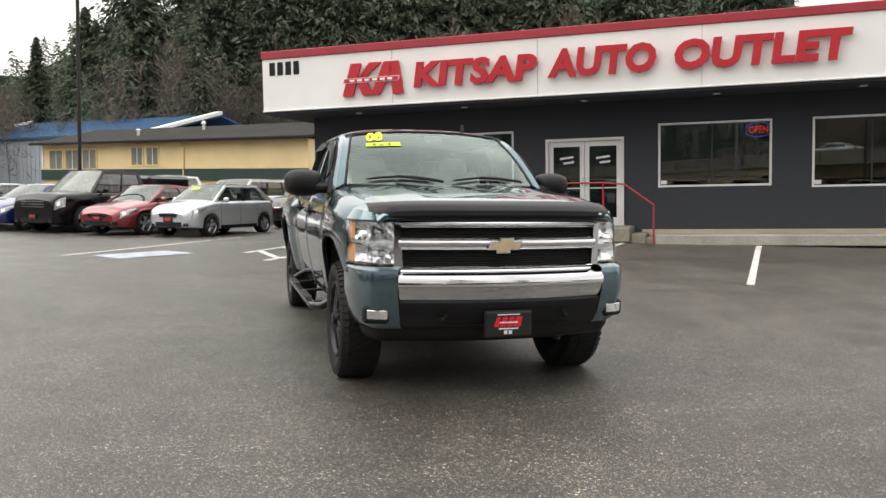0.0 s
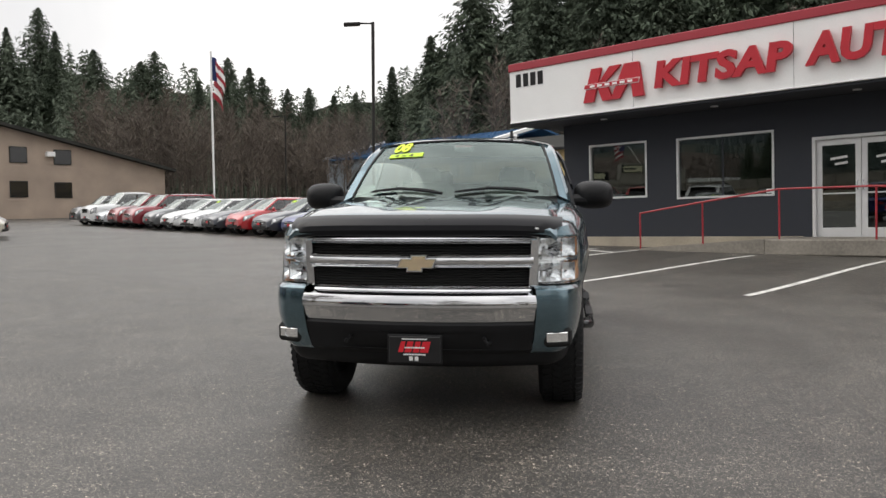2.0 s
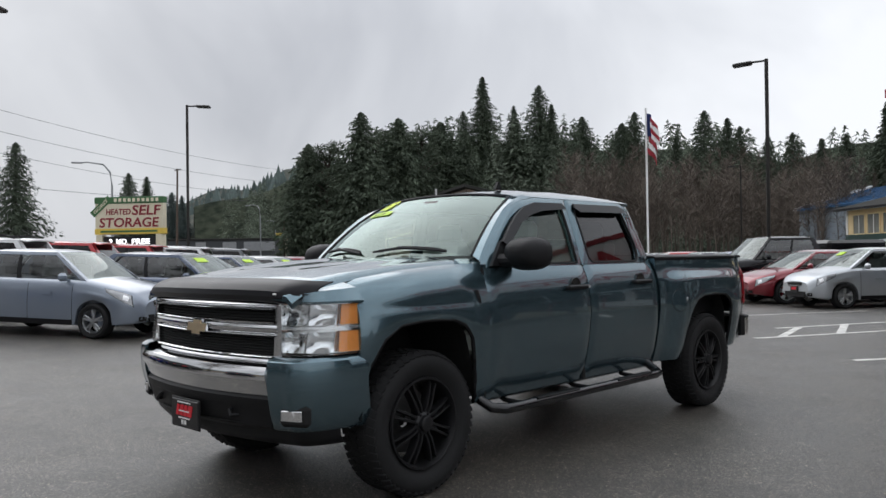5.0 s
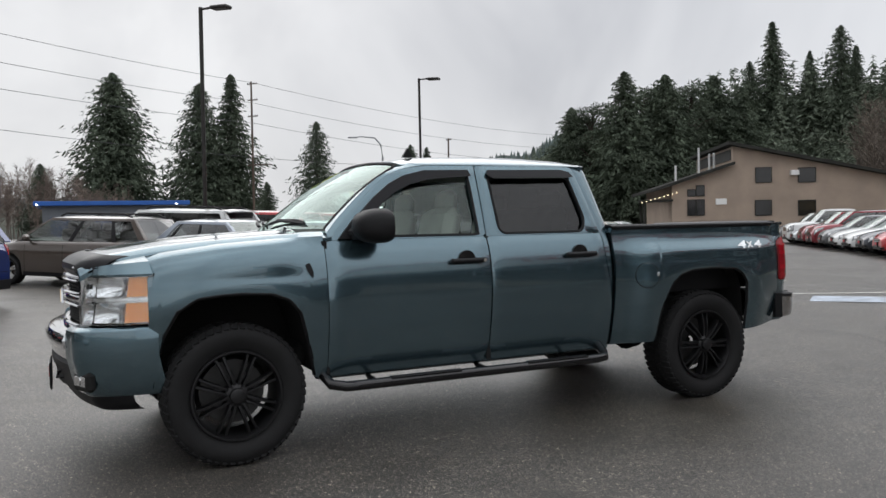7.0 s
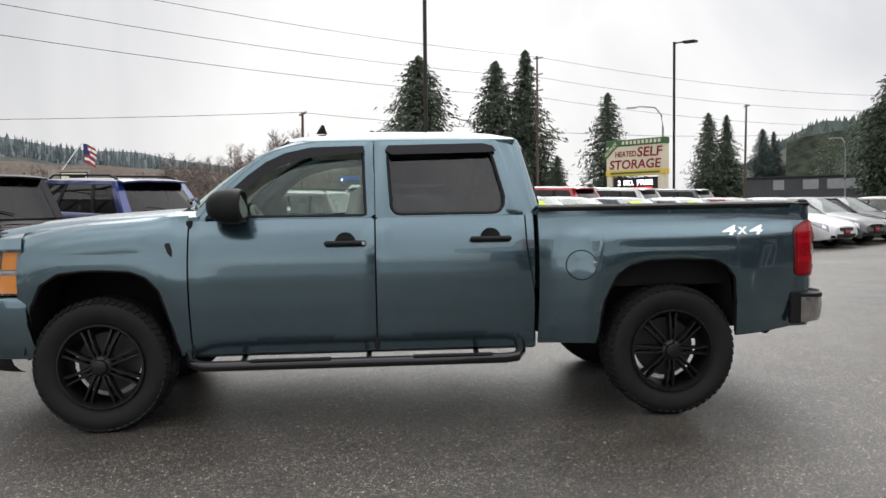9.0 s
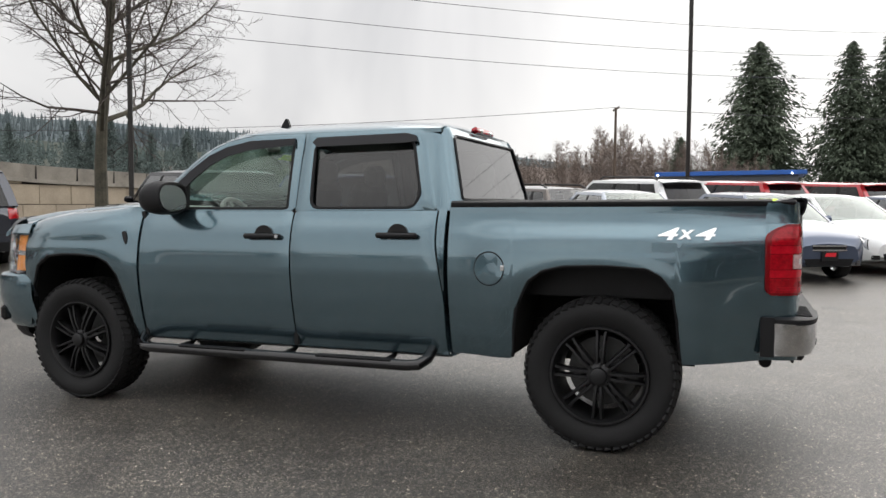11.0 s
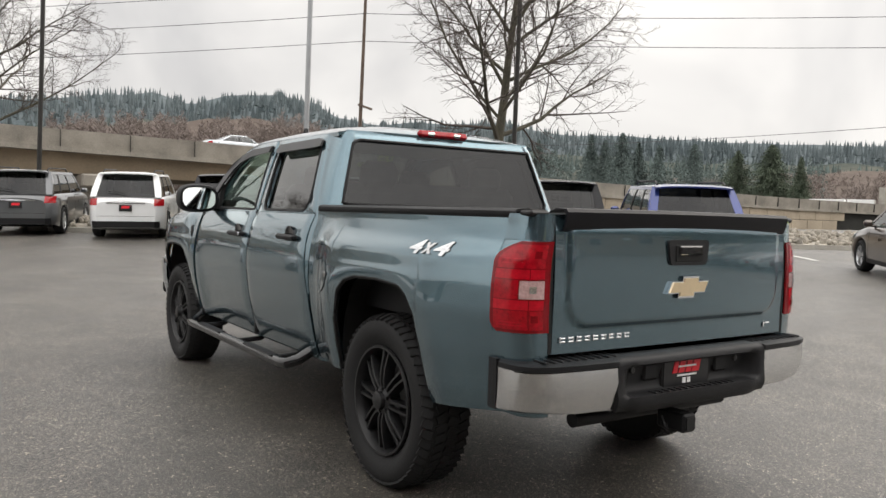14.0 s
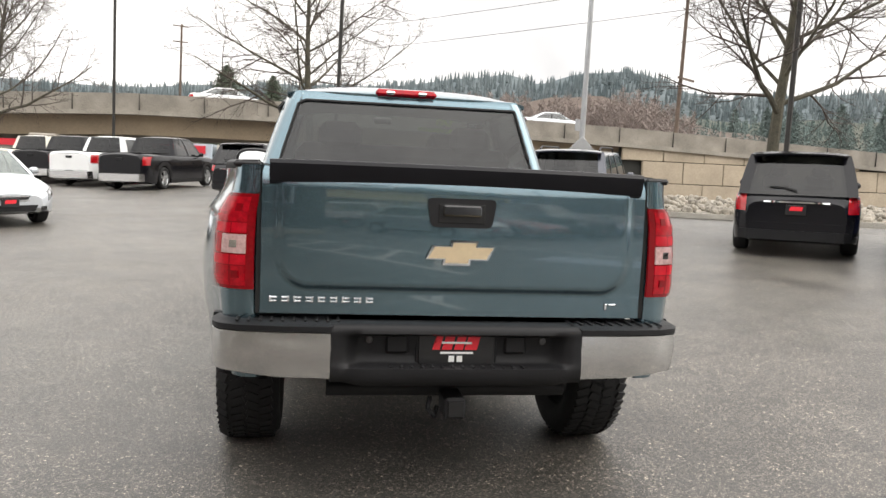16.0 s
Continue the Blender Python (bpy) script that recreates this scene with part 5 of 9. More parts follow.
for k in range(4):
    stripe(((-7.2 - 2.9 * k, -11.4 + 1.45 * k), (-6.3 - 2.9 * k, -9.9 + 1.45 * k)), 0.11)

# ---------------------------------------------------------------- showroom
M_CHARCOAL = mat("charcoal_stucco", (0.034, 0.038, 0.048), 0.82, 0, 0.12, 1.2, 90, bump=0.25)
M_FASCIA = mat("white_fascia", (0.88, 0.88, 0.87), 0.55, 0, 0.06, 0.7, 30)
M_FASCIARED = mat("red_fascia_cap", (0.36, 0.030, 0.045), 0.5, 0, 0.12, 0.8, 30)
M_SOFFIT = mat("dark_soffit", (0.030, 0.033, 0.040), 0.8, 0, 0.15, 1, 40)
M_BASE = mat("cream_plinth", (0.42, 0.37, 0.29), 0.8, 0, 0.2, 1.2, 40, bump=0.2)
M_SIGNPALE = mat("pale_sign_face", (0.80, 0.78, 0.55), 0.5, 0, 0.06, 1, 30)
M_FRAMEW = mat("white_aluminium", (0.72, 0.72, 0.72), 0.4, 0.1, 0.06, 3, 60)
M_SHOPGLASS = glass("shop_glass", (0.36, 0.39, 0.37), (0.9, 0.95, 0.92), 2.1)
M_RAILRED = mat("red_handrail", (0.36, 0.020, 0.030), 0.4, 0, 0.15, 6, 60, coat=0.3)
M_NEON = mat("neon_red", (1.0, 0.05, 0.06), 0.4, 0, 0.05, 3, 50, emit=2.2)
M_NEONBLUE = mat("neon_blue", (0.12, 0.14, 0.9), 0.4, 0, 0.05, 3, 50, emit=1.2)

TILT = math.atan(0.029)
BM = Matrix.Translation((B0.x, B0.y, 0.0)) @ Matrix.Rotation(math.atan2(U.y, U.x), 4, "Z") @ Matrix.Rotation(-TILT, 4, "Y")
shop = thing("showroom", "charcoal showroom with a white sign fascia and red cap", "building", BM)
WALL_D, LEN = 1.33, 22.0
WINDOWS = [(1.575, 3.265, 1.29, 2.725), (4.065, 6.42, 1.215, 2.70), (9.98, 12.52, 1.20, 2.735), (13.37, 15.9, 1.14, 2.735)]
DOOR = (7.245, 9.175, 0.235, 2.455)
openings = sorted([(a, b, c, e) for a, b, c, e in WINDOWS] + [DOOR])
ZB, ZT = 0.02, 3.30


def wbox(s0, s1, z0, z1, d0=WALL_D, d1=WALL_D + 0.25):
    part("front_wall", Geo().box(((s0 + s1) / 2, (d0 + d1) / 2, (z0 + z1) / 2), (s1 - s0, d1 - d0, z1 - z0)), M_CHARCOAL, shop, "charcoal stucco wall", 0)


cur = 0.78
for a, b, c, e in openings:
    wbox(cur, a, ZB, ZT)
    wbox(a, b, ZB, c)
    wbox(a, b, e, ZT)
    cur = b
wbox(cur, LEN, ZB, ZT)
part("side_wall", Geo().box((0.905, WALL_D + 7.2, 1.66), (0.25, 13.9, 3.28)), M_CHARCOAL, shop, "", 0)
part("far_wall", Geo().box((LEN, WALL_D + 7.2, 1.66), (0.25, 14.2, 3.28)), M_CHARCOAL, shop, "", 0)
part("back_wall", Geo().box((LEN / 2, WALL_D + 14.3, 1.66), (LEN - 0.5, 0.25, 3.28)), M_CHARCOAL, shop, "", 0)
part("plinth", Geo().box((3.9, WALL_D - 0.022, 0.13), (6.3, 0.04, 0.34), 0.008).box((15.9, WALL_D - 0.022, 0.0), (12.6, 0.04, 0.38), 0.008).box((0.755, WALL_D + 7.2, 0.13), (0.04, 14.0, 0.34), 0.008), M_BASE, shop, "cream painted concrete plinth", 0)
part("soffit", Geo().box((LEN / 2, 0.75, 3.34), (LEN, 1.45, 0.06)).box((0.4, WALL_D + 7.0, 3.34), (0.8, 14.3, 0.06)), M_SOFFIT, shop, "", 0)
part("roof", Geo().box((LEN / 2, 8.3, 4.2), (LEN - 0.3, 15.2, 0.12)), M_SOFFIT, shop, "", 0)
part("fascia", Geo().box((LEN / 2, 0.06, 4.06), (LEN, 0.12, 1.35)).box((0.06, 8.2, 4.06), (0.12, 15.9, 1.35)), M_FASCIA, shop, "white metal sign fascia", 0)
part("fascia_cap", Geo().box((LEN / 2, 0.045, 4.83), (LEN + 0.04, 0.17, 0.20), 0.015).box((0.045, 8.2, 4.83), (0.17, 15.9, 0.20), 0.015), M_FASCIARED, shop, "red metal fascia cap", 0)
part("fascia_trim", Geo().box((LEN / 2, 0.045, 3.385), (LEN + 0.02, 0.16, 0.035), 0.008), M_FASCIA, shop, "", 0)
for sj in (3.66, 7.32, 10.98, 14.64):
    part("panel_joint", Geo().box((sj, -0.0015, 4.06), (0.006, 0.004, 1.30)), M_SOFFIT, shop, "", 0)
for sx in (2.4, 5.3, 8.3, 11.3, 14.3):
    part("soffit_lamp", Geo().cyl((sx, 0.75, 3.29), (sx, 0.75, 3.312), 0.085, None, 18), M_FRAMEW, shop)
# letters stand off the fascia
SIGN = [("KITSAP", 4.27, 7.34, 3.745, 0.62), ("AUTO", 7.58, 10.02, 3.765, 0.66), ("OUTLET", 10.40, 13.95, 3.765, 0.66)]
for body, s0, s1, z0, h in SIGN:
    g, w = text_geo(body, 1.0, 0.09, 0.12, 0.045, 1.04)
    k = (s1 - s0) / w
    g.v = [(s0 + x * k, -0.05 - z, z0 + y * h) for x, y, z in g.v]
    part("sign_letters", g, M_SIGNRED, shop, "raised red sign letters", 0)
mark = thing("logo_mark", "", "")
mark.parent = shop
for poly in ([(2.34, 3.64), (2.62, 3.64), (2.86, 4.44), (2.58, 4.44)], [(2.72, 4.00), (2.98, 4.10), (3.40, 4.44), (3.08, 4.44)], [(2.70, 4.08), (2.94, 4.16), (3.16, 3.64), (2.88, 3.64)], [(3.10, 3.64), (3.34, 3.64), (3.70, 4.20), (3.62, 4.44), (3.48, 4.44)], [(3.62, 4.44), (3.86, 4.44), (3.98, 3.64), (3.70, 3.64), (3.64, 4.16)]):
    part("stroke", Geo().prism(poly, lambda u, v, d: (u, -d, v), 0.02, 0.10), M_SIGNRED, mark, "red slanted stroke", 0)
part("band", Geo().prism([(2.36, 3.955), (3.86, 3.955), (3.90, 4.075), (2.40, 4.075)], lambda u, v, d: (u, -d, v), 0.095, 0.112), M_FASCIA, mark, "", 0)
part("band_face", Geo().prism([(2.38, 3.967), (3.85, 3.967), (3.88, 4.063), (2.41, 4.063)], lambda u, v, d: (u, -d, v), 0.112, 0.118), M_SIGNRED, mark, "", 0)
for k in range(6):
    part("text_bar", Geo().box((2.62 + 0.205 * k, -0.121, 4.015), (0.13, 0.006, 0.055)), M_FASCIA, mark, "", 0)
for k in range(4):
    part("number_bar", Geo().box((0.29 + 0.235 * k, -0.008, 4.47), (0.165, 0.016, 0.34), 0.01), M_BLACK, shop, "black bar", 0)
# windows: frame, mullion, pane
for a, b, c, e in WINDOWS:
    win = thing("window", "", "")
    win.parent = shop
    t = 0.05
    fr = Geo()
    fr.box(((a + b) / 2, WALL_D + 0.04, c + t / 2), (b - a, 0.12, t), 0.006).box(((a + b) / 2, WALL_D + 0.04, e - t / 2), (b - a, 0.12, t), 0.006)
    fr.box((a + t / 2, WALL_D + 0.04, (c + e) / 2), (t, 0.12, e - c - 2 * t), 0.006).box((b - t / 2, WALL_D + 0.04, (c + e) / 2), (t, 0.12, e - c - 2 * t), 0.006)
    part("window_frame", fr, M_FRAMEW, win, "white window frame", 0)
    part("window_pane", Geo().box(((a + b) / 2, WALL_D + 0.06, (c + e) / 2), (b - a - 2 * t, 0.006, e - c - 2 * t)), M_SHOPGLASS, win, "", 0)
    if b - a > 2:
        part("mullion", Geo().box((a + (b - a) * 0.485, WALL_D + 0.075, (c + e) / 2), (0.035, 0.05, e - c - 2 * t)), M_CHARCOAL, win, "", 0)
        part("notice", Geo().box((a + 0.13 if a > 9 else b - 0.13, WALL_D + 0.05, c + 0.12), (0.14, 0.004, 0.09)), M_WHITE, win, "", 0)
nt = text_geo("OPEN", 0.17, 0.02, 0, 0.01)
nt[0].v = [(12.02 + x * 0.42 / nt[1], WALL_D + 0.10 - z, 2.42 + y) for x, y, z in nt[0].v]
part("open_sign", nt[0], M_NEON, shop, "red glowing open sign", 0)
part("open_sign_ring", Geo().tube([(12.23 + 0.29 * math.cos(k), WALL_D + 0.11, 2.505 + 0.17 * math.sin(k)) for k in span(0, 2 * math.pi, 29)], 0.012, 6, False), M_NEONBLUE, shop)
a, b, c, e = DOOR
dr = thing("entrance_door", "", "")
dr.parent = shop
fr = Geo().box((a + 0.035, WALL_D + 0.03, (c + e) / 2), (0.07, 0.16, e - c), 0.006).box((b - 0.035, WALL_D + 0.03, (c + e) / 2), (0.07, 0.16, e - c), 0.006).box(((a + b) / 2, WALL_D + 0.03, e - 0.035), (b - a - 0.14, 0.16, 0.07), 0.006)
part("door_frame", fr, M_FRAMEW, dr, "white door frame", 0)
for k in (0, 1):
    l, r = (a + 0.075, (a + b) / 2 - 0.006) if k == 0 else ((a + b) / 2 + 0.006, b - 0.075)
    leaf = part("door_leaf", Geo().box((l + 0.055, WALL_D + 0.05, (c + e) / 2 - 0.03), (0.11, 0.05, e - c - 0.09), 0.005).box((r - 0.055, WALL_D + 0.05, (c + e) / 2 - 0.03), (0.11, 0.05, e - c - 0.09), 0.005).box(((l + r) / 2, WALL_D + 0.05, e - 0.14), (r - l - 0.22, 0.05, 0.12), 0.005).box(((l + r) / 2, WALL_D + 0.05, c + 0.13), (r - l - 0.22, 0.05, 0.24), 0.005), M_FRAMEW, dr, "white glazed door leaf", 0)
    part("door_pane", Geo().box(((l + r) / 2, WALL_D + 0.05, (c + e) / 2 + 0.02), (r - l - 0.22, 0.006, e - c - 0.42)), M_SHOPGLASS, leaf, "", 0)
    part("push_bar", Geo().box(((l + r) / 2, WALL_D + 0.015, 1.22), (r - l - 0.2, 0.02, 0.03), 0.005), M_FRAMEW, leaf, "", 0)
    hx = r - 0.045 if k == 0 else l + 0.045
    part("pull_handle", Geo().tube([(hx, WALL_D + 0.02, 1.28), (hx, WALL_D - 0.05, 1.29), (hx, WALL_D - 0.06, 1.38), (hx, WALL_D - 0.05, 1.47), (hx, WALL_D + 0.02, 1.48)], 0.014, 8), M_CHROME, leaf)
    bars = Geo()
    for j, (w, dx) in enumerate(((0.34, 0.0), (0.26, 0.05))):
        bars.box(((l + r) / 2 + dx, WALL_D + 0.044, 1.98 - 0.12 * j), (w, 0.003, 0.05), 0.0, Matrix.Rotation(-0.12, 4, "Y"))
    part("script_bars", bars, M_FRAMEW, leaf, "", 0)
# room behind the glass
M_ROOM = mat("showroom_interior", (0.26, 0.25, 0.23), 0.8, 0, 0.15, 1, 30)
part("shop_floor", Geo().box((LEN / 2, 5.0, 0.16), (LEN - 1.2, 6.9, 0.06)), M_ROOM, shop, "", 0)
part("partition", Geo().box((LEN / 2, 6.5, 1.75), (LEN - 1.2, 0.12, 3.0)), M_ROOM, shop, "", 0)
for sx, w, h in ((2.6, 0.9, 0.75), (5.5, 1.4, 1.05), (11.0, 1.5, 0.75), (14.6, 1.3, 1.1)):
    part("counter", Geo().box((sx, 3.4, 0.19 + h / 2), (w, 0.7, h), 0.02), M_ROOM, shop)
# landing, ramp, steps and red rail, in the shop's own frame
land = tagged(part("landing", Geo().box((8.05, 0.66, 0.12), (2.75, 1.30, 0.34), 0.025), M_CONCRETE), "weathered concrete entrance landing", "landing", kind="structure")
land.matrix_world = BM
ramp = tagged(part("ramp", Geo().prism([(3.3, -0.02), (6.67, -0.05), (6.67, 0.285), (3.3, 0.03)], lambda u, v, d: (u, d, v), 0.02, 1.31), M_CONCRETE), "weathered concrete entrance ramp", "ramp", kind="structure")
ramp.matrix_world = BM
steps = tagged(part("steps", Geo().box((9.60, 0.70, 0.00), (0.34, 1.20, 0.26), 0.02).box((9.90, 0.72, -0.06), (0.30, 1.15, 0.20), 0.02), M_CONCRETE), "worn concrete entrance steps", "steps", kind="structure")
steps.matrix_world = BM
rail = thing("handrail", "red painted tubular steel handrail by the ramp", "handrail", BM)
tops = [(3.75, 0.90), (5.30, 1.12), (6.98, 1.34), (8.82, 1.325), (9.30, 1.28), (9.95, 0.80)]
part("top_rail", Geo().tube([(s, 0.06, z) for s, z in tops], 0.021, 8), M_RAILRED, rail)
for s, z0, z1 in ((3.75, -0.02, 0.90), (5.30, 0.15, 1.12), (6.98, 0.26, 1.34), (8.82, 0.26, 1.325), (9.95, -0.10, 0.80)):
    part("post", Geo().cyl((s, 0.06, z0), (s, 0.06, z1), 0.020, None, 10), M_RAILRED, rail)
kerb = tagged(part("kerb", Geo().box((16.0, 0.05, 0.0), (12.0, 0.22, 0.24), 0.02), M_KERB), "pale concrete kerb along the showroom", "kerb", kind="structure")
kerb.matrix_world = BM
walkw = tagged(part("pavement", Geo().box((16.0, 0.75, -0.01), (12.0, 1.18, 0.20), 0.01), M_KERB), "pale concrete path along the showroom", "pavement", kind="structure")
walkw.matrix_world = BM

# ---------------------------------------------------------------- timber building, yellow and blue buildings
M_TIMBER = mat("brown_plank_siding", (0.42, 0.335, 0.27), 0.85, 0, 0.18, 0.5, 20, bump=0.3)
M_ROOFDARK = mat("dark_shingle", (0.040, 0.040, 0.037), 1.0, 0, 0.3, 0.8, 14, bump=0.4, spec=0.1)
M_YELLOWSIDE = mat("yellow_siding", (0.86, 0.69, 0.39), 0.75, 0, 0.10, 0.6, 18)
M_GREENBAND = mat("dark_green_band", (0.020, 0.050, 0.042), 0.7, 0, 0.2, 0.8, 20)
M_CURTAIN = mat("curtained_pane", (0.22, 0.23, 0.21), 0.2, 0, 0.3, 2, 20, coat=0.6)
M_BLUEROOF = mat("blue_metal_roof", (0.018, 0.085, 0.195), 0.6, 0.0, 0.15, 0.6, 20)
M_GREYSIDE = mat("grey_metal_siding", (0.42, 0.48, 0.54), 0.6, 0.1, 0.1, 0.5, 14)
M_DIMROOM = mat("dim_room", (0.05, 0.05, 0.048), 0.9, 0, 0.3, 2, 30)

DW = Vector((0.52, 0.85, 0)).normalized()
WM = Matrix.Translation((-44, 48, 0)) @ Matrix.Rotation(math.atan2(DW.y, DW.x), 4, "Z")
tim = thing("timber_building", "brown plank-sided timber building with a split shed roof", "building", WM)
outline = [(-4.8, 0.0), (15.5, 0.0), (15.5, 4.2), (0.25, 7.65), (0.25, 6.05), (-4.8, 4.45)]
part("gable_wall", Geo().prism(outline, lambda u, v, d: (u, d, v), 0, 14.0), M_TIMBER, tim, "brown plank wall", 0)
lap = Geo()
for k in range(24):
    z = 0.25 + 0.30 * k
    u0 = -4.78 if z < 4.4 else max(-4.78, -4.8 + (z - 4.45) / 1.6 * 5.05) if z < 6.0 else 0.28
    u1 = 15.48 if z < 4.15 else 15.5 - (z - 4.2) / 3.45 * 15.25
    if u1 > u0:
        lap.box(((u0 + u1) / 2, -0.012, z), (u1 - u0, 0.03, 0.045))
part("lap_siding", lap, M_TIMBER, tim, "", 0)
part("roof", Geo().prism([(-0.25, 7.72), (16.2, 4.04), (16.2, 4.28), (-0.25, 7.98)], lambda u, v, d: (u, d, v), -0.8, 14.6), M_ROOFDARK, tim, "dark shingle roof", 0)
part("roof", Geo().prism([(-6.2, 4.0), (0.25, 6.05), (0.25, 6.30), (-6.2, 4.25)], lambda u, v, d: (u, d, v), -0.8, 14.6), M_ROOFDARK, tim, "dark shingle roof", 0)
part("clerestory", Geo().box((0.22, 7.0, 6.95), (0.08, 13.0, 0.9)), M_DIMROOM, tim, "", 0)
for u0, u1, z0, z1 in ((2.1, 3.33, 4.55, 5.72), (5.55, 6.87, 4.48, 5.6), (2.05, 3.3, 1.8, 2.98), (5.55, 6.85, 1.72, 2.9), (-3.48, -2.88, 1.92, 3.16), (-2.76, -2.16, 1.92, 3.16), (-2.76, -2.16, 3.55, 4.36), (-3.48, -2.88, 3.55, 4.02)):
    w = thing("window", "", "")
    w.parent = tim
    part("window_frame", Geo().box(((u0 + u1) / 2, -0.04, (z0 + z1) / 2), (u1 - u0 + 0.14, 0.08, z1 - z0 + 0.14), 0.01), M_ROOFDARK, w, "", 0)
    part("pane", Geo().box(((u0 + u1) / 2, -0.075, (z0 + z1) / 2), (u1 - u0, 0.03, z1 - z0)), M_GLOSSBLACK, w, "", 0)
part("air_conditioner", Geo().box((5.15, -0.22, 5.25), (0.65, 0.45, 0.42), 0.03), M_FASCIA, tim, "white window air conditioner")
part("notice_board", Geo().box((-0.75, -0.06, 3.0), (0.9, 0.04, 0.5)), M_FASCIA, tim, "", 0)
part("porch", Geo().box((-6.0, 1.0, 3.2), (2.6, 2.2, 0.18)).box((-7.1, 0.1, 1.6), (0.15, 0.15, 3.2)).box((-7.1, 2.0, 1.6), (0.15, 0.15, 3.2)), M_ROOFDARK, tim, "dark timber porch", 0)
M_BULB = mat("warm_bulb", (1.0, 0.82, 0.5), 0.4, 0, 0.02, 3, 50, emit=2.5)
bl = Geo()
for k in range(9):
    bl.lathe([(-0.06, 0.005), (0, 0.06), (0.06, 0.005)], (-7.3 + 0.36 * k, -0.15, 3.05 + 0.10 * k), "Z", 8)
part("string_lights", bl, M_BULB, tim, "warm string of porch bulbs")
for u, h in ((-3.9, 0.9), (-1.9, 1.6), (-1.0, 0.7), (-0.6, 0.6)):
    part("vent_pipe", Geo().cyl((u, 3.0, 3.6 + 0.4 * (u + 6)), (u, 3.0, 4.6 + 0.4 * (u + 6) + h), 0.09, None, 10), M_FRAMEW, tim)

# yellow long building
YM = Matrix.Translation((-14.06, 55.7, 0)) @ Matrix.Rotation(radians(-44), 4, "Z")
yel = thing("yellow_building", "long yellow building with grey roof and green band", "building", YM)
part("wall", Geo().box((12, 5, 2.15), (24, 10, 4.3)), M_YELLOWSIDE, yel, "yellow lap siding", 0)
for k in range(22):
    part("lap_board", Geo().prism([(0.0, 2.60 + 0.078 * k), (-0.030, 2.60 + 0.078 * k), (-0.008, 2.677 + 0.078 * k), (0.0, 2.677 + 0.078 * k)], lambda v, z, d: (d, v, z), 0.0, 24.0), M_YELLOWSIDE, yel, "", 0)
part("band", Geo().box((12, -0.05, 2.20), (24.1, 0.14, 0.74)), M_GREENBAND, yel, "dark green band", 0)
part("corner_trim", Geo().box((0.06, -0.04, 3.2), (0.16, 0.10, 2.1)), M_FASCIA, yel, "", 0)
part("roof", Geo().prism([(-0.6, 4.28), (5.0, 5.55), (10.6, 4.28), (10.6, 4.46), (5.0, 5.76), (-0.6, 4.46)], lambda v, z, d: (d, v, z), -0.6, 24.6), M_ROOFDARK, yel, "grey shingle roof", 0)
part("gutter", Geo().box((12, -0.66, 4.36), (25.2, 0.12, 0.17), 0.02), M_BLACK, yel, "dark eave gutter", 0)
part("downpipe", Geo().tube([(14.1, -0.62, 4.28), (14.1, -0.10, 3.95), (14.1, -0.10, 0.2)], 0.05, 8), M_YELLOWSIDE, yel)
for u0, u1, z0, z1 in ((0.85, 2.25, 2.62, 3.92), (2.60, 4.00, 2.62, 3.92), (4.40, 5.80, 2.62, 3.92), (9.30, 10.35, 2.86, 3.98), (10.75, 11.80, 2.86, 3.98)):
    w = thing("window", "", "")
    w.parent = yel
    uc, zc, ww, hh = (u0 + u1) / 2, (z0 + z1) / 2, u1 - u0, z1 - z0
    frm = Geo()
    for du, dz, a, b in ((0, hh / 2 + 0.03, ww + 0.14, 0.08), (0, -hh / 2 - 0.03, ww + 0.14, 0.08), (-ww / 2 - 0.03, 0, 0.08, hh), (ww / 2 + 0.03, 0, 0.08, hh)):
        frm.box((uc + du, -0.055, zc + dz), (a, 0.07, b))
    part("window_frame", frm, M_YELLOWSIDE, w, "", 0)
    part("pane", Geo().box((uc, -0.030, zc), (ww, 0.03, hh)), M_CURTAIN, w, "pale curtained window pane", 0)
    part("mullion", Geo().box((uc, -0.055, zc), (0.05, 0.03, hh)), M_FASCIA, w, "", 0)
for u, v in ((12.6, 3.2), (24.0, 2.0), (8.2, 1.5)):
    part("roof_vent", Geo().cyl((u, v, 4.6), (u, v, 5.75 if u > 9 else 5.3), 0.10, None, 10).cyl((u, v, 5.75 if u > 9 else 5.3), (u, v, 5.95 if u > 9 else 5.4), 0.2, 0.05, 10), M_FRAMEW, yel)
BLM = Matrix.Translation((-26.77, 81.95, 0)) @ Matrix.Rotation(radians(-44), 4, "Z")
blu = thing("blue_roof_building", "grey metal building with a blue metal roof", "building", BLM)
part("wall", Geo().box((13.5, 8, 2.95), (27, 16, 5.9)), M_GREYSIDE, blu, "grey metal siding", 0)
part("roof", Geo().prism([(-0.4, 5.72), (8, 7.92), (16.4, 5.72), (16.4, 5.92), (8, 8.14), (-0.4, 5.92)], lambda v, z, d: (d, v, z), -0.3, 27.3), M_BLUEROOF, blu, "blue metal roof", 0)
for k in range(33):
    part("roof_seam", Geo().prism([(-0.4, 5.92), (8, 8.14), (8, 8.19), (-0.4, 5.97)], lambda v, z, d: (d, v, z), 0.2 + 0.82 * k, 0.25 + 0.82 * k), M_BLUEROOF, blu, "", 0)
for k in range(44):
    part("wall_rib", Geo().box((0.3 + 0.61 * k, -0.02, 2.9), (0.07, 0.05, 5.6)), M_GREYSIDE, blu, "", 0)
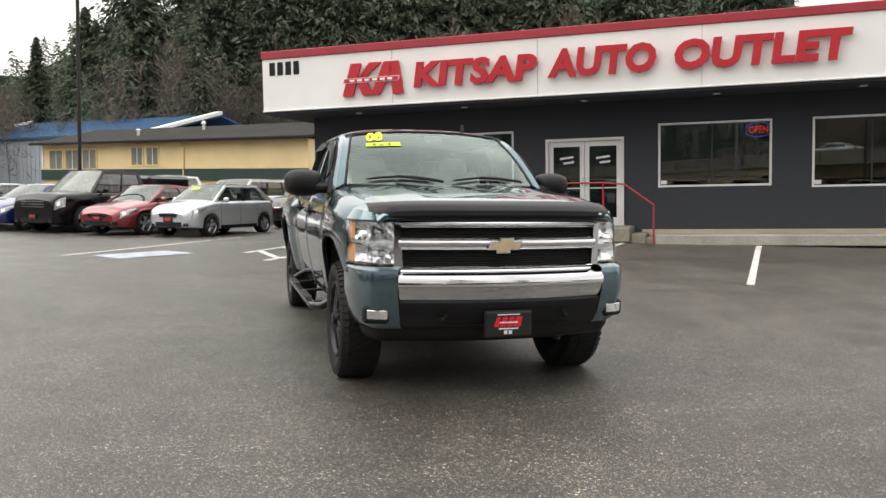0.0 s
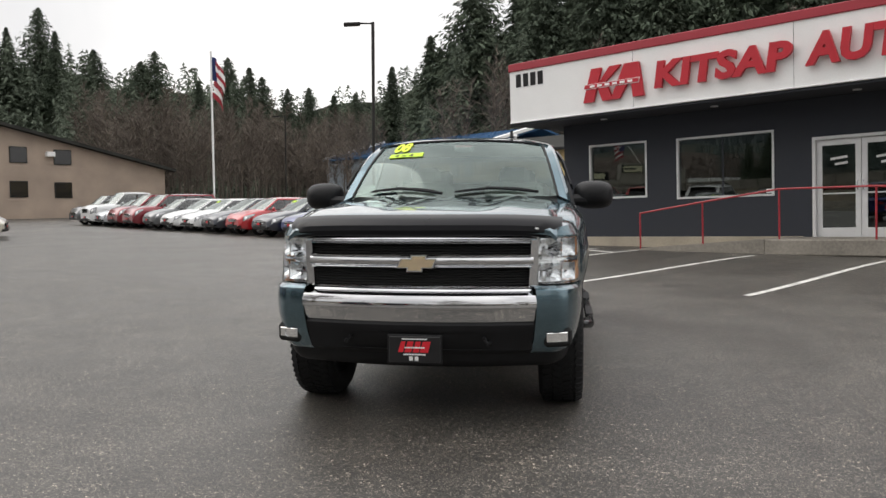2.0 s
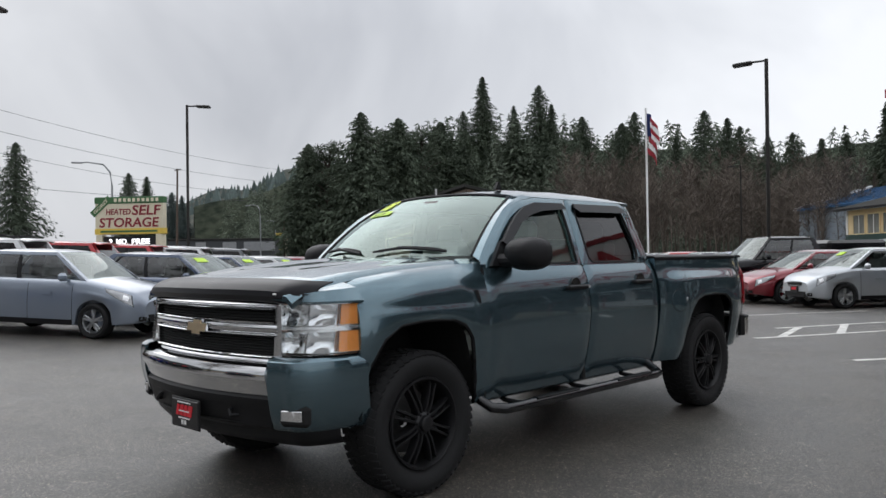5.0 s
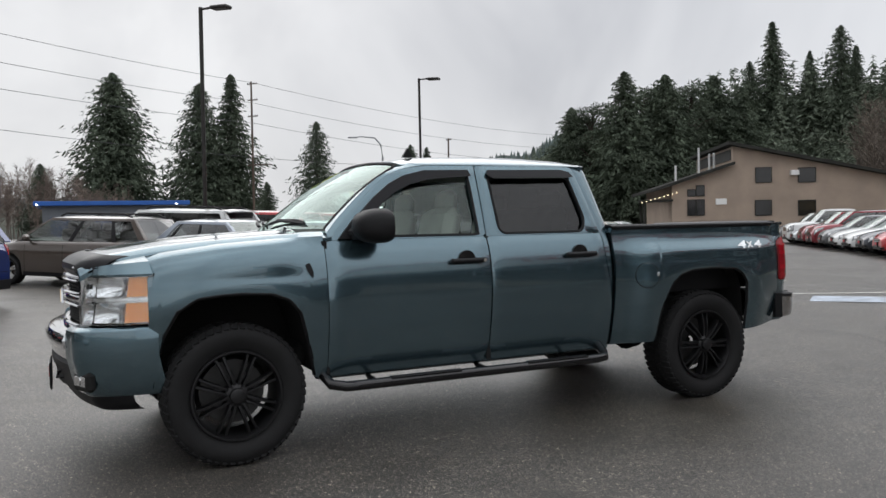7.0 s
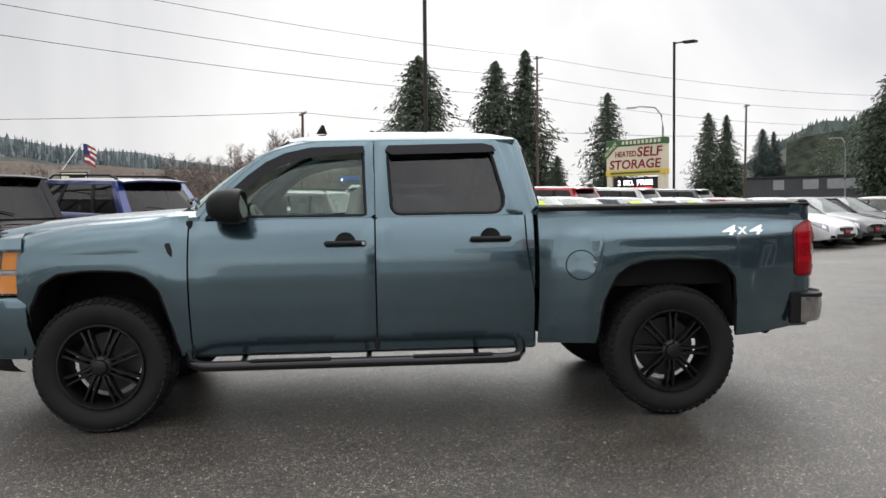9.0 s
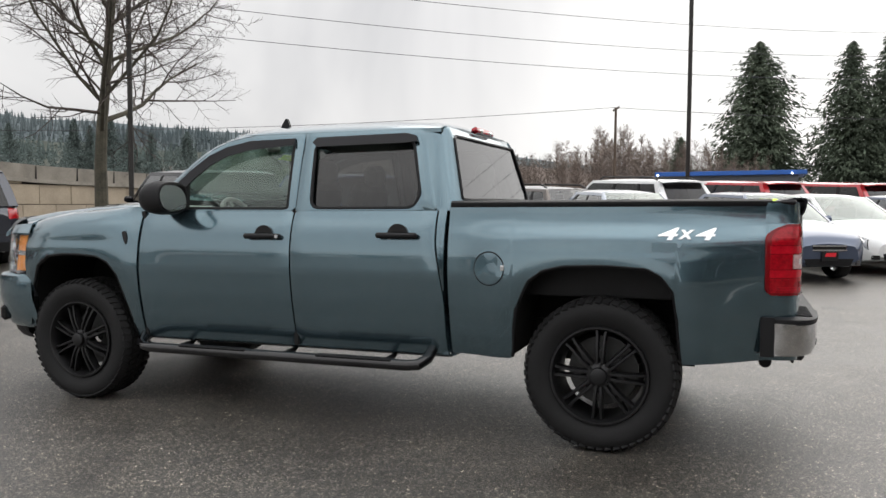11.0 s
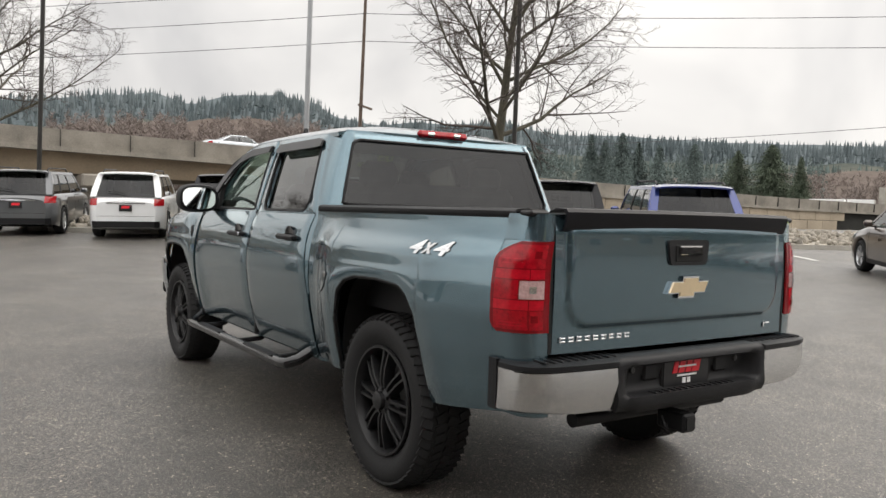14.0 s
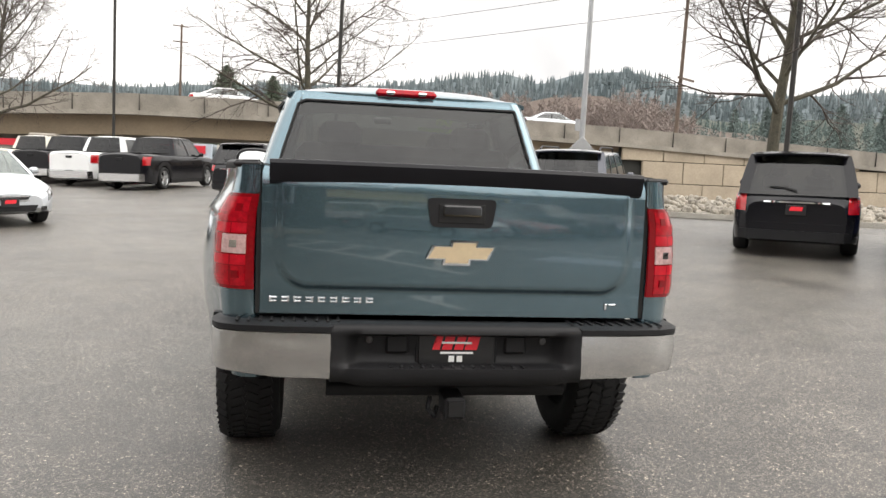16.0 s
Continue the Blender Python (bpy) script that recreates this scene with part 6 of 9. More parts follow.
for d0, d1 in ((-0.42, 0.1), (26.6, 27.45)):
    part("verge", Geo().prism([(-0.4, 5.86), (8, 8.12), (8, 8.42), (-0.4, 6.12)], lambda v, z, d: (d, v, z), d0, d1), M_FASCIA, blu, "pale metal roof edge", 0)
part("eave_lamp", Geo().box((17.0, -0.15, 5.45), (0.5, 0.3, 0.3), 0.04), M_FASCIA, blu)
# low blue-edged office far across the road
OM = Matrix.Translation((-78, -4.5, 0)) @ Matrix.Rotation(radians(88), 4, "Z")
off = thing("low_office", "low grey flat-roofed office with blue roof edge", "building", OM)
M_OFFICE = mat("dark_grey_office_wall", (0.15, 0.165, 0.185), 0.7, 0, 0.15, 0.6, 20)
M_BRIGHTBLUE = mat("bright_blue_paint", (0.020, 0.110, 0.42), 0.5, 0, 0.12, 0.8, 30)
M_EAVELAMP = mat("eave_lamp", (1.0, 0.97, 0.9), 0.4, 0, 0.02, 3, 50, emit=3.0)
part("wall", Geo().box((6.3, 4, 2.1), (12.6, 8, 4.2)), M_OFFICE, off, "dark grey wall", 0)
part("roof_edge", Geo().box((6.3, 4, 4.42), (14.0, 9.4, 0.42), 0.03), M_BRIGHTBLUE, off, "blue roof edge", 0)
for u in (1.5, 5.4, 10.2):
    part("blue_door", Geo().box((u, -0.03, 1.6), (1.7, 0.08, 3.0)), M_BRIGHTBLUE, off, "bright blue door", 0)
for u in (-0.4, 12.0):
    part("eave_lamp", Geo().lathe([(-0.10, 0.02), (0, 0.12), (0.10, 0.02)], (u, -0.75, 4.30), "Z", 10), M_EAVELAMP, off, "small lit eave lamp")
# far dealership
FM = Matrix.Translation((-125.5, -62.0, 0)) @ Matrix.Rotation(radians(112), 4, "Z")
far = thing("far_showroom", "far pale flat-roofed showroom with sign boxes", "building", FM)
part("block", Geo().box((4.2, 5, 3.6), (8.4, 10, 7.2)), M_KERB, far, "pale grey wall block", 0)
part("tower", Geo().box((9.9, 4.6, 4.2), (6.2, 11, 8.4)), M_KERB, far, "pale grey entrance tower", 0)
part("low_wing", Geo().box((17.6, 5, 2.5), (9.4, 10, 5.0)), M_KERB, far, "", 0)
part("sign_box", Geo().box((17.4, 0.6, 5.8), (4.2, 0.9, 1.7)), M_BLACK, far, "", 0)
part("sign_face", Geo().box((17.7, 0.1, 5.8), (3.2, 0.2, 1.1)), M_SIGNPALE, far, "pale yellow sign face", 0)
part("sign_box", Geo().box((10.6, -1.1, 7.2), (4.2, 0.4, 1.6)), M_BLACK, far, "", 0)
part("sign_face", Geo().box((10.6, -1.35, 7.2), (3.8, 0.2, 1.2)), M_SIGNPALE, far, "pale yellow sign face", 0)
part("sign_bar", Geo().box((11.1, -1.48, 7.2), (2.4, 0.08, 0.36)), M_BLACK, far, "", 0)
part("canopy", Geo().box((9.9, -1.6, 4.4), (4.6, 1.4, 0.5)), M_KERB, far, "", 0)
part("window_band", Geo().box((4.2, -0.03, 3.4), (6.0, 0.08, 1.2)), M_GLOSSBLACK, far, "", 0)
part("wall_sign", Geo().box((4.6, -0.06, 5.9), (4.4, 0.12, 1.2)), M_FASCIA, far, "white wall sign", 0)
for k, w in enumerate((3.0, 3.6)):
    part("sign_bar", Geo().box((4.6, -0.14, 6.15 - 0.45 * k), (w, 0.06, 0.22)), M_BLACK, far, "", 0)
wt = thing("far_trailers", "low white trailers parked beside the far showroom", "trailer", FM)
for k in range(3):
    part("trailer_box", Geo().box((-9.5 + 4.4 * k - 2.0, 2, 4.5), (4.0, 2.4, 1.5), 0.05), M_FASCIA, wt, "", 0)
    part("trailer_skirt", Geo().box((-9.5 + 4.4 * k - 2.0, 2.2, 1.9), (3.4, 1.8, 3.8), 0.05), M_KERB, wt, "", 0)

# ---------------------------------------------------------------- overpass
M_GIRDER = mat("tan_concrete_girder", (0.30, 0.235, 0.165), 0.85, 0, 0.2, 0.4, 8, bump=0.2)
OVX = [150, 60, 20, 12, 3, -12, -20, -23, -40, -77, -160]
OVZ = [4.6, 5.0, 5.35, 5.68, 5.70, 5.42, 5.25, 5.14, 4.45, 3.9, 3.3]
ovz = lerp(OVX[::-1], OVZ[::-1])
OY = -46.0
ovp = thing("overpass", "weathered concrete road overpass with parapet and retaining wall", "overpass", kind="structure")
xs_o = span(-160, 150, 156)
part("parapet", Geo().slab([[(x, OY + 0.35 * k, ovz(x) - (0.0 if j else 1.05)) for x in xs_o] for j, k in ((0, 0), (1, 0.25))], (0, -0.35, 0)), M_CONCRETE, ovp, "weathered concrete parapet", 0)
part("deck_edge", Geo().slab([[(x, OY + 0.25, ovz(x) - a) for x in xs_o] for a in (1.02, 1.30)], (0, -12, 0)), M_CONCRETE, ovp, "", 0)
gx = [x for x in xs_o if x > -21]
part("girder", Geo().slab([[(x, OY - 0.75 + 0.1 * k, ovz(x) - a) for x in gx] for k, a in ((1, 1.28), (-2, 2.5))], (0, -10, 0)), M_GIRDER, ovp, "tan concrete girder", 0)
jn = Geo()
for k in range(80):
    x = 148 - 3.9 * k
    jn.box((x, OY - 0.05, ovz(x) - 0.53), (0.018, 0.41, 0.98))
part("parapet_joints", jn, M_ROOFDARK, ovp, "", 0)
for x in (110, 82, 54, 17, -6):
    part("pier", Geo().box((x, OY - 4, (ovz(x) - 2.5) / 2), (1.3, 7.0, ovz(x) - 2.5), 0.1).box((x, OY - 4, ovz(x) - 2.9), (1.6, 9.0, 0.8), 0.1), M_CONCRETE, ovp, "", 0)
WALLM = mat("retaining_wall_panel", (0.36, 0.30, 0.225), 0.85, 0, 0.22, 0.5, 10, bump=0.25)
part("retaining_wall", Geo().slab([[(x, OY - 0.3, z if z == 0 else ovz(x) - 1.2) for x in xs_o if x <= -20] for z in (0, 1)], (0, -11, 0)), M_ROOFDARK, ovp, "", 0)
for k in range(22):
    for r in range(3):
        x1 = -20.0 - 3.0 * k - (1.5 if r % 2 else 0)
        z0 = 0.1 + 1.5 * r
        z1 = min(z0 + 1.46, ovz(x1) - 1.25)
        if z1 > z0 + 0.2:
            part("wall_panel", Geo().box((x1 - 1.5, OY - 0.10 + 0.01 * ((k * 7 + r * 3) % 3), (z0 + z1) / 2), (2.95, 0.30, z1 - z0), 0.03), WALLM, ovp, "", 0)

# kerb and rock strip along the road side
KD = Vector((-0.86, 0.51, 0))
K0 = Vector((8.0, -24.2, 0)) + KD * 9.5
rowk = []
kg = Geo()
for t in span(0, 52, 53):
    p = K0 + KD * t
    rowk.append([(q.x, q.y, gz(q.x, q.y) + h) for q, h in ((p, 0.0), (p, 0.14), (p + Vector((-0.51, -0.86, 0)) * 0.16, 0.14), (p + Vector((-0.51, -0.86, 0)) * 0.18, 0.0))])
kg.grid(rowk)
solid("kerb", kg, M_KERB, "worn concrete kerb beside the rock strip", "kerb", kind="structure")
rng = random.Random(5)
rk = Geo()
for _ in range(3200):
    t, w = rng.uniform(0, 52), rng.uniform(0.3, 3.6)
    p = K0 + KD * t + Vector((-0.51, -0.86, 0)) * w
    r = rng.uniform(0.05, 0.13)
    m = Matrix.Translation((p.x, p.y, gz(p.x, p.y) + 0.10 + 0.10 * w + r * 0.3)) @ Euler((rng.random() * 6, rng.random() * 6, rng.random() * 6)).to_matrix().to_4x4()
    rk.box((0, 0, 0), (2 * r, 1.5 * r, 1.2 * r), r * 0.42, m)
solid("river_rocks", rk, M_ROCK, "pale rounded river rocks in a planting strip", "rocks", kind="stuff")
verge = []
for t in span(0, 52, 27):
    p = K0 + KD * t
    verge.append([(q.x, q.y, gz(q.x, q.y) + h) for q, h in ((p + Vector((-0.51, -0.86, 0)) * 0.2, 0.10), (p + Vector((-0.51, -0.86, 0)) * 2.0, 0.28), (p + Vector((-0.51, -0.86, 0)) * 3.8, 0.46), (p + Vector((-0.51, -0.86, 0)) * 5.0, 0.02))])
solid("planting_strip", Geo().grid(verge), M_ROCK, "stony raised planting strip along the road", "verge", kind="structure")


# ---------------------------------------------------------------- trees, hills, poles
def leaf_mat(name, dark, light, scale=1.5):
    """Foliage: every spray a little lighter or darker, with wider patches."""
    m = mat(name, tuple((a + b) / 2 for a, b in zip(dark, light)), 0.9, 0, 0.5, scale, 12, dirt=dark, spec=0.15)
    nt = m.node_tree
    b = next(n for n in nt.nodes if n.type == "BSDF_PRINCIPLED")
    ramp = next(n for n in nt.nodes if n.type == "VALTORGB")
    geo, mx, rng_ = nt.nodes.new("ShaderNodeNewGeometry"), nt.nodes.new("ShaderNodeMix"), nt.nodes.new("ShaderNodeMapRange")
    mx.data_type, mx.blend_type = "RGBA", "MULTIPLY"
    mx.inputs["Factor"].default_value = 1.0
    rng_.inputs[3].default_value, rng_.inputs[4].default_value = 0.72, 1.3
    nt.links.new(geo.outputs["Random Per Island"], rng_.inputs[0])
    nt.links.new(ramp.outputs["Color"], mx.inputs[6])
    nt.links.new(rng_.outputs[0], mx.inputs[7])
    nt.links.new(mx.outputs[2], b.inputs["Base Color"])
    return m


M_FIR = leaf_mat("fir_needles", (0.072, 0.090, 0.068), (0.172, 0.196, 0.146), 0.6)
M_FIRNEAR = leaf_mat("near_fir_needles", (0.044, 0.058, 0.042), (0.120, 0.144, 0.100), 0.6)
M_PINE = leaf_mat("pine_needles", (0.046, 0.060, 0.044), (0.120, 0.142, 0.100), 0.6)
# distance haze is mixed into the base colour of these needles
M_FIRFAR = leaf_mat("haze_paled_fir_needles", (0.066, 0.088, 0.084), (0.118, 0.142, 0.132), 0.05)
M_BARK = mat("fir_bark", (0.055, 0.042, 0.034), 0.95, 0, 0.4, 2, 20, bump=0.4)
M_BARKGREY = mat("mossy_grey_bark", (0.068, 0.062, 0.044), 0.95, 0, 0.5, 3, 24, bump=0.6)
M_TWIG = mat("bare_twigs", (0.060, 0.047, 0.040), 0.95, 0, 0.3, 2, 20)
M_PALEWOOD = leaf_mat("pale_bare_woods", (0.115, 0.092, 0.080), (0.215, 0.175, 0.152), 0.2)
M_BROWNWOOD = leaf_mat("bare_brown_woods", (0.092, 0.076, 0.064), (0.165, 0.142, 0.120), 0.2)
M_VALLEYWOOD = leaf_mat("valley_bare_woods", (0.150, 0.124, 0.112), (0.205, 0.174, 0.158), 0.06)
# near-black base colour makes the bare slope read as shaded dense forest
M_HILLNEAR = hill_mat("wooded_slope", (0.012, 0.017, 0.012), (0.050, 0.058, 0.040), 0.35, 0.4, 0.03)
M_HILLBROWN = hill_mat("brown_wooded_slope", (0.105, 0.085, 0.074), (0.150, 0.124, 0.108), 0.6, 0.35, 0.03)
# far and middle hill colours are paled to carry distance haze
M_HILLFARSLOPE = hill_mat("haze_paled_far_slope", (0.090, 0.110, 0.118), (0.125, 0.146, 0.152), 0.07, 0.35, 0.006)
M_HILLMIDSLOPE = hill_mat("haze_paled_mid_slope", (0.052, 0.062, 0.054), (0.100, 0.102, 0.086), 0.12, 0.35, 0.012)
M_HILLFAR = hill_mat("haze_paled_far_hill", (0.085, 0.106, 0.112), (0.150, 0.174, 0.180), 0.07, 0.35, 0.006)


def azp(az, dist, z=0.0):
    return Vector((math.sin(radians(az)) * dist, math.cos(radians(az)) * dist, z))


def tuft(g, c, d, w, r):
    """A small ragged spray of needles at c, pointing along d."""
    d = (d + Vector((r.uniform(-0.6, 0.6), r.uniform(-0.6, 0.6), r.uniform(-0.5, 0.4)))).normalized()
    e = d.cross(Vector((r.uniform(-1, 1), r.uniform(-1, 1), r.uniform(0.2, 1)))).normalized() * w * r.uniform(0.14, 0.30)
    q = d * w
    g.add([c - q * 0.6, c + e, c + q * r.uniform(0.7, 1.3), c - e], [(0, 1, 2), (0, 2, 3)])


def fir(g, tr, p, h, seed, wide=0.22, levels=26, per=10, tufts=6, shape=0, size=1.0):
    """Whorls of drooping branches round a tapered trunk, uneven on every side."""
    r = random.Random(seed)
    p = Vector(p)
    if tr is not None:
        tr.cyl(p, p + Vector((0, 0, h * 0.97)), h * 0.014, h * 0.002, 7, False)
    lean = r.uniform(-0.012, 0.012)
    full = {0: lambda t: (1 - t) ** 0.82 * min(1, 0.45 + 3.0 * t), 1: lambda t: (1 - t ** 1.7) ** 0.75 * min(1, 0.5 + 2.2 * t)}[shape]
    total = levels * per
    for l in range(total):
        t = min(max((l + r.uniform(-2, 2)) / total, 0), 0.997)
        t = t ** 1.12
        z0 = h * (0.06 + 0.94 * t)
        a = l * 2.39996 + r.uniform(-0.5, 0.5)
        d = Vector((math.cos(a), math.sin(a), 0))
        lump = 1 + 0.50 * noise.noise(Vector((d.x * 1.6 + seed, d.y * 1.6, t * 7.0))) + 0.40 * noise.noise(Vector((d.x * 4 + seed, d.y * 4, t * 23.0)))
        rr = (h * wide * full(t) + h * 0.006) * lump * r.uniform(0.55, 1.2)
        droop = r.uniform(0.0, 0.55) * (1 - 0.7 * t)
        n = max(2, int(tufts * (0.35 + 0.65 * (1 - t))))
        for j in range(n):
            u = ((j + r.random()) / n) ** 0.8
            c = p + d * rr * u + Vector((lean * z0 + r.uniform(-0.09, 0.09) * rr, r.uniform(-0.09, 0.09) * rr, z0 - droop * rr * u * u + r.uniform(-0.06, 0.06) * rr))
            tuft(g, c, d * 0.8 + Vector((0, 0, -0.25 - 0.5 * r.random())), (h * r.uniform(0.010, 0.021) + rr * 0.05) * size, r)


def pine(g, tr, h, seed, wide=0.30):
    """A round-crowned pine: bare lower trunk, lifted limbs, heavy foliage clumps."""
    r = random.Random(seed)
    tr.tube([(0, 0, 0), (0.02 * h, 0.01 * h, h * 0.4), (-0.01 * h, 0, h * 0.92)], [h * 0.018, h * 0.014, h * 0.004], 7, False)
    for k in range(66):
        t = 0.12 + 0.85 * (k + r.random()) / 66
        a = r.random() * 6.283
        env = wide * h * math.sqrt(max(0.02, 1 - ((t - 0.50) / 0.52) ** 2))
        u = r.uniform(0.35, 1.0)
        c = Vector((math.cos(a) * env * u, math.sin(a) * env * u, h * t))
        tr.tube([(0, 0, h * (t - 0.10)), tuple(c * 0.55 + Vector((0, 0, h * (t - 0.05) * 0.45))), tuple(c)], [h * 0.006, h * 0.004, h * 0.002], 4, False)
        s = h * r.uniform(0.045, 0.085)
        for _ in range(240):
            d = Vector((r.gauss(0, 1), r.gauss(0, 1), r.gauss(0.25, 0.8))).normalized()
            tuft(g, c + Vector((d.x, d.y, d.z * 0.55)) * s * r.uniform(0.35, 1.1), d, h * r.uniform(0.009, 0.017), r)


def fir_tree(seed, h, wide, levels, per, tufts, shape=0):
    t = thing("fir_tree", "tall dark green fir tree with drooping branches" if shape < 2 else "round-crowned dark green pine tree", "tree", group="fir trees" if shape < 2 else "pine trees")
    g, tr = Geo(), Geo()
    if shape < 2:
        fir(g, tr, (0, 0, 0), h, seed, wide, levels * 2, per, tufts * 4, shape, 0.78)
    else:
        pine(g, tr, h, seed, wide)
    part("trunk", tr, M_BARK, t)
    leaf = M_FIRNEAR if shape < 2 else M_PINE
    part("crown", mesh_of("crown", g, leaf, 0), leaf, t)
    return t


FIRS = [fir_tree(11, 10, 0.235, 38, 13, 8), fir_tree(12, 10, 0.285, 40, 17, 9, 1), fir_tree(13, 10, 0.185, 38, 11, 7, 1), fir_tree(14, 10, 0.26, 36, 15, 8, 1), fir_tree(15, 10, 0.20, 0, 0, 0, 2), fir_tree(16, 10, 0.225, 38, 12, 7, 1), fir_tree(17, 10, 0.175, 0, 0, 0, 2)]
used = [False] * len(FIRS)


def plant(kind, az, el, dist, base=0.0):
    """A tree whose top stands at that height above the eye."""
    h = max(4.0, (1.4 + dist * math.tan(radians(el)) - base) * 1.05)
    p = azp(az, dist, base)
    m = Matrix.Translation(p) @ Matrix.Rotation(az * 1.7, 4, "Z") @ Matrix.Diagonal((h / 10, h / 10, h / 10, 1))
    if not used[kind]:
        used[kind] = True
        FIRS[kind].matrix_world = m
        return FIRS[kind]
    t = copy_thing(FIRS[kind], Matrix())
    t.matrix_basis = m
    # distant crowns take the needle colour that has haze mixed in
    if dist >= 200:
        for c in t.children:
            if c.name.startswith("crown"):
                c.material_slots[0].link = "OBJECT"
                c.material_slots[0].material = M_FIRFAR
    return t


for kind, az, el, dist, base in (
    (1, -87.65, 10.5, 152, 0), (3, -82.0, 10.05, 150, 0), (0, -79.75, 10.7, 151, 0), (5, -73.7, 7.6, 138, 0), (3, -77.4, 3.4, 140, 0), (5, -66.7, 5.9, 140, 0), (0, -65.5, 5.7, 142, 0),
    (3, -63.5, 4.7, 210, 6), (0, -62.8, 4.5, 215, 6), (3, -92.6, 4.6, 120, 0),
    (1, -54.4, 8.3, 95, 0), (4, -52.9, 8.4, 93, 0), (3, -50.4, 10.6, 90, 0), (6, -49.2, 9.4, 94, 0), (1, -47.5, 10.2, 92, 0), (4, -45.8, 9.4, 96, 0), (1, -44.2, 9.9, 100, 2), (6, -47.2, 9.0, 104, 2), (3, -42.4, 9.0, 100, 2),
    (0, -40.9, 12.9, 185, 18), (5, -42.4, 10.6, 185, 20), (0, -38.6, 10.9, 182, 20), (5, -36.7, 12.2, 180, 18), (0, -35.8, 10.9, 175, 18), (3, -33.5, 9.9, 165, 12), (5, -29.7, 10.0, 150, 8), (1, -30.6, 9.3, 152, 8), (5, -24.8, 9.8, 140, 6), (2, -23.3, 9.2, 145, 6), (5, -22.4, 8.6, 140, 6), (5, -19.0, 7.9, 140, 4), (0, -17.2, 7.4, 140, 4), (5, -15.6, 7.6, 130, 4), (2, -20.6, 7.8, 140, 4),
    (2, -30.6, 8.4, 150, 8), (0, -26.8, 8.2, 150, 8), (0, -13.2, 7.4, 120, 2), (0, -9.95, 11.7, 102, 2), (0, -12.9, 9.5, 110, 2), (0, -9.2, 10.8, 105, 2), (0, -8.3, 11.3, 100, 2), (3, -6.5, 16.1, 98, 2), (2, -6.0, 13.6, 96, 2), (0, -3.25, 15.5, 98, 3), (2, -2.6, 15.2, 95, 3),
    (1, -1.2, 15.8, 92, 3), (0, 0.8, 16.5, 95, 3), (1, 3.0, 17.0, 92, 3), (0, 5.2, 17.5, 95, 3), (1, 7.5, 18.0, 92, 3), (0, 10.0, 18.0, 95, 3), (1, 12.5, 18.5, 92, 3), (0, 15.0, 18.5, 96, 3), (1, 18.0, 18.0, 92, 3), (3, 21.0, 18.5, 95, 3), (1, 24.0, 18.5, 90, 3), (0, 27.0, 18.0, 95, 3), (1, 30.0, 18.5, 90, 3), (0, 34.0, 18.0, 95, 3), (1, 38.0, 18.0, 95, 3),
    (3, -125.0, 4.6, 130, 0), (1, -122.8, 5.0, 128, 0), (0, -120.9, 4.2, 126, 0), (5, -133.4, 5.7, 240, 0), (0, -132.2, 5.1, 235, 0), (0, -130.8, 4.9, 230, 0), (5, -128.4, 5.0, 235, 0), (0, -135.6, 5.6, 250, 0), (2, -134.6, 5.2, 250, 0), (5, -144.0, 5.6, 260, 0), (0, -141.5, 5.4, 265, 0), (0, -139.4, 5.2, 260, 0), (2, -165.3, 5.8, 260, 0), (0, -150.6, 5.3, 280, 0), (5, -147.0, 5.5, 280, 0), (1, 173.2, 6.9, 150, 0), (0, -148.6, 5.4, 300, 0), (3, 176.5, 6.4, 160, 0)):
    plant(kind, az, el, dist, base)

rng = random.Random(21)


def ridge(name, az, el, dist, material, label, depth=0.35, steps=90, rough=0.06, foot=-2.0, low=None):
    """A hillside whose crest follows the skyline."""
    f = lerp(az, el)
    rows = []
    for k in range(9):
        row = []
        for a in span(az[0], az[-1], steps):
            t = k / 8
            h = (1.4 + dist * math.tan(radians(f(a)))) * (0.25 + 0.75 * t if t < 1 else 1)
            if k == 0:
                h = foot
            n = noise.noise(Vector((a * 0.35, k * 0.8, dist * 0.01))) * rough * h
            row.append(tuple(azp(a, dist * (1 - depth * (1 - t)), h + n)))
        rows.append(row)
    back = [tuple(azp(a, dist * 1.25, foot)) for a in span(az[0], az[-1], steps)]
    return solid(name, Geo().grid(rows + [back]), material, label, "hill", kind="structure", smooth=80)


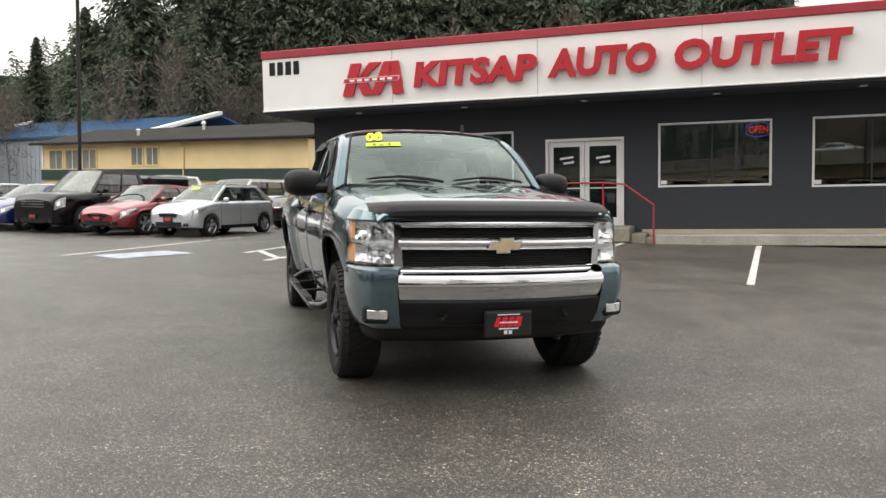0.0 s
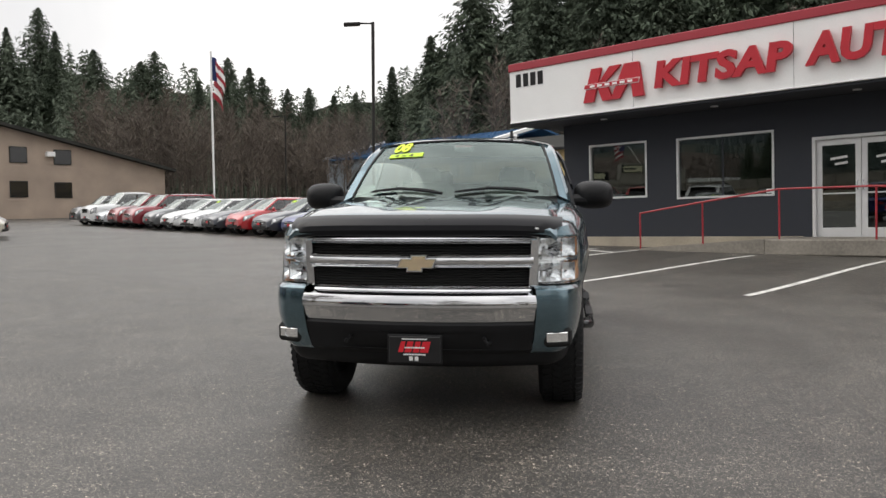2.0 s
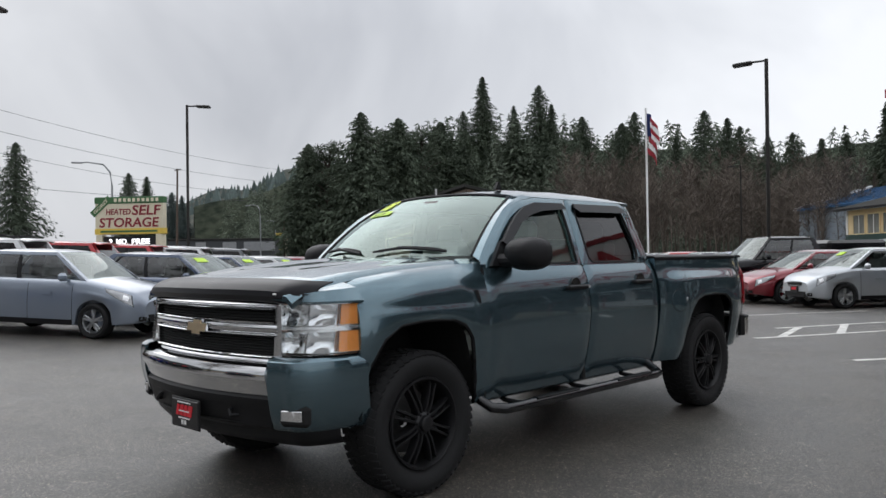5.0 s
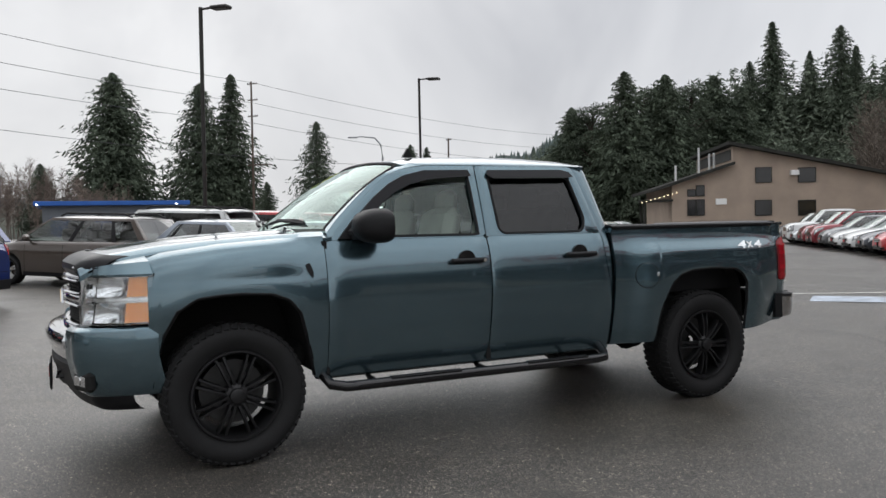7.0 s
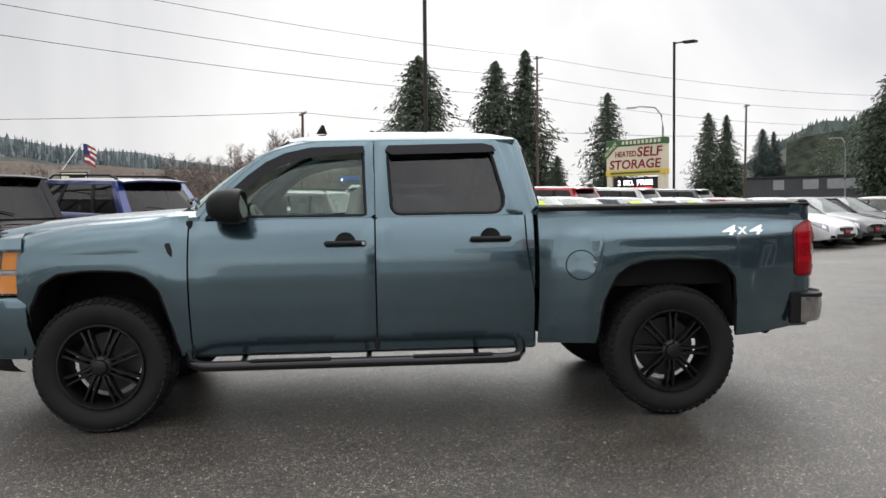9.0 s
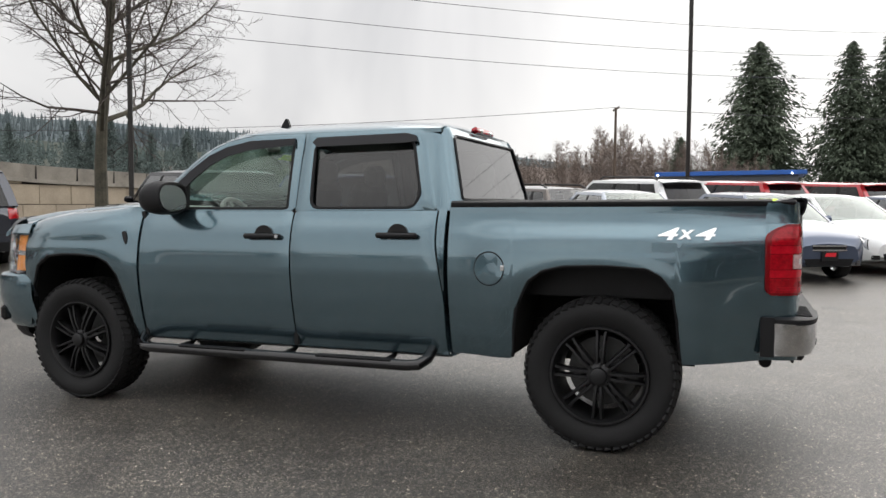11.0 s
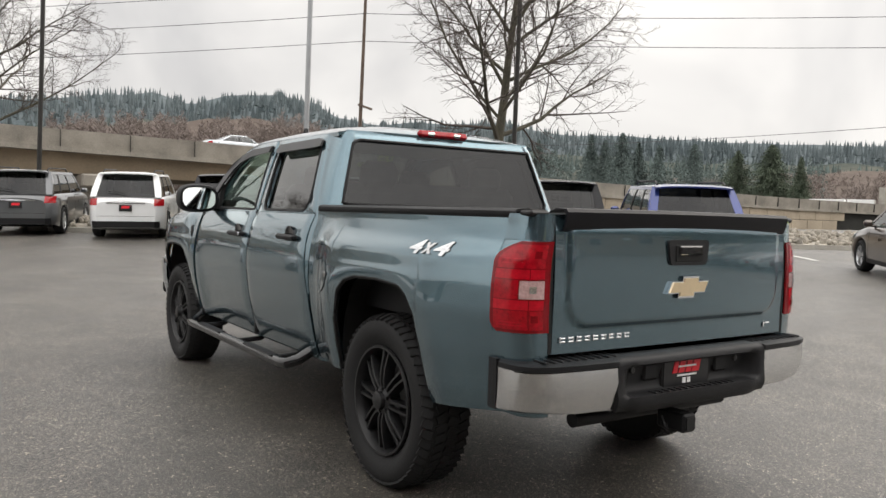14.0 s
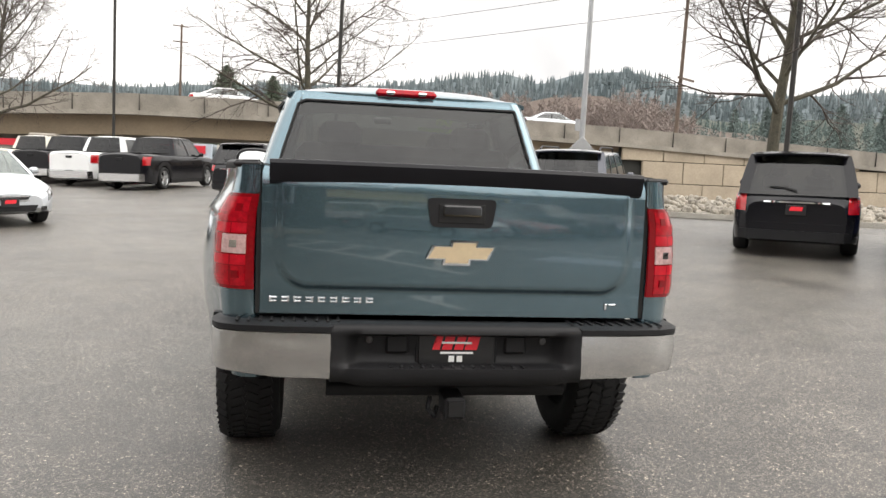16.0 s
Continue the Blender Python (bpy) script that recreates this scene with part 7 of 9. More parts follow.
def woods(name, az0, az1, d0, d1, n, topel, material, label, wide=0.2, bare=False, seed=3, minh=6.0, gbase=None, low=0.70, maxh=30.0):
    """A wood too far to count, as one mesh; topel(az) is how high the tops stand."""
    r = random.Random(seed)
    g = Geo()
    for _ in range(n):
        a, d = r.uniform(az0, az1), r.uniform(d0, d1)
        top = 1.4 + d * math.tan(radians(topel(a) * r.uniform(low, 1.02)))
        b = (gbase(a, d) if gbase else 0.0)
        h = max(minh, min(top - b, maxh))
        b = top - h
        p = azp(a, d, b)
        if not bare and d > 260:
            q, w = p.copy(), h * wide * r.uniform(0.75, 1.35)
            for lv, (z0, z1, k) in enumerate(((0.02, 0.55, 1.0), (0.30, 0.80, 0.74), (0.58, 1.0, 0.46))):
                n, o = 6, Vector((r.uniform(-0.1, 0.1) * w, r.uniform(-0.1, 0.1) * w, 0))
                a0 = r.random() * 6.283
                rim = [q + o + Vector((math.cos(a0 + i * 1.0472) * w * k * r.uniform(0.7, 1.2), math.sin(a0 + i * 1.0472) * w * k * r.uniform(0.7, 1.2), h * (z0 + r.uniform(-0.05, 0.05)))) for i in range(n)]
                g.add(rim + [q + o * 0.3 + Vector((0, 0, h * z1))], [(i, (i + 1) % n, n) for i in range(n)])
        elif not bare:
            fir(g, None, p, h, r.randrange(10 ** 6), wide * r.uniform(0.7, 1.3), *((48, 11, 5, 0, 0.85) if d < 125 else (30, 8, 4, 0, 1.15) if d < 174 else (22, 7, 3, 0, 1.5) if d < 260 else (8, 4, 2, 0, 2.9)))
        else:
            for st in range(2):
                o = Vector((r.uniform(-0.12, 0.12), r.uniform(-0.12, 0.12), 0)) * h
                hs = h * r.uniform(0.75, 1.0)
                w = h * r.uniform(0.004, 0.008)
                an = r.random() * 6.283
                q = Vector((math.cos(an), math.sin(an), 0)) * w
                g.add([p + o * 0.3 - q, p + o * 0.3 + q, p + o + Vector((0, 0, hs))], [(0, 1, 2)])
                for k in range(80 if d < 149 else 60):
                    an, u = r.random() * 6.283, r.random() ** 0.8
                    c = p + o * (0.3 + 0.7 * u) + Vector((0, 0, hs * (0.24 + 0.68 * u)))
                    e = Vector((math.cos(an), math.sin(an), r.uniform(0.25, 1.7))).normalized() * h * r.uniform(0.07, 0.20) * (0.30 + 0.70 * math.sin(math.pi * (0.12 + 0.80 * u)))
                    w = e.cross(Vector((r.uniform(-1, 1), r.uniform(-1, 1), r.uniform(-1, 1)))).normalized() * h * r.uniform(0.0015, 0.004) * (1.9 if d > 149 else 1.0)
                    g.add([c - w, c + w, c + e], [(0, 1, 2)])
                    f = e.length * 0.5 * Vector((r.uniform(-1, 1), r.uniform(-1, 1), r.uniform(0, 1.2))).normalized()
                    g.add([c + e * 0.5 - w, c + e * 0.5 + w, c + e * 0.5 + f], [(0, 1, 2)])
    me = mesh_of(name, g, material, 0)
    return tagged(part(name, me, material), label, "woods", kind="stuff")


# forest behind the lot
SKY_A = ([-62, -57, -53, -49, -45, -40, -36, -33, -29, -25, -22, -20, -17, -13, -11, -9, -7, -4, 0, 10, 40], [4.8, 6.2, 8.4, 9.8, 10.2, 10.7, 10.6, 9.7, 9.6, 9.2, 8.6, 7.8, 8.5, 8.8, 10.3, 11.2, 13.2, 14.2, 15.5, 17.5, 17.5])
fA = lerp(*SKY_A)
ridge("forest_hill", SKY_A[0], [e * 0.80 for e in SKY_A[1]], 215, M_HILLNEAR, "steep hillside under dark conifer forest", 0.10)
woods("conifer_forest", -60, 38, 175, 210, 340, lambda a: fA(a) * 1.0, M_FIR, "dense dark conifer forest on the slope", 0.24, seed=4, minh=14, low=0.80)
woods("conifer_forest", -60, 36, 128, 172, 250, lambda a: min(fA(a), 18) * 0.88, M_FIR, "dense dark conifer forest on the slope", 0.24, seed=5, minh=12, low=0.60)
woods("conifer_forest", -15, 36, 84, 112, 58, lambda a: min(fA(a), 18) * 0.94, M_FIR, "dense dark conifer forest on the slope", 0.24, seed=15, minh=12, low=0.60)
woods("bare_woodland", -35, -14, 76, 112, 190, lambda a: fA(a) * 0.96, M_BROWNWOOD, "leafless brown alder woodland", 0.2, True, seed=6, minh=8, low=0.6)
woods("bare_woodland", -14, 36, 76, 84, 75, lambda a: min(fA(a), 16) * 0.95, M_BROWNWOOD, "leafless brown alder woodland", 0.2, True, seed=16, minh=10, low=0.45)
# across the road
woods("bare_woodland", -106, -87, 100, 150, 125, lambda a: lerp([-118, -112, -104, -99, -97, -95, -91, -87], [3.4, 4.2, 4.9, 5.8, 6.8, 5.8, 5.4, 3.8])(a), M_PALEWOOD, "leafless brown woodland beyond the road", 0.2, True, seed=7, minh=6)
SKY_R = ([-66, -64.4, -63.6, -62, -60, -58, -56.5, -55.5, -50, -45], [2.3, 2.7, 3.3, 4.2, 5.1, 5.1, 5.9, 6.6, 7.0, 7.0])
# no mist is built; hills and their conifers hold it in their colour
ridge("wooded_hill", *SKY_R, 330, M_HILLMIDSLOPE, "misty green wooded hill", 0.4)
woods("hill_trees", -65, -45, 270, 330, 700, lambda a: lerp(*SKY_R)(a) * 1.08, M_FIRFAR, "hill conifers with haze in their colour", 0.26, seed=8, minh=9, low=0.35)
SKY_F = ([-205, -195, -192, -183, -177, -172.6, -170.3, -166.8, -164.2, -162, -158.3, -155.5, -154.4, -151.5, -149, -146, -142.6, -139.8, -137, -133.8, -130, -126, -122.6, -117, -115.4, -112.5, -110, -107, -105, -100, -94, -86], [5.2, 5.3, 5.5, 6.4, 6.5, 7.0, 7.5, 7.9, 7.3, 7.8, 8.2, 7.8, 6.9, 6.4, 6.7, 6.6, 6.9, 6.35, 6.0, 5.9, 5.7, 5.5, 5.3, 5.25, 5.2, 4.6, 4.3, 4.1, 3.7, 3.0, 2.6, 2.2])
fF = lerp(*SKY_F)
ridge("far_hill", SKY_F[0], [e * 0.95 for e in SKY_F[1]], 900, M_HILLFARSLOPE, "far wooded hills with haze in their colour", 0.35, 160, 0.03)
woods("far_hill_trees", -200, -92, 700, 890, 8500, lambda a: fF(a) * 1.0, M_HILLFAR, "far ridge conifers with haze in their colour", 0.15, seed=9, minh=8, low=0.6, maxh=12)
ridge("mid_hill", SKY_F[0], [e * 0.70 for e in SKY_F[1]], 430, M_HILLMIDSLOPE, "middle wooded hills with haze in their colour", 0.4, 140, 0.10)
woods("mid_hill_trees", -200, -116, 330, 425, 4200, lambda a: fF(a) * 0.74, M_FIRFAR, "conifers below the ridge with haze in their colour", 0.17, seed=10, minh=6, low=0.45, maxh=12)
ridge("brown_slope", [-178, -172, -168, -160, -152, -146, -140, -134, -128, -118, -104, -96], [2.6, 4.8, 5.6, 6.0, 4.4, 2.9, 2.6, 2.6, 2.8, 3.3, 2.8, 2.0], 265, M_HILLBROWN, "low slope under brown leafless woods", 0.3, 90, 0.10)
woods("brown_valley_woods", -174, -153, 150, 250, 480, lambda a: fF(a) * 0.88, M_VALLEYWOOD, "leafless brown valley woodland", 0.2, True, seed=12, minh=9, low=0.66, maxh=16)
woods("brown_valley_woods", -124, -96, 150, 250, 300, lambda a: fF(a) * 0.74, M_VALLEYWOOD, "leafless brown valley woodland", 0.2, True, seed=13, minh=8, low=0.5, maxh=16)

woods("valley_conifers", -155, -120, 180, 255, 330, lambda a: fF(a) * 0.80, M_FIRFAR, "dark valley conifers with haze in their colour", 0.22, seed=14, minh=8, low=0.5, maxh=15)


# bare street trees
def bare_tree(seed, height):
    """One upright stem, spreading limbs that lift at their ends, four orders of twigs."""
    t = thing("bare_street_tree", "leafless street tree with mossy grey trunk", "tree", group="street trees")
    r = random.Random(seed)
    trunk, twigs, limb_list = Geo(), Geo(), []

    def path(p, d, ln, n, bend, lift):
        pts, q = [p.copy()], p.copy()
        for _ in range(n):
            d = (d + Vector((r.uniform(-1, 1), r.uniform(-1, 1), r.uniform(-0.7, 0.7))) * bend + Vector((0, 0, lift))).normalized()
            q = q + d * ln / n
            pts.append(q.copy())
        return pts

    def grow(p, d, ln, rad, lvl):
        n = (9, 6, 4, 3, 2)[lvl]
        pts = path(p, d, ln, n, (0.05, 0.20, 0.24, 0.26, 0.2)[lvl], (0.02, 0.055, 0.03, 0.02, 0.0)[lvl])
        rs = [rad * (1 - 0.78 * k / n) for k in range(n + 1)]
        if lvl == 0:
            rs[0] *= 1.25
        if lvl == 1:
            limb_list.append(Geo())
        (trunk if lvl == 0 else limb_list[-1] if lvl == 1 else twigs).tube(pts, rs, (10, 6, 4, 3, 3)[lvl], False)
        if lvl == 4:
            return
        kids = (22, 11, 8, 6)[lvl]
        for k in range(kids):
            u = (0.30 + 0.68 * (k + r.random() * 0.8) / kids) if lvl == 0 else 0.14 + 0.84 * (k + r.random() * 0.8) / kids
            i = min(n - 1, int(u * n))
            at = pts[i].lerp(pts[i + 1], u * n - i)
            ax = (pts[i + 1] - pts[i]).normalized()
            a = 2.4 * k + r.random() * 0.9
            side = Vector((math.cos(a), math.sin(a), 0.0)) if lvl == 0 else Vector((r.gauss(0, 1), r.gauss(0, 1), r.gauss(0, 0.6)))
            side = (side - ax * side.dot(ax)).normalized()
            tilt = radians(r.uniform(66, 88) - 44 * u) if lvl == 0 else radians(r.uniform(32, 66))
            nd = (ax * math.cos(tilt) + side * math.sin(tilt)).normalized()
            if lvl == 0:
                nl = height * (0.60 - 0.40 * (u - 0.3) / 0.7) * r.uniform(0.88, 1.02)
                nr = max(0.015, rs[i] * r.uniform(0.38, 0.56))
            else:
                nl = ln * r.uniform(0.34, 0.50) * (1.15 - 0.45 * u)
                nr = max((0, 0.009, 0.0065, 0.0055)[lvl], rs[i] * r.uniform(0.45, 0.62))
            grow(at, nd, nl, nr, lvl + 1)
    grow(Vector((0, 0, -0.1)), Vector((0.03, 0, 1)), height, height * 0.0190, 0)
    part("trunk", trunk, M_BARKGREY, t, "mossy grey trunk")
    for lg in limb_list:
        part("limb", lg, M_BARKGREY, t)
    part("twig_mass", mesh_of("twig_mass", twigs, M_TWIG, 0), M_TWIG, t)
    return t


T1 = bare_tree(3, 9.6)
T1.matrix_world = Matrix.Translation((-10.9, -12.9, 0.45))
T2 = bare_tree(8, 10.0)
T2.matrix_world = Matrix.Translation((0.85, -27.0, 0.4))
T3 = copy_thing(T1, Matrix())
T3.matrix_basis = Matrix.Translation((15.5, -34.0, 0.4)) @ Matrix.Rotation(2.0, 4, "Z")

# ---------------------------------------------------------------- lamp posts, poles, wires, flags
M_POST = mat("dark_bronze_post", (0.030, 0.028, 0.026), 0.45, 0.5, 0.2, 3, 40)
M_GALV = mat("galvanised_post", (0.34, 0.35, 0.36), 0.5, 0.6, 0.12, 3, 40)
M_POLEWOOD = mat("utility_pole_wood", (0.10, 0.072, 0.055), 0.9, 0, 0.35, 2, 20, bump=0.3)


def lamp_post(x, y, h, arm, group="lot lamp posts", base=None):
    t = thing("lamp_post", "dark bronze square lamp post with flat lamp head", "lamp post", Matrix.Translation((x, y, gz(x, y))) @ Matrix.Rotation(radians(arm), 4, "Z"), group)
    part("post", Geo().tube([(0, 0, 0), (-0.0035 * h, 0.010 * h, h * 0.5), (-0.006 * h, 0.018 * h, h)], 0.062, 8), M_POST, t)
    part("arm", Geo().box((0.30 - 0.006 * h, 0.018 * h, h - 0.06), (0.62, 0.06, 0.06), 0.01), M_POST, t)
    part("lamp_head", Geo().box((0.72, 0.018 * h, h - 0.10), (0.62, 0.32, 0.11), 0.03, Matrix.Rotation(0.06, 4, "Y")), M_POST, t)
    part("base_plinth", Geo().cyl((0, 0, 0), (0, 0, 0.55), 0.27, 0.26, 16), M_CONCRETE, t)
    return t


lamp_post(-6.35, 21.9, 7.95, 195)
lamp_post(-29.0, 12.8, 8.3, 40)
lamp_post(-19.0, 1.15, 7.85, 40)
lamp_post(-10.3, -11.4, 9.5, 90)
lamp_post(0.05, -19.8, 9.6, 90)
lamp_post(9.0, -29.2, 9.7, 160)
lamp_post(-24.5, 62.0, 9.0, 195)


def utility_pole(x, y, h, turn, arms=2, side=1.6):
    t = thing("utility_pole", "weathered brown wooden utility pole with crossarms", "utility pole", Matrix.Translation((x, y, 0)) @ Matrix.Rotation(radians(turn), 4, "Z"), "utility poles")
    part("pole", Geo().cyl((0, 0, 0), (-0.007 * h, 0.02 * h, h), 0.17, 0.11, 10), M_POLEWOOD, t)
    for k in range(arms):
        z = h * (0.985 - 0.10 * k)
        part("crossarm", Geo().box((0, 0.02 * h, z), (side, 0.10, 0.12), 0.01), M_POLEWOOD, t)
        for u in (-0.9, -0.45, 0.45, 0.9):
            part("insulator", Geo().lathe([(0, 0.02), (0.02, 0.05), (0.10, 0.05), (0.14, 0.01)], (u * side / 2, 0.02 * h, z + 0.06), "Z", 8), M_GALV, t)
    return t


utility_pole(-93.3, 18.7, 20.0, 45, 3, 1.4)
utility_pole(-68.0, -8.0, 10.2, 20, 1, 2.6)
utility_pole(-24.9, -48.6, 19.0, 40, 1, 2.4)
utility_pole(15.6, -85.0, 16.6, 20, 2)
utility_pole(-92.0, 45.0, 13.5, 0, 1)
utility_pole(-87.0, 95.0, 14.0, 0, 1)
part("side_arm", Geo().box((-0.9, 0.2, 9.2), (2.6, 0.14, 0.14)), M_POLEWOOD, bpy.data.objects["utility_pole.002"])
part("side_arm", Geo().box((0.9, 0.2, 9.6), (3.4, 0.14, 0.14)), M_POLEWOOD, bpy.data.objects["utility_pole"])
M_WIRE = mat("power_cable", (0.05, 0.05, 0.055), 0.6, 0, 0.1, 2, 20)
WIRES = [((-93.3, 19.0, z0), (-25.2, -48.3, z1), sag) for z0, z1, sag in ((19.8, 18.1, 1.5), (17.3, 16.05, 1.5), (14.8, 14.0, 1.3))]
WIRES += [((-25.2, -48.3, z1), (60.0, -130.0, z1), 1.5) for z1 in (18.1, 16.05, 14.0)]
WIRES += [((-93.3, 19.0, z0), (-125.0, 95.0, z0 - 1), 1.5) for z0 in (19.8, 17.3, 14.8)]
WIRES += [((-68.0, -8.0, 10.2), (-52.0, -95.0, 10.5), 1.2), ((-68.0, -8.0, 10.2), (-96.0, 60.0, 10.2), 1.2)]
for a, b, sag in WIRES:
    a, b = Vector(a), Vector(b)
    solid("power_cable", Geo().tube([a.lerp(b, t) - Vector((0, 0, sag * 4 * t * (1 - t))) for t in span(0, 1, 17)], 0.022, 4), M_WIRE, "thin dark overhead power cable", "cable", "power cables")

# galvanised street pole with the backs of two signs
gp = thing("sign_pole", "galvanised street pole carrying the backs of signs", "sign pole", Matrix.Translation((-8.5, -20.9, 0.4)))
part("pole", Geo().cyl((0, 0, 0), (-0.07, 0.2, 11.0), 0.10, 0.08, 12), M_GALV, gp)
part("diamond_sign", Geo().box((0, 0.14, 2.15), (0.62, 0.02, 0.62), 0.01, Matrix.Rotation(radians(45), 4, "Y")), M_GALV, gp, "grey back of a diamond road sign", 0)
part("small_sign", Geo().box((0.20, 0.14, 2.95), (0.18, 0.02, 0.40), 0.01), M_GALV, gp, "", 0)
# flags
M_FLAGRED = mat("flag_red", (0.36, 0.03, 0.045), 0.8, 0, 0.15, 3, 30)
M_FLAGBLUE = mat("flag_blue", (0.03, 0.05, 0.16), 0.8, 0, 0.15, 3, 30)


def flag_pole(x, y, h, drop, w, lean, name, z=0.0, turn=0.0):
    t = thing("flag_pole", name, "flag pole", Matrix.Translation((x, y, z)) @ Matrix.Rotation(radians(turn), 4, "Z"))
    part("pole", Geo().tube([(0, 0, 0), (lean * 0.5, 0, h * 0.5), (lean, 0, h)], 0.07, 8), M_FASCIA, t)
    for k in range(7):
        z1 = h - 0.35 - drop * k / 7
        rows = [[(lean + 0.05 + w * (u - 0.10 * math.sin(3 * u + k)), 0.16 * math.sin(7 * u + 0.5 * k), z - 0.9 * u * u) for u in span(0.0 if k > 3 else 0.45, 1, 8)] for z in (z1, z1 - drop / 7)]
        part("red_stripe" if k % 2 == 0 else "white_stripe", Geo().grid(rows), M_FLAGRED if k % 2 == 0 else M_FASCIA, t, "", 60)
    part("canton", Geo().grid([[(lean + 0.05 + w * u, 0.16 * math.sin(7 * u), z - 0.9 * u * u) for u in span(0, 0.45, 5)] for z in (h - 0.35, h - 0.35 - drop * 4 / 7)]), M_FLAGBLUE, t, "", 60)
    return t


flag_pole(-21.7, 41.1, 10.9, 2.6, 0.75, 0.0, "white flag pole with a limp striped flag")
flag_pole(-129.6, -54.2, 5.0, 3.2, 1.9, 3.4, "far leaning flag pole with striped flag", 8.2, 112)

# storage sign on two posts
M_SIGNCREAM = mat("sign_cream", (0.78, 0.72, 0.55), 0.5, 0, 0.08, 1, 30)
M_SIGNYEL = mat("sign_yellow", (0.80, 0.58, 0.10), 0.5, 0, 0.08, 1, 30)
M_SIGNGRN = mat("sign_green", (0.06, 0.16, 0.06), 0.5, 0, 0.12, 1, 30)
M_SIGNMAR = mat("sign_maroon", (0.26, 0.02, 0.03), 0.5, 0, 0.1, 1, 30)
M_LED = mat("led_board", (0.010, 0.010, 0.011), 0.5, 0, 0.2, 4, 60)
M_LEDW = mat("led_white", (1.0, 0.95, 0.98), 0.5, 0, 0.02, 4, 60, emit=2.0)
M_LEDR = mat("led_red", (1.0, 0.06, 0.06), 0.5, 0, 0.02, 4, 60, emit=1.6)
SM = Matrix.Translation((-35.9, 13.3, 0.12)) @ Matrix.Rotation(radians(38), 4, "Z")
sg = thing("storage_sign", "cream and green roadside storage sign with led board", "sign", SM)
part("post", Geo().box((-1.62, 0, 1.3), (0.34, 0.5, 2.8), 0.02), M_SIGNCREAM, sg)
part("post", Geo().box((1.62, 0, 1.3), (0.34, 0.5, 2.8), 0.02), M_SIGNCREAM, sg)
part("panel", Geo().box((0, 0, 3.67), (3.70, 0.40, 1.30), 0.02), M_SIGNCREAM, sg, "cream sign panel", 0)
part("top_band", Geo().box((0, -0.01, 4.49), (3.74, 0.44, 0.34), 0.02), M_SIGNGRN, sg, "green sign band", 0)
part("bottom_band", Geo().box((0, -0.01, 2.87), (3.74, 0.44, 0.30), 0.02), M_SIGNYEL, sg, "yellow sign band", 0)
part("led_board", Geo().box((0, 0, 2.05), (2.80, 0.36, 1.12), 0.02), M_LED, sg, "black led board", 0)
part("corner_ribbon", Geo().box((-1.52, -0.215, 4.18), (1.30, 0.02, 0.34), 0, Matrix.Rotation(radians(-42), 4, "Y")), M_SIGNGRN, sg, "", 0)


def sign_text(body, x0, x1, z, h, m, y, parent, nm, sh=0.0):
    g, w = text_geo(body, h, 0.012, sh, 0.02)
    k = (x1 - x0) / w
    g.v = [(x0 + a * k, y - c, z + b) for a, b, c in g.v]
    part(nm, g, m, parent, "", 0)


sign_text("HEATED", -1.25, 0.10, 3.74, 0.30, M_SIGNMAR, -0.205, sg, "sign_word", 0.1)
sign_text("SELF", 0.16, 1.72, 3.70, 0.52, M_SIGNMAR, -0.205, sg, "sign_word", 0.1)
sign_text("STORAGE", -1.62, 1.62, 3.08, 0.50, M_SIGNMAR, -0.205, sg, "sign_word", 0.1)
sign_text("GORST", -0.5, 0.5, -0.09, 0.18, M_SIGNCREAM, -0.002, sg, "sign_word")
wd = [c for c in sg.children if c.name.startswith("sign_word")][-1]
wd.matrix_local = Matrix.Translation((-1.52, -0.23, 4.18)) @ Matrix.Rotation(radians(-42), 4, "Y")
for k in range(10):
    part("number_bar", Geo().box((-0.72 + 0.25 * k, -0.235, 4.49), (0.15, 0.01, 0.18)), M_SIGNCREAM, sg, "", 0)
part("web_bar", Geo().box((0, -0.235, 2.87), (3.1, 0.01, 0.10)), M_SIGNGRN, sg, "", 0)
sign_text("2", -1.10, -0.92, 2.20, 0.28, M_LEDW, -0.185, sg, "led_word")
sign_text("MO.", -0.70, -0.08, 2.20, 0.28, M_LEDW, -0.185, sg, "led_word")
sign_text("FREE", 0.14, 1.10, 2.20, 0.28, M_LEDW, -0.185, sg, "led_word")
part("led_line", Geo().box((0, -0.187, 2.02), (2.1, 0.01, 0.12)), M_LEDR, sg, "", 0)
part("led_line", Geo().box((0, -0.187, 1.80), (2.2, 0.01, 0.12)), M_LEDW, sg, "", 0)
# red and green sign boards further along the road
rsn = thing("restaurant_sign", "brown roadside sign with cream panels between posts", "sign", Matrix.Translation((-79, 55, 0)) @ Matrix.Rotation(radians(55), 4, "Z"))
part("post", Geo().box((-1.9, 0, 3.2), (0.2, 0.2, 6.4)), M_POLEWOOD, rsn, "", 0)
part("post", Geo().box((1.9, 0, 3.2), (0.2, 0.2, 6.4)), M_POLEWOOD, rsn, "", 0)
part("board", Geo().box((0, 0, 3.3), (3.6, 0.25, 3.0)), M_SIGNCREAM, rsn, "", 0)
part("name_board", Geo().box((0, -0.16, 4.3), (3.2, 0.1, 0.7)), M_SIGNMAR, rsn, "", 0)
part("roof", Geo().box((0, 0, 5.0), (4.4, 0.9, 0.22)), M_ROOFDARK, rsn, "", 0)
hs = thing("highway_sign", "green overhead highway sign with yellow exit panel", "sign", Matrix.Translation(azp(-55.6, 150)) @ Matrix.Rotation(radians(58), 4, "Z"))
part("board", Geo().box((-1.0, 0, 5.0), (3.4, 0.2, 2.2)), M_SIGNGRN, hs, "green sign board", 0)
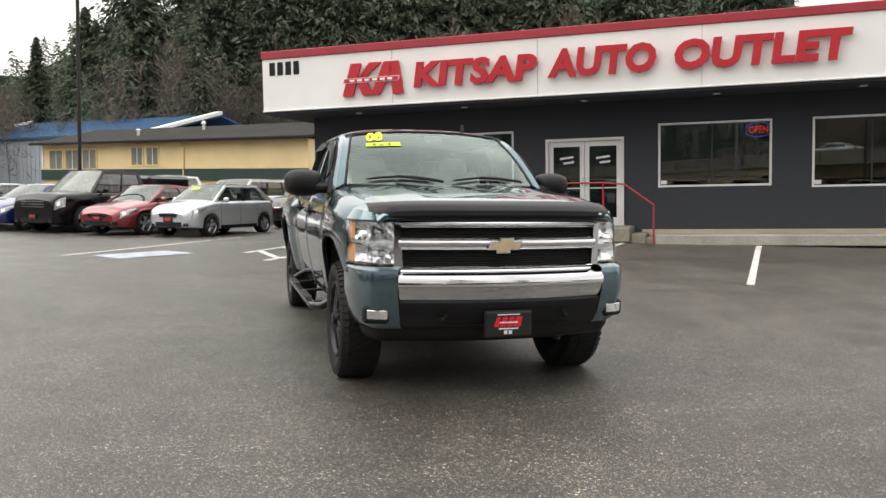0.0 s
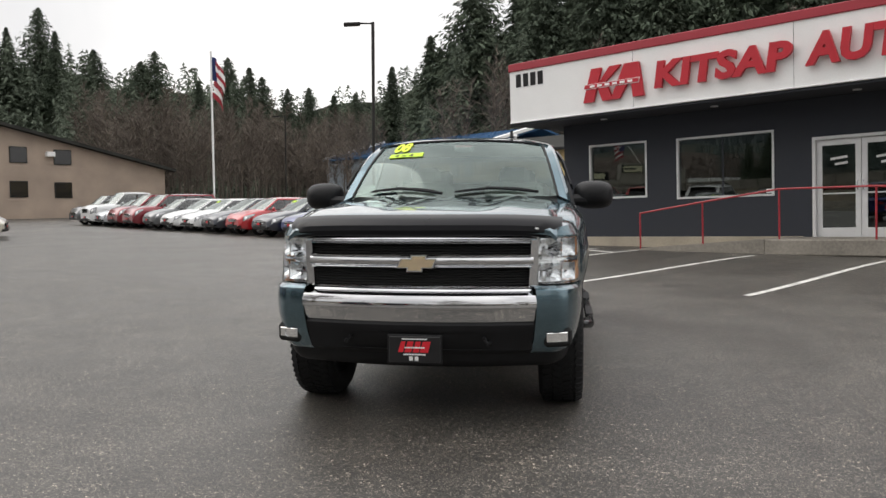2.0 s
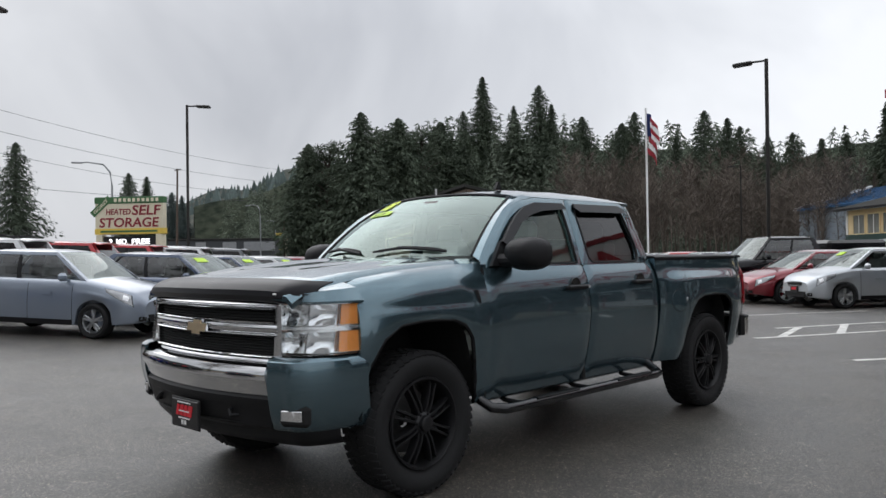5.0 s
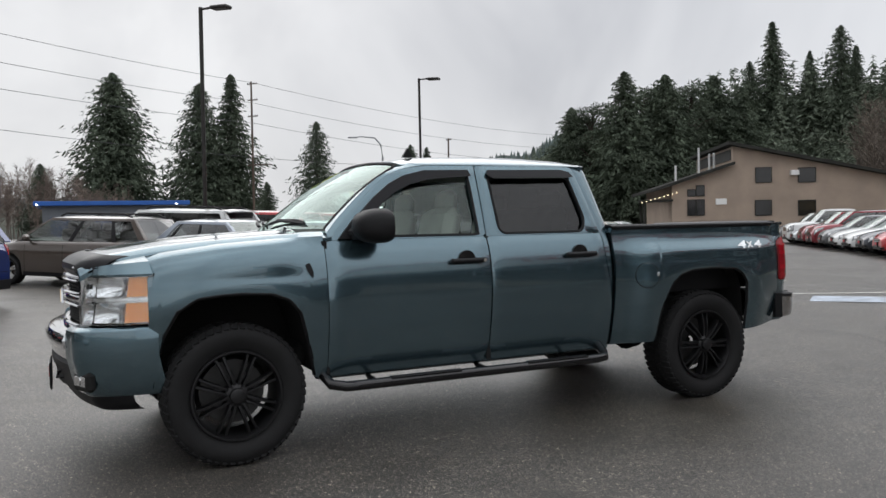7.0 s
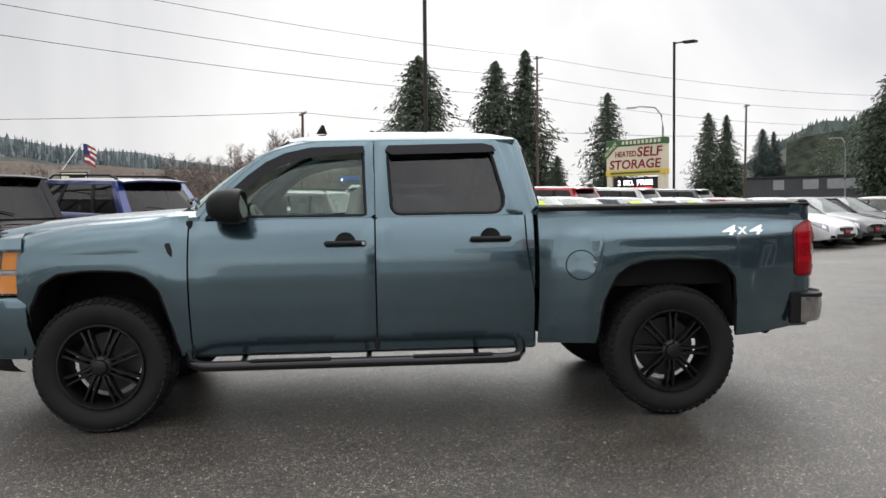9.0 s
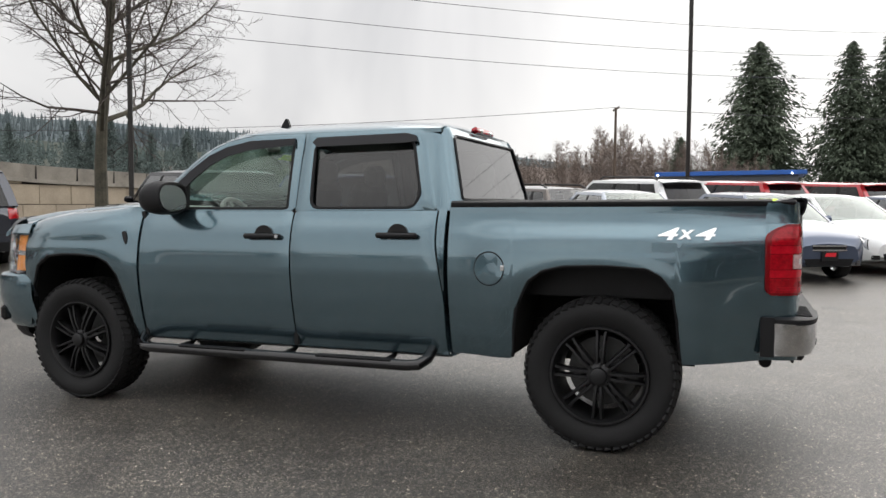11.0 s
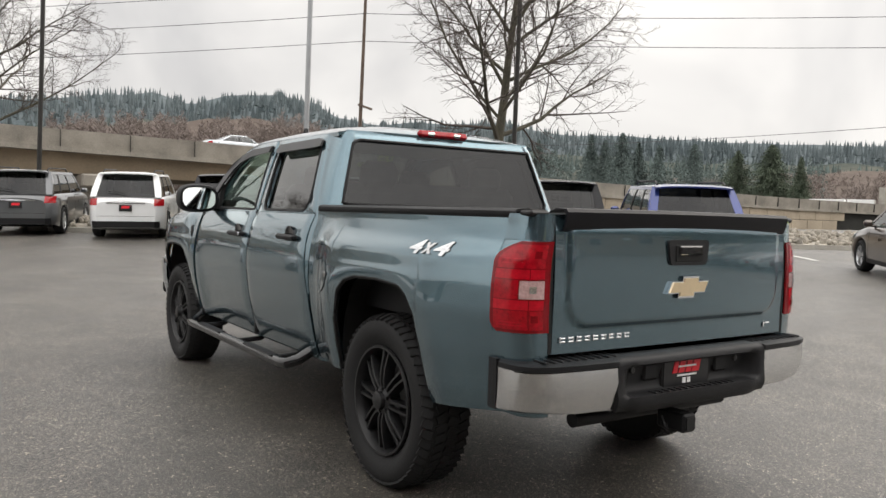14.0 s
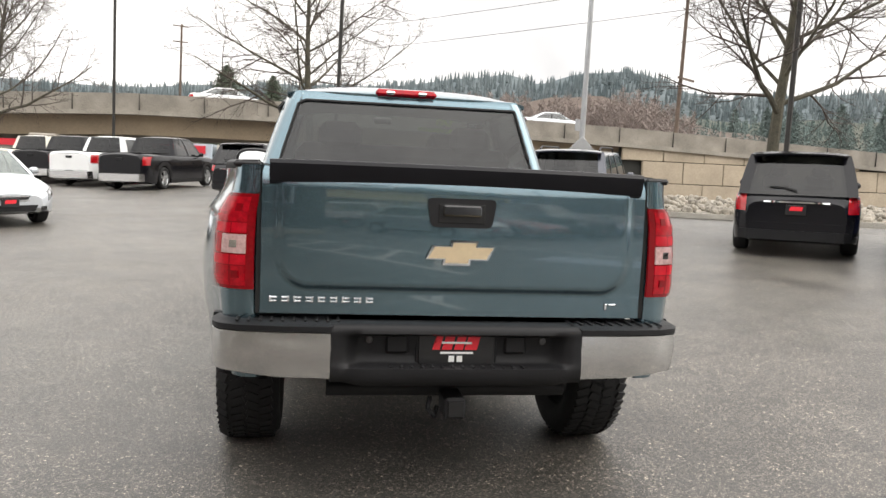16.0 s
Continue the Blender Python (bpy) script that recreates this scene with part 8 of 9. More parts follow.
part("board", Geo().box((1.9, 0, 4.7), (2.2, 0.2, 2.6)), M_SIGNGRN, hs, "green sign board", 0)
part("exit_panel", Geo().box((-1.0, -0.02, 3.5), (3.4, 0.2, 0.6)), M_SIGNYEL, hs, "", 0)
part("exit_tab", Geo().box((-1.6, -0.02, 6.35), (1.6, 0.2, 0.5)), M_SIGNYEL, hs, "", 0)
part("post", Geo().cyl((-1.0, 0.3, 0), (-1.0, 0.3, 6.2), 0.16, None, 8), M_GALV, hs)
part("post", Geo().cyl((1.9, 0.3, 0), (1.9, 0.3, 6.0), 0.16, None, 8), M_GALV, hs)
M_DARKBLD = mat("dark_block_wall", (0.07, 0.075, 0.08), 0.8, 0, 0.2, 0.4, 10)
lb = thing("roadside_building", "low dark roadside building with pale wall panels", "building", Matrix.Translation(azp(-60.5, 128)) @ Matrix.Rotation(radians(50), 4, "Z"))
part("wall", Geo().box((0, 4, 2.4), (17, 8, 4.8), 0.05), M_DARKBLD, lb, "", 0)
part("roof_edge", Geo().box((0, 4, 4.9), (17.4, 8.4, 0.25), 0.03), M_POST, lb, "", 0)
for x, w in ((1.2, 2.2), (6.0, 5.0), (-3.4, 1.6)):
    part("wall_panel", Geo().box((x, -0.06, 3.7), (w, 0.1, 1.5)), M_GALV, lb, "pale wall panel", 0)


def street_lamp(x, y, h, turn):
    t = thing("street_lamp", "galvanised curved-arm street lamp", "street lamp", Matrix.Translation((x, y, 0)) @ Matrix.Rotation(radians(turn), 4, "Z"), "street lamps")
    part("post", Geo().tube([(0, 0, 0), (0, 0, h * 0.80), (0.15, 0, h * 0.92), (0.7, 0, h * 0.985), (2.0, 0, h), (2.5, 0, h * 0.995)], [0.12, 0.09, 0.08, 0.07, 0.06, 0.05], 8), M_GALV, t)
    part("lamp_head", Geo().box((2.8, 0, h - 0.08), (0.9, 0.3, 0.15), 0.05), M_GALV, t)


p = azp(-69.0, 70)
street_lamp(p.x, p.y, 10.2, 250)
p = azp(-57.8, 120)
street_lamp(p.x, p.y, 10.1, 190)
p = azp(-56.5, 160)
street_lamp(p.x, p.y, 9.6, 190)


# ---------------------------------------------------------------- parked cars
M_RIMSILVER = mat("silver_alloy", (0.50, 0.51, 0.52), 0.3, 0.9, 0.1, 10, 80)
M_CARGLASS = glass("car_glass", (0.36, 0.39, 0.38), (1, 1, 1), 2.0)
M_CARSCREEN = glass("car_screen", (0.36, 0.41, 0.39), (0.94, 1, 0.97), 2.1)
M_CARRED = mat("car_red_lens", (0.36, 0.006, 0.010), 0.16, 0, 0.3, 12, 60, coat=0.3)
M_CARDARKGLASS = glass("dark_car_glass", (0.07, 0.07, 0.074), (1, 1, 1), 1.5)
M_LAMP = mat("car_lamp", (0.40, 0.41, 0.42), 0.12, 0.45, 0.3, 9, 40, coat=1.0)
PAINTS = {}


def paint(name, col, metal=0.3):
    if name not in PAINTS:
        PAINTS[name] = mat(name + "_car_paint", col, 0.3, metal, 0.05, 2, 200, coat=1.0)
    return PAINTS[name]


WHITE, SILVER, GREYP = paint("white", (0.76, 0.77, 0.77), 0.0), paint("silver", (0.52, 0.55, 0.58), 0.5), paint("grey", (0.115, 0.12, 0.125), 0.5)
BLACKP, RED, MAROON = mat("black_car_paint", (0.006, 0.006, 0.008), 0.16, 0, 0.05, 2, 200, spec=0.35), paint("red", (0.45, 0.014, 0.020), 0.2), paint("maroon", (0.22, 0.012, 0.022), 0.4)
BLUE, SLATE, NAVY = paint("blue", (0.012, 0.028, 0.16), 0.4), paint("slate_blue", (0.050, 0.072, 0.125), 0.5), paint("dark_navy", (0.022, 0.026, 0.040), 0.4)
BROWN, PALEBLUE, BEIGE = paint("brown", (0.085, 0.066, 0.055), 0.5), paint("pale_silver_blue", (0.25, 0.29, 0.35), 0.4), paint("cream", (0.60, 0.57, 0.48), 0.1)

KINDS = {
    "sedan": dict(L=4.70, W=1.83, H=1.46, wb=2.75, fo=0.92, R=0.325, top=[(0, .54), (.03, .63), (.12, .71), (.32, .79), (.75, .89), (1.25, .97), (3.65, 1.01), (4.50, 1.00), (4.66, .92), (4.70, .74)], gh=(1.15, 2.00, 3.05, 4.10), belt=0.95),
    "hatch": dict(L=4.00, W=1.70, H=1.49, wb=2.49, fo=0.80, R=0.300, top=[(0, .58), (.03, .68), (.12, .77), (.30, .85), (.62, .93), (1.00, 1.00), (3.70, 1.02), (3.94, .94), (4.00, .74)], gh=(0.93, 1.74, 3.20, 3.86), belt=0.95),
    "suv": dict(L=4.80, W=1.90, H=1.73, wb=2.82, fo=0.92, R=0.365, top=[(0, .60), (.03, .76), (.12, .92), (.30, 1.02), (.72, 1.09), (1.20, 1.13), (4.50, 1.14), (4.76, 1.06), (4.80, .84)], gh=(1.10, 1.85, 4.25, 4.70), belt=1.09),
    "van": dict(L=5.15, W=2.00, H=1.76, wb=3.08, fo=0.98, R=0.345, top=[(0, .55), (.03, .70), (.12, .84), (.28, .94), (.60, 1.03), (0.95, 1.09), (4.95, 1.10), (5.11, 1.02), (5.15, .82)], gh=(0.88, 1.95, 4.72, 5.06), belt=1.05),
    "wagon": dict(L=4.56, W=1.78, H=1.52, wb=2.58, fo=0.90, R=0.325, top=[(0, .54), (.03, .64), (.12, .73), (.32, .81), (.72, .91), (1.15, .99), (4.30, 1.02), (4.50, .94), (4.56, .74)], gh=(1.05, 1.88, 3.95, 4.42), belt=0.96),
    "pickup": dict(L=5.90, W=2.02, H=1.90, wb=3.60, fo=1.0, R=0.40, top=[(0, .84), (.05, 1.04), (.28, 1.14), (1.35, 1.22), (3.70, 1.22), (3.74, 1.25), (5.86, 1.26), (5.90, 1.12)], gh=(1.32, 2.02, 3.45, 3.66), belt=1.19),
}


def car_wheel(R, parent, x, y, s):
    w = thing("wheel", "", "")
    w.parent = parent
    w.matrix_basis = pose(x, y, R, 0, 0, 0 if s > 0 else 180)
    part("tyre", CARM["tyre", R], M_TYRE, w)
    part("rim", CARM["rim", R], M_RIMSILVER, w)


CARM = {}


def wheel_meshes(R):
    if ("tyre", R) in CARM:
        return
    CARM["tyre", R] = mesh_of("tyre", Geo().lathe([(0.0, R * 0.66), (0.03, R * 0.70), (0.045, R * 0.86), (0.02, R * 0.97), (-0.02, R), (-0.17, R), (-0.21, R * 0.9), (-0.2, R * 0.66)], (0, 0, 0), "X", 28), M_TYRE)
    g = Geo().lathe([(0.012, R * 0.68), (0.02, R * 0.66), (0.0, R * 0.62), (-0.1, R * 0.60)], (0, 0, 0), "X", 28)
    for k in range(5):
        a = 2 * math.pi * k / 5
        for d in (-0.16, 0.16):
            g.box((0, 0, 0), (0.03, R * 0.11, R * 0.52), 0.006, Matrix.Rotation(a + d, 4, "X") @ Matrix.Translation((0.0, 0, R * 0.37)))
    g.cyl((-0.04, 0, 0), (0.02, 0, 0), R * 0.2, R * 0.17, 14)
    CARM["rim", R] = mesh_of("rim", g, M_RIMSILVER)


def on_ground(x, y, hd, wb, w):
    """Stands a car on the sloping lot with all four wheels."""
    rt = Vector((hd.y, -hd.x, 0))
    at = [Vector((x, y, 0)) + hd * (u * wb / 2) + rt * (v * w / 2) for u, v in ((1, 0), (-1, 0), (0, 1), (0, -1))]
    zs = [gz(p.x, p.y) for p in at]
    fwd = Vector((hd.x, hd.y, (zs[0] - zs[1]) / wb)).normalized()
    side = Vector((rt.x, rt.y, (zs[2] - zs[3]) / w)).normalized()
    up = side.cross(fwd).normalized()
    back = -fwd
    left = back.cross(up).normalized()
    m = Matrix((left, back, up)).transposed().to_4x4()
    m.translation = Vector((x, y, sum(zs) / 4))
    return m


def smooth_top(pts, f, L):
    """The outline of a car's top edge, with its corners eased."""
    xs = np.linspace(0, L, 321)
    zs = np.interp(xs, [a for a, b in pts], [b for a, b in pts])
    k = np.ones(9) / 9
    for _ in range(2):
        zs = np.convolve(np.pad(zs, 4, mode="edge"), k, mode="valid")
    return lambda y: float(np.interp(y - f, xs, zs))


class Shell:
    """The lower body of one kind of car, as cross-sections along its length."""

    def __init__(self, kind):
        k = KINDS[kind]
        self.L, self.W, self.R = k["L"], k["W"], k["R"]
        self.f = -self.L / 2
        self.ax = (self.f + k["fo"], self.f + k["fo"] + k["wb"])
        self.top = smooth_top(k["top"], self.f, self.L)
        self.tall = kind in ("suv", "van", "pickup")

    def wid(self, y):
        q = abs(y) / (self.L / 2)
        return self.W / 2 * (1 - 0.03 * q * q - (0.18 if self.tall else 0.30) * max(0.0, (q - 0.80) / 0.20) ** 2.3)

    def sec(self, y, arch=True):
        """Half a section: bottom, inside of the arch, side, shoulder, top."""
        f, L, R = self.f, self.L, self.R
        w, zt = self.wid(y), self.top(y)
        e = 1 - sstep(0, 0.10, min(y - f, -f - y))
        zb = 0.20 + 0.08 * sstep(L / 2 - 0.7, L / 2, abs(y)) + 0.06 * e
        za = zb + 0.02
        if arch:
            for a in self.ax:
                q = (R + 0.06) ** 2 - (y - a) ** 2
                if q > 0:
                    za = max(za, R + math.sqrt(q) * 0.98)
        zs = max(zt - 0.16, za + 0.04)
        zt = max(zt, zs + 0.05)
        w *= 1 - 0.04 * e
        flare = 0.012 * sum(math.exp(-((y - a) / (R + 0.08)) ** 4) for a in self.ax)
        wi = w - 0.24
        out = [(0, zb), (wi, zb), (wi, za)]
        for t in span(0, 1, 8):
            z = za + (zs - za) * t
            crease = 0.008 * math.exp(-((z - zs + 0.06) / 0.03) ** 2)
            out.append((w * (0.945 + 0.055 * math.sin(math.pi * (0.12 + 0.62 * t))) + flare * (1 - t) + crease, z))
        x0 = out[-1][0]
        for a in span(0.25, 1.0, 5):
            g = a * math.pi / 2
            out.append((x0 - (x0 - w * 0.74) * (1 - math.cos(g)) ** 1.1, zs + (zt - zs) * math.sin(g)))
        return out + [(w * 0.40, zt + 0.030), (0, zt + 0.042)]

    def at(self, y, c, s, off, arch=False):
        q = self.sec(y, arch)
        i = min(int(c), len(q) - 2)
        x, z = (q[i][j] + (q[i + 1][j] - q[i][j]) * (c - i) for j in (0, 1))
        d = Vector((x / (self.W / 2), (abs(y) / (self.L / 2)) ** 9 * (1 if y > 0 else -1), 0.35 if c > 10 else 0.0)).normalized() * off
        return (s * (x + d.x), y + d.y, z + d.z)

    def patch(self, y0, y1, c0, c1, s, off=0.006, ny=7, nc=5, skew=0.0, narrow=0.0):
        """A piece of skin between two places along the car and two along the section."""
        mid = 0.35 * c0 + 0.65 * c1
        rows = [[self.at(y + skew * (c - c0) / (c1 - c0), mid + (c - mid) * (1 - narrow * (y - y0) / (y1 - y0)), s, off) for c in span(c0, c1, nc)] for y in span(y0, y1, ny)]
        return Geo().slab(rows, (-s * 0.012, 0, -0.004))

    def end_y(self, x, z, back):
        """Where the nose or the tail stands at that width and height."""
        sg = 1 if back else -1
        for k in range(61):
            y = sg * (self.L / 2 - 0.009 * k)
            q = self.sec(y, False)
            zt = q[-1][1]
            if z <= zt + 0.01:
                xs = [p[0] for p in q[3:]]
                zz = [p[1] for p in q[3:]]
                if abs(x) <= float(np.interp(z, zz, xs)) + 0.004:
                    return y
        return sg * (self.L / 2 - 0.54)

    def face(self, x0, x1, z0, z1, back=False, off=0.010, nx=9, nz=4, taper=0.0):
        """A piece of the nose or the tail."""
        sg = 1 if back else -1
        rows = []
        for z in span(z0, z1, nz):
            t = 1 - taper * (z1 - z) / (z1 - z0)
            rows.append([(x * t, self.end_y(x * t, z, back) + sg * off, z) for x in span(x0, x1, nx)])
        return Geo().slab(rows, (0, -sg * 0.025, 0))


SHELLS = {}


def car(kind, body, label, x, y, head, group="parked cars", z=None, sticker=False, rack=False, dark=False):
    """A parked car: middle of its length at (x, y), nose towards head."""
    k = KINDS[kind]
    L, W, H, R = k["L"], k["W"], k["H"], k["R"]
    f = -L / 2
    hd = Vector((*head, 0)).normalized()
    zz = gz(x, y) if z is None else z
    cat = {"sedan": "car", "hatch": "car", "wagon": "car", "suv": "suv", "van": "minivan", "pickup": "pickup truck"}[kind]
    c = thing("parked_" + {"sedan": "sedan", "hatch": "hatchback", "wagon": "wagon", "suv": "suv", "van": "minivan", "pickup": "pickup"}[kind], label, cat, on_ground(x, y, hd, k["wb"], W) if z is None else Matrix.Translation((x, y, zz)) @ Matrix.Rotation(math.atan2(hd.y, hd.x) + math.pi / 2, 4, "Z"), group)
    wheel_meshes(R)
    if kind not in SHELLS:
        SHELLS[kind] = Shell(kind)
    sh = SHELLS[kind]
    ax = sh.ax
    y0, y1, y2, y3 = (f + a for a in k["gh"])
    belt = k["belt"]

    def made(key, fn):
        """Alike pieces of one kind of car are worked out once."""
        if (kind, key) not in CARM:
            CARM[kind, key] = fn()
        return CARM[kind, key]

    def hull():
        ys = sorted(set([f, f + 0.015, f + 0.04, f + 0.08, f + 0.12] + span(f + 0.16, -f - 0.16, 48) + [-f - 0.12, -f - 0.08, -f - 0.04, -f - 0.015, -f] + [a + d for a in ax for d in span(-R - 0.06, R + 0.06, 17)]))
        rows = []
        for yy in ys:
            half = sh.sec(yy)
            rows.append([(a, yy, b) for a, b in half] + [(-a, yy, b) for a, b in half[-2:0:-1]])
        n = len(rows[0])
        return Geo().grid(rows, True).add(rows[0], [tuple(range(n))]).add(rows[-1], [tuple(range(n))[::-1]])
    part("body", made("hull", hull), body, c, "", 50)
    # cabin: curved sides that lean in, a crowned roof
    wb, wr = W / 2 * 0.90, W / 2 * (0.76 if kind in ("van", "suv") else 0.70)
    zr = H - 0.055
    big = kind in ("pickup", "suv", "van")

    def side_pt(s, v, t, off=0.0):
        yy = (y0 + (y3 - y0) * v) * (1 - t) + (y1 + (y2 - y1) * v) * t
        return (s * (wb + (wr - wb) * t + 0.022 * math.sin(math.pi * t) + off), yy, belt - 0.03 + (zr - belt + 0.03) * t)

    def strip(s, v0, v1, t0, t1, off=0.004, nv=3, nt=6):
        return Geo().slab([[side_pt(s, v, t, off) for v in span(v0, v1, nv)] for t in span(t0, t1, nt)], (-s * 0.02, 0, 0))

    def screen_pt(u, t, off=0.0):
        return (u * (wb + (wr - wb) * t), y0 + (y1 - y0) * t - 0.14 * (1 - u * u) - off, belt - 0.03 + (zr - belt + 0.04) * t + 0.02 * math.sin(math.pi * t) * (1 - u * u) + off)

    def roof():
        rr = []
        for v in span(0, 1, 14):
            row = []
            for u in [-1, -0.97, -0.92, -0.85] + span(-0.75, 0.75, 9) + [0.85, 0.92, 0.97, 1]:
                ya, yb = y1 - 0.14 * (1 - u * u), y2 + 0.05 * (1 - u * u)
                row.append((wr * u, ya + (yb - ya) * v, zr + 0.060 * (1 - abs(u) ** 2.6) * (1 - 0.8 * abs(2 * v - 1) ** 4)))
            rr.append(row)
        return Geo().slab(rr, (0, 0, -0.04))
    part("roof", made("roof", roof), body, c, "", 50)
    mids = {"sedan": (0.48,), "hatch": (0.48, 0.84), "suv": (0.40, 0.74), "van": (0.34, 0.68), "wagon": (0.42, 0.76), "pickup": (0.5,)}[kind]
    gl = M_CARDARKGLASS if dark else M_CARGLASS
    part("windscreen", made("screen", lambda: Geo().grid([[screen_pt(u, t) for u in span(-1, 1, 13)] for t in span(0, 1, 7)])), M_CARSCREEN, c)
    part("rear_window", made("rear", lambda: Geo().grid([[(u * (wb + (wr - wb) * t), y3 + (y2 - y3) * t + 0.05 * (1 - u * u), belt - 0.01 + (zr - belt + 0.01) * t) for u in span(-1, 1, 9)] for t in span(0, 1, 5)])), gl, c)
    for s in (1, -1):
        part("front_pillar", made(("ap", s), lambda: strip(s, -0.005, 0.030, 0, 1, 0.006).grid([[screen_pt(s * u, t, 0.006) for u in (0.93, 0.97, 1.0)] for t in span(0, 1, 7)])), body, c)
        part("rear_pillar", made(("rp", s), lambda: strip(s, 0.90 if kind in ("sedan", "hatch", "pickup") else 0.955, 1.0, 0, 1, 0.006).grid([[(s * u * (wb + (wr - wb) * t), y3 + (y2 - y3) * t + 0.05 * (1 - u * u) + 0.006, belt - 0.01 + (zr - belt + 0.01) * t) for u in ((0.83, 0.92, 1.004) if big else (0.90, 0.95, 1.004))] for t in span(0, 1, 6)])), body, c)
        part("roof_edge", made(("re", s), lambda: strip(s, 0, 1, 0.90, 1.0, 0.006, 9, 3)), body, c)
        part("window_trim", made(("wt", s), lambda: strip(s, 0.02, 0.98, 0.045, 0.085, 0.006, 9, 2)), M_GLOSSBLACK, c)
        for t in mids:
            part("door_pillar", made(("dp", s, t), lambda: strip(s, t - 0.016, t + 0.016, 0.05, 0.92, 0.005)), M_BLACK, c)
        part("side_window", made(("sw", s), lambda: Geo().grid([[side_pt(s, v, t, -0.004) for v in span(0, 1, 7)] for t in span(0, 1, 6)])), gl, c)
        part("door_mirror", made(("mi", s), lambda: Geo().box((s * (W / 2 + 0.05), y0 + 0.42, belt + 0.07), (0.19, 0.11, 0.14), 0.045).box((s * (W / 2 - 0.06), y0 + 0.40, belt + 0.02), (0.12, 0.05, 0.04), 0.012)), body, c)
        hl = {"sedan": (0.10, 0.56, 9.2, 12.4), "hatch": (0.12, 0.54, 9.2, 12.4), "wagon": (0.10, 0.54, 9.2, 12.4), "suv": (0.08, 0.46, 8.8, 12.0), "van": (0.08, 0.46, 9.0, 12.0), "pickup": (0.03, 0.30, 8.0, 11.2)}[kind]
        lamp = part("headlight", made(("hl", s), lambda: sh.patch(f + hl[0], f + hl[1], hl[2], hl[3], s, 0.007, 8, 5, 0.05, 0.0 if kind == "pickup" else 0.65)), M_LAMP, c, "clear headlight")
        part("lamp_surround", made(("ls", s), lambda: sh.patch(f + hl[0] - 0.012, f + hl[1] + 0.015, hl[2] - 0.18, hl[3] + 0.14, s, 0.004, 8, 5, 0.05, 0.0 if kind == "pickup" else 0.65)), M_GLOSSBLACK, lamp)
        part("lamp_bowl", made(("lb", s), lambda: sh.patch(f + hl[0] + 0.06, f + hl[0] + 0.14, hl[2] + 0.9, hl[3] - 0.9, s, 0.009, 4, 3)), M_BOWL, lamp)
        tl = {"sedan": (0.34, 8.2, 11.6), "hatch": (0.26, 7.8, 12.2), "wagon": (0.26, 7.8, 12.0), "suv": (0.36, 0.86, 1.04), "van": (0.385, 0.76, 1.04), "pickup": (0.405, 0.86, 1.16)}[kind]
        part("tail_light", made(("tl", s), lambda: sh.face(s * W * tl[0], s * W * 0.475, tl[1], tl[2], True, 0.012, 7, 6) if big else sh.patch(-f - tl[0], -f - 0.02, tl[1], tl[2], s, 0.008, 6, 5)), M_CARRED, c, "red tail light")
        part("fog_lamp", made(("fl", s), lambda: sh.face(s * W * 0.30, s * W * 0.37, 0.31, 0.39, False, 0.005, 4, 3)), M_GLOSSBLACK, c)
        for a in ax:
            car_wheel(R, c, s * (W / 2 - 0.045), a, s)
        for t in (0.42, 0.72) if kind != "pickup" else (0.38, 0.55):
            part("door_handle", made(("dh", s, t), lambda: sh.patch(f + L * t - 0.09, f + L * t + 0.09, 8.6, 9.2, s, 0.028, 3, 3)), body, c)
        for t in (0.30, 0.52, 0.73) if kind != "pickup" else (0.25, 0.44, 0.62):
            part("door_seam", made(("ds", s, t), lambda: sh.patch(f + L * t - 0.004, f + L * t + 0.004, 4.0, 11.0, s, 0.002, 2, 12)), M_DARK, c, "", 0)
        part("sill_trim", made(("st", s), lambda: sh.patch(ax[0] + R + 0.1, ax[1] - R - 0.1, 3.0, 4.0, s, 0.004, 4, 2)), M_BLACK, c)
    zg = sh.top(f + 0.06)
    gw, gh = W * (0.24 if big else 0.20), 0.20 if kind == "pickup" else 0.15 if big else 0.09
    grl = part("grille", made("grille", lambda: sh.face(-gw, gw, zg - 0.06 - gh, zg - 0.045, False, 0.005, 11, 4, 0.18)), M_GLOSSBLACK, c, "dark grille")
    for j in range(3 if big else 2):
        zb = zg - 0.05 - gh * (0.1 + 0.8 * j / (2 if big else 1))
        part("grille_bar", made(("gb", j), lambda: sh.face(-gw * 0.94, gw * 0.94, zb - 0.009, zb + 0.009, False, 0.010, 11, 2)), M_CHROME, grl)
    part("air_intake", made("intake", lambda: sh.face(-W * 0.27, W * 0.27, 0.30, 0.42, False, 0.004, 11, 3, 0.12)), M_BLACK, c)
    fp = part("front_plate", made("fp", lambda: Geo().box((0, f - 0.016, 0.47), (0.31, 0.03, 0.16), 0.004)), M_PLATE, c, "black dealer plate")
    part("plate_mark", made("fm", lambda: Geo().prism([(-0.10, -0.02), (0.09, -0.02), (0.11, 0.045), (-0.08, 0.045)], lambda a, b, d: (a, f - 0.031 - d, 0.48 + b), 0, 0.006)), M_PLATERED, fp, "", 0)
    pz = 0.80 if kind in ("suv", "van", "hatch", "wagon") else 0.64
    if kind == "pickup":
        pz = 0.50
    py = sh.end_y(0.15, pz, True)
    rp = part("rear_plate", made("rp0", lambda: Geo().box((0, py + 0.016, pz), (0.31, 0.03, 0.16), 0.004)), M_PLATE, c, "black dealer plate")
    part("plate_mark", made("rm", lambda: Geo().prism([(-0.09, -0.02), (0.10, -0.02), (0.08, 0.045), (-0.11, 0.045)], lambda a, b, d: (a, py + 0.033 + d, pz + 0.01 + b), 0, 0.006)), M_PLATERED, rp, "", 0)
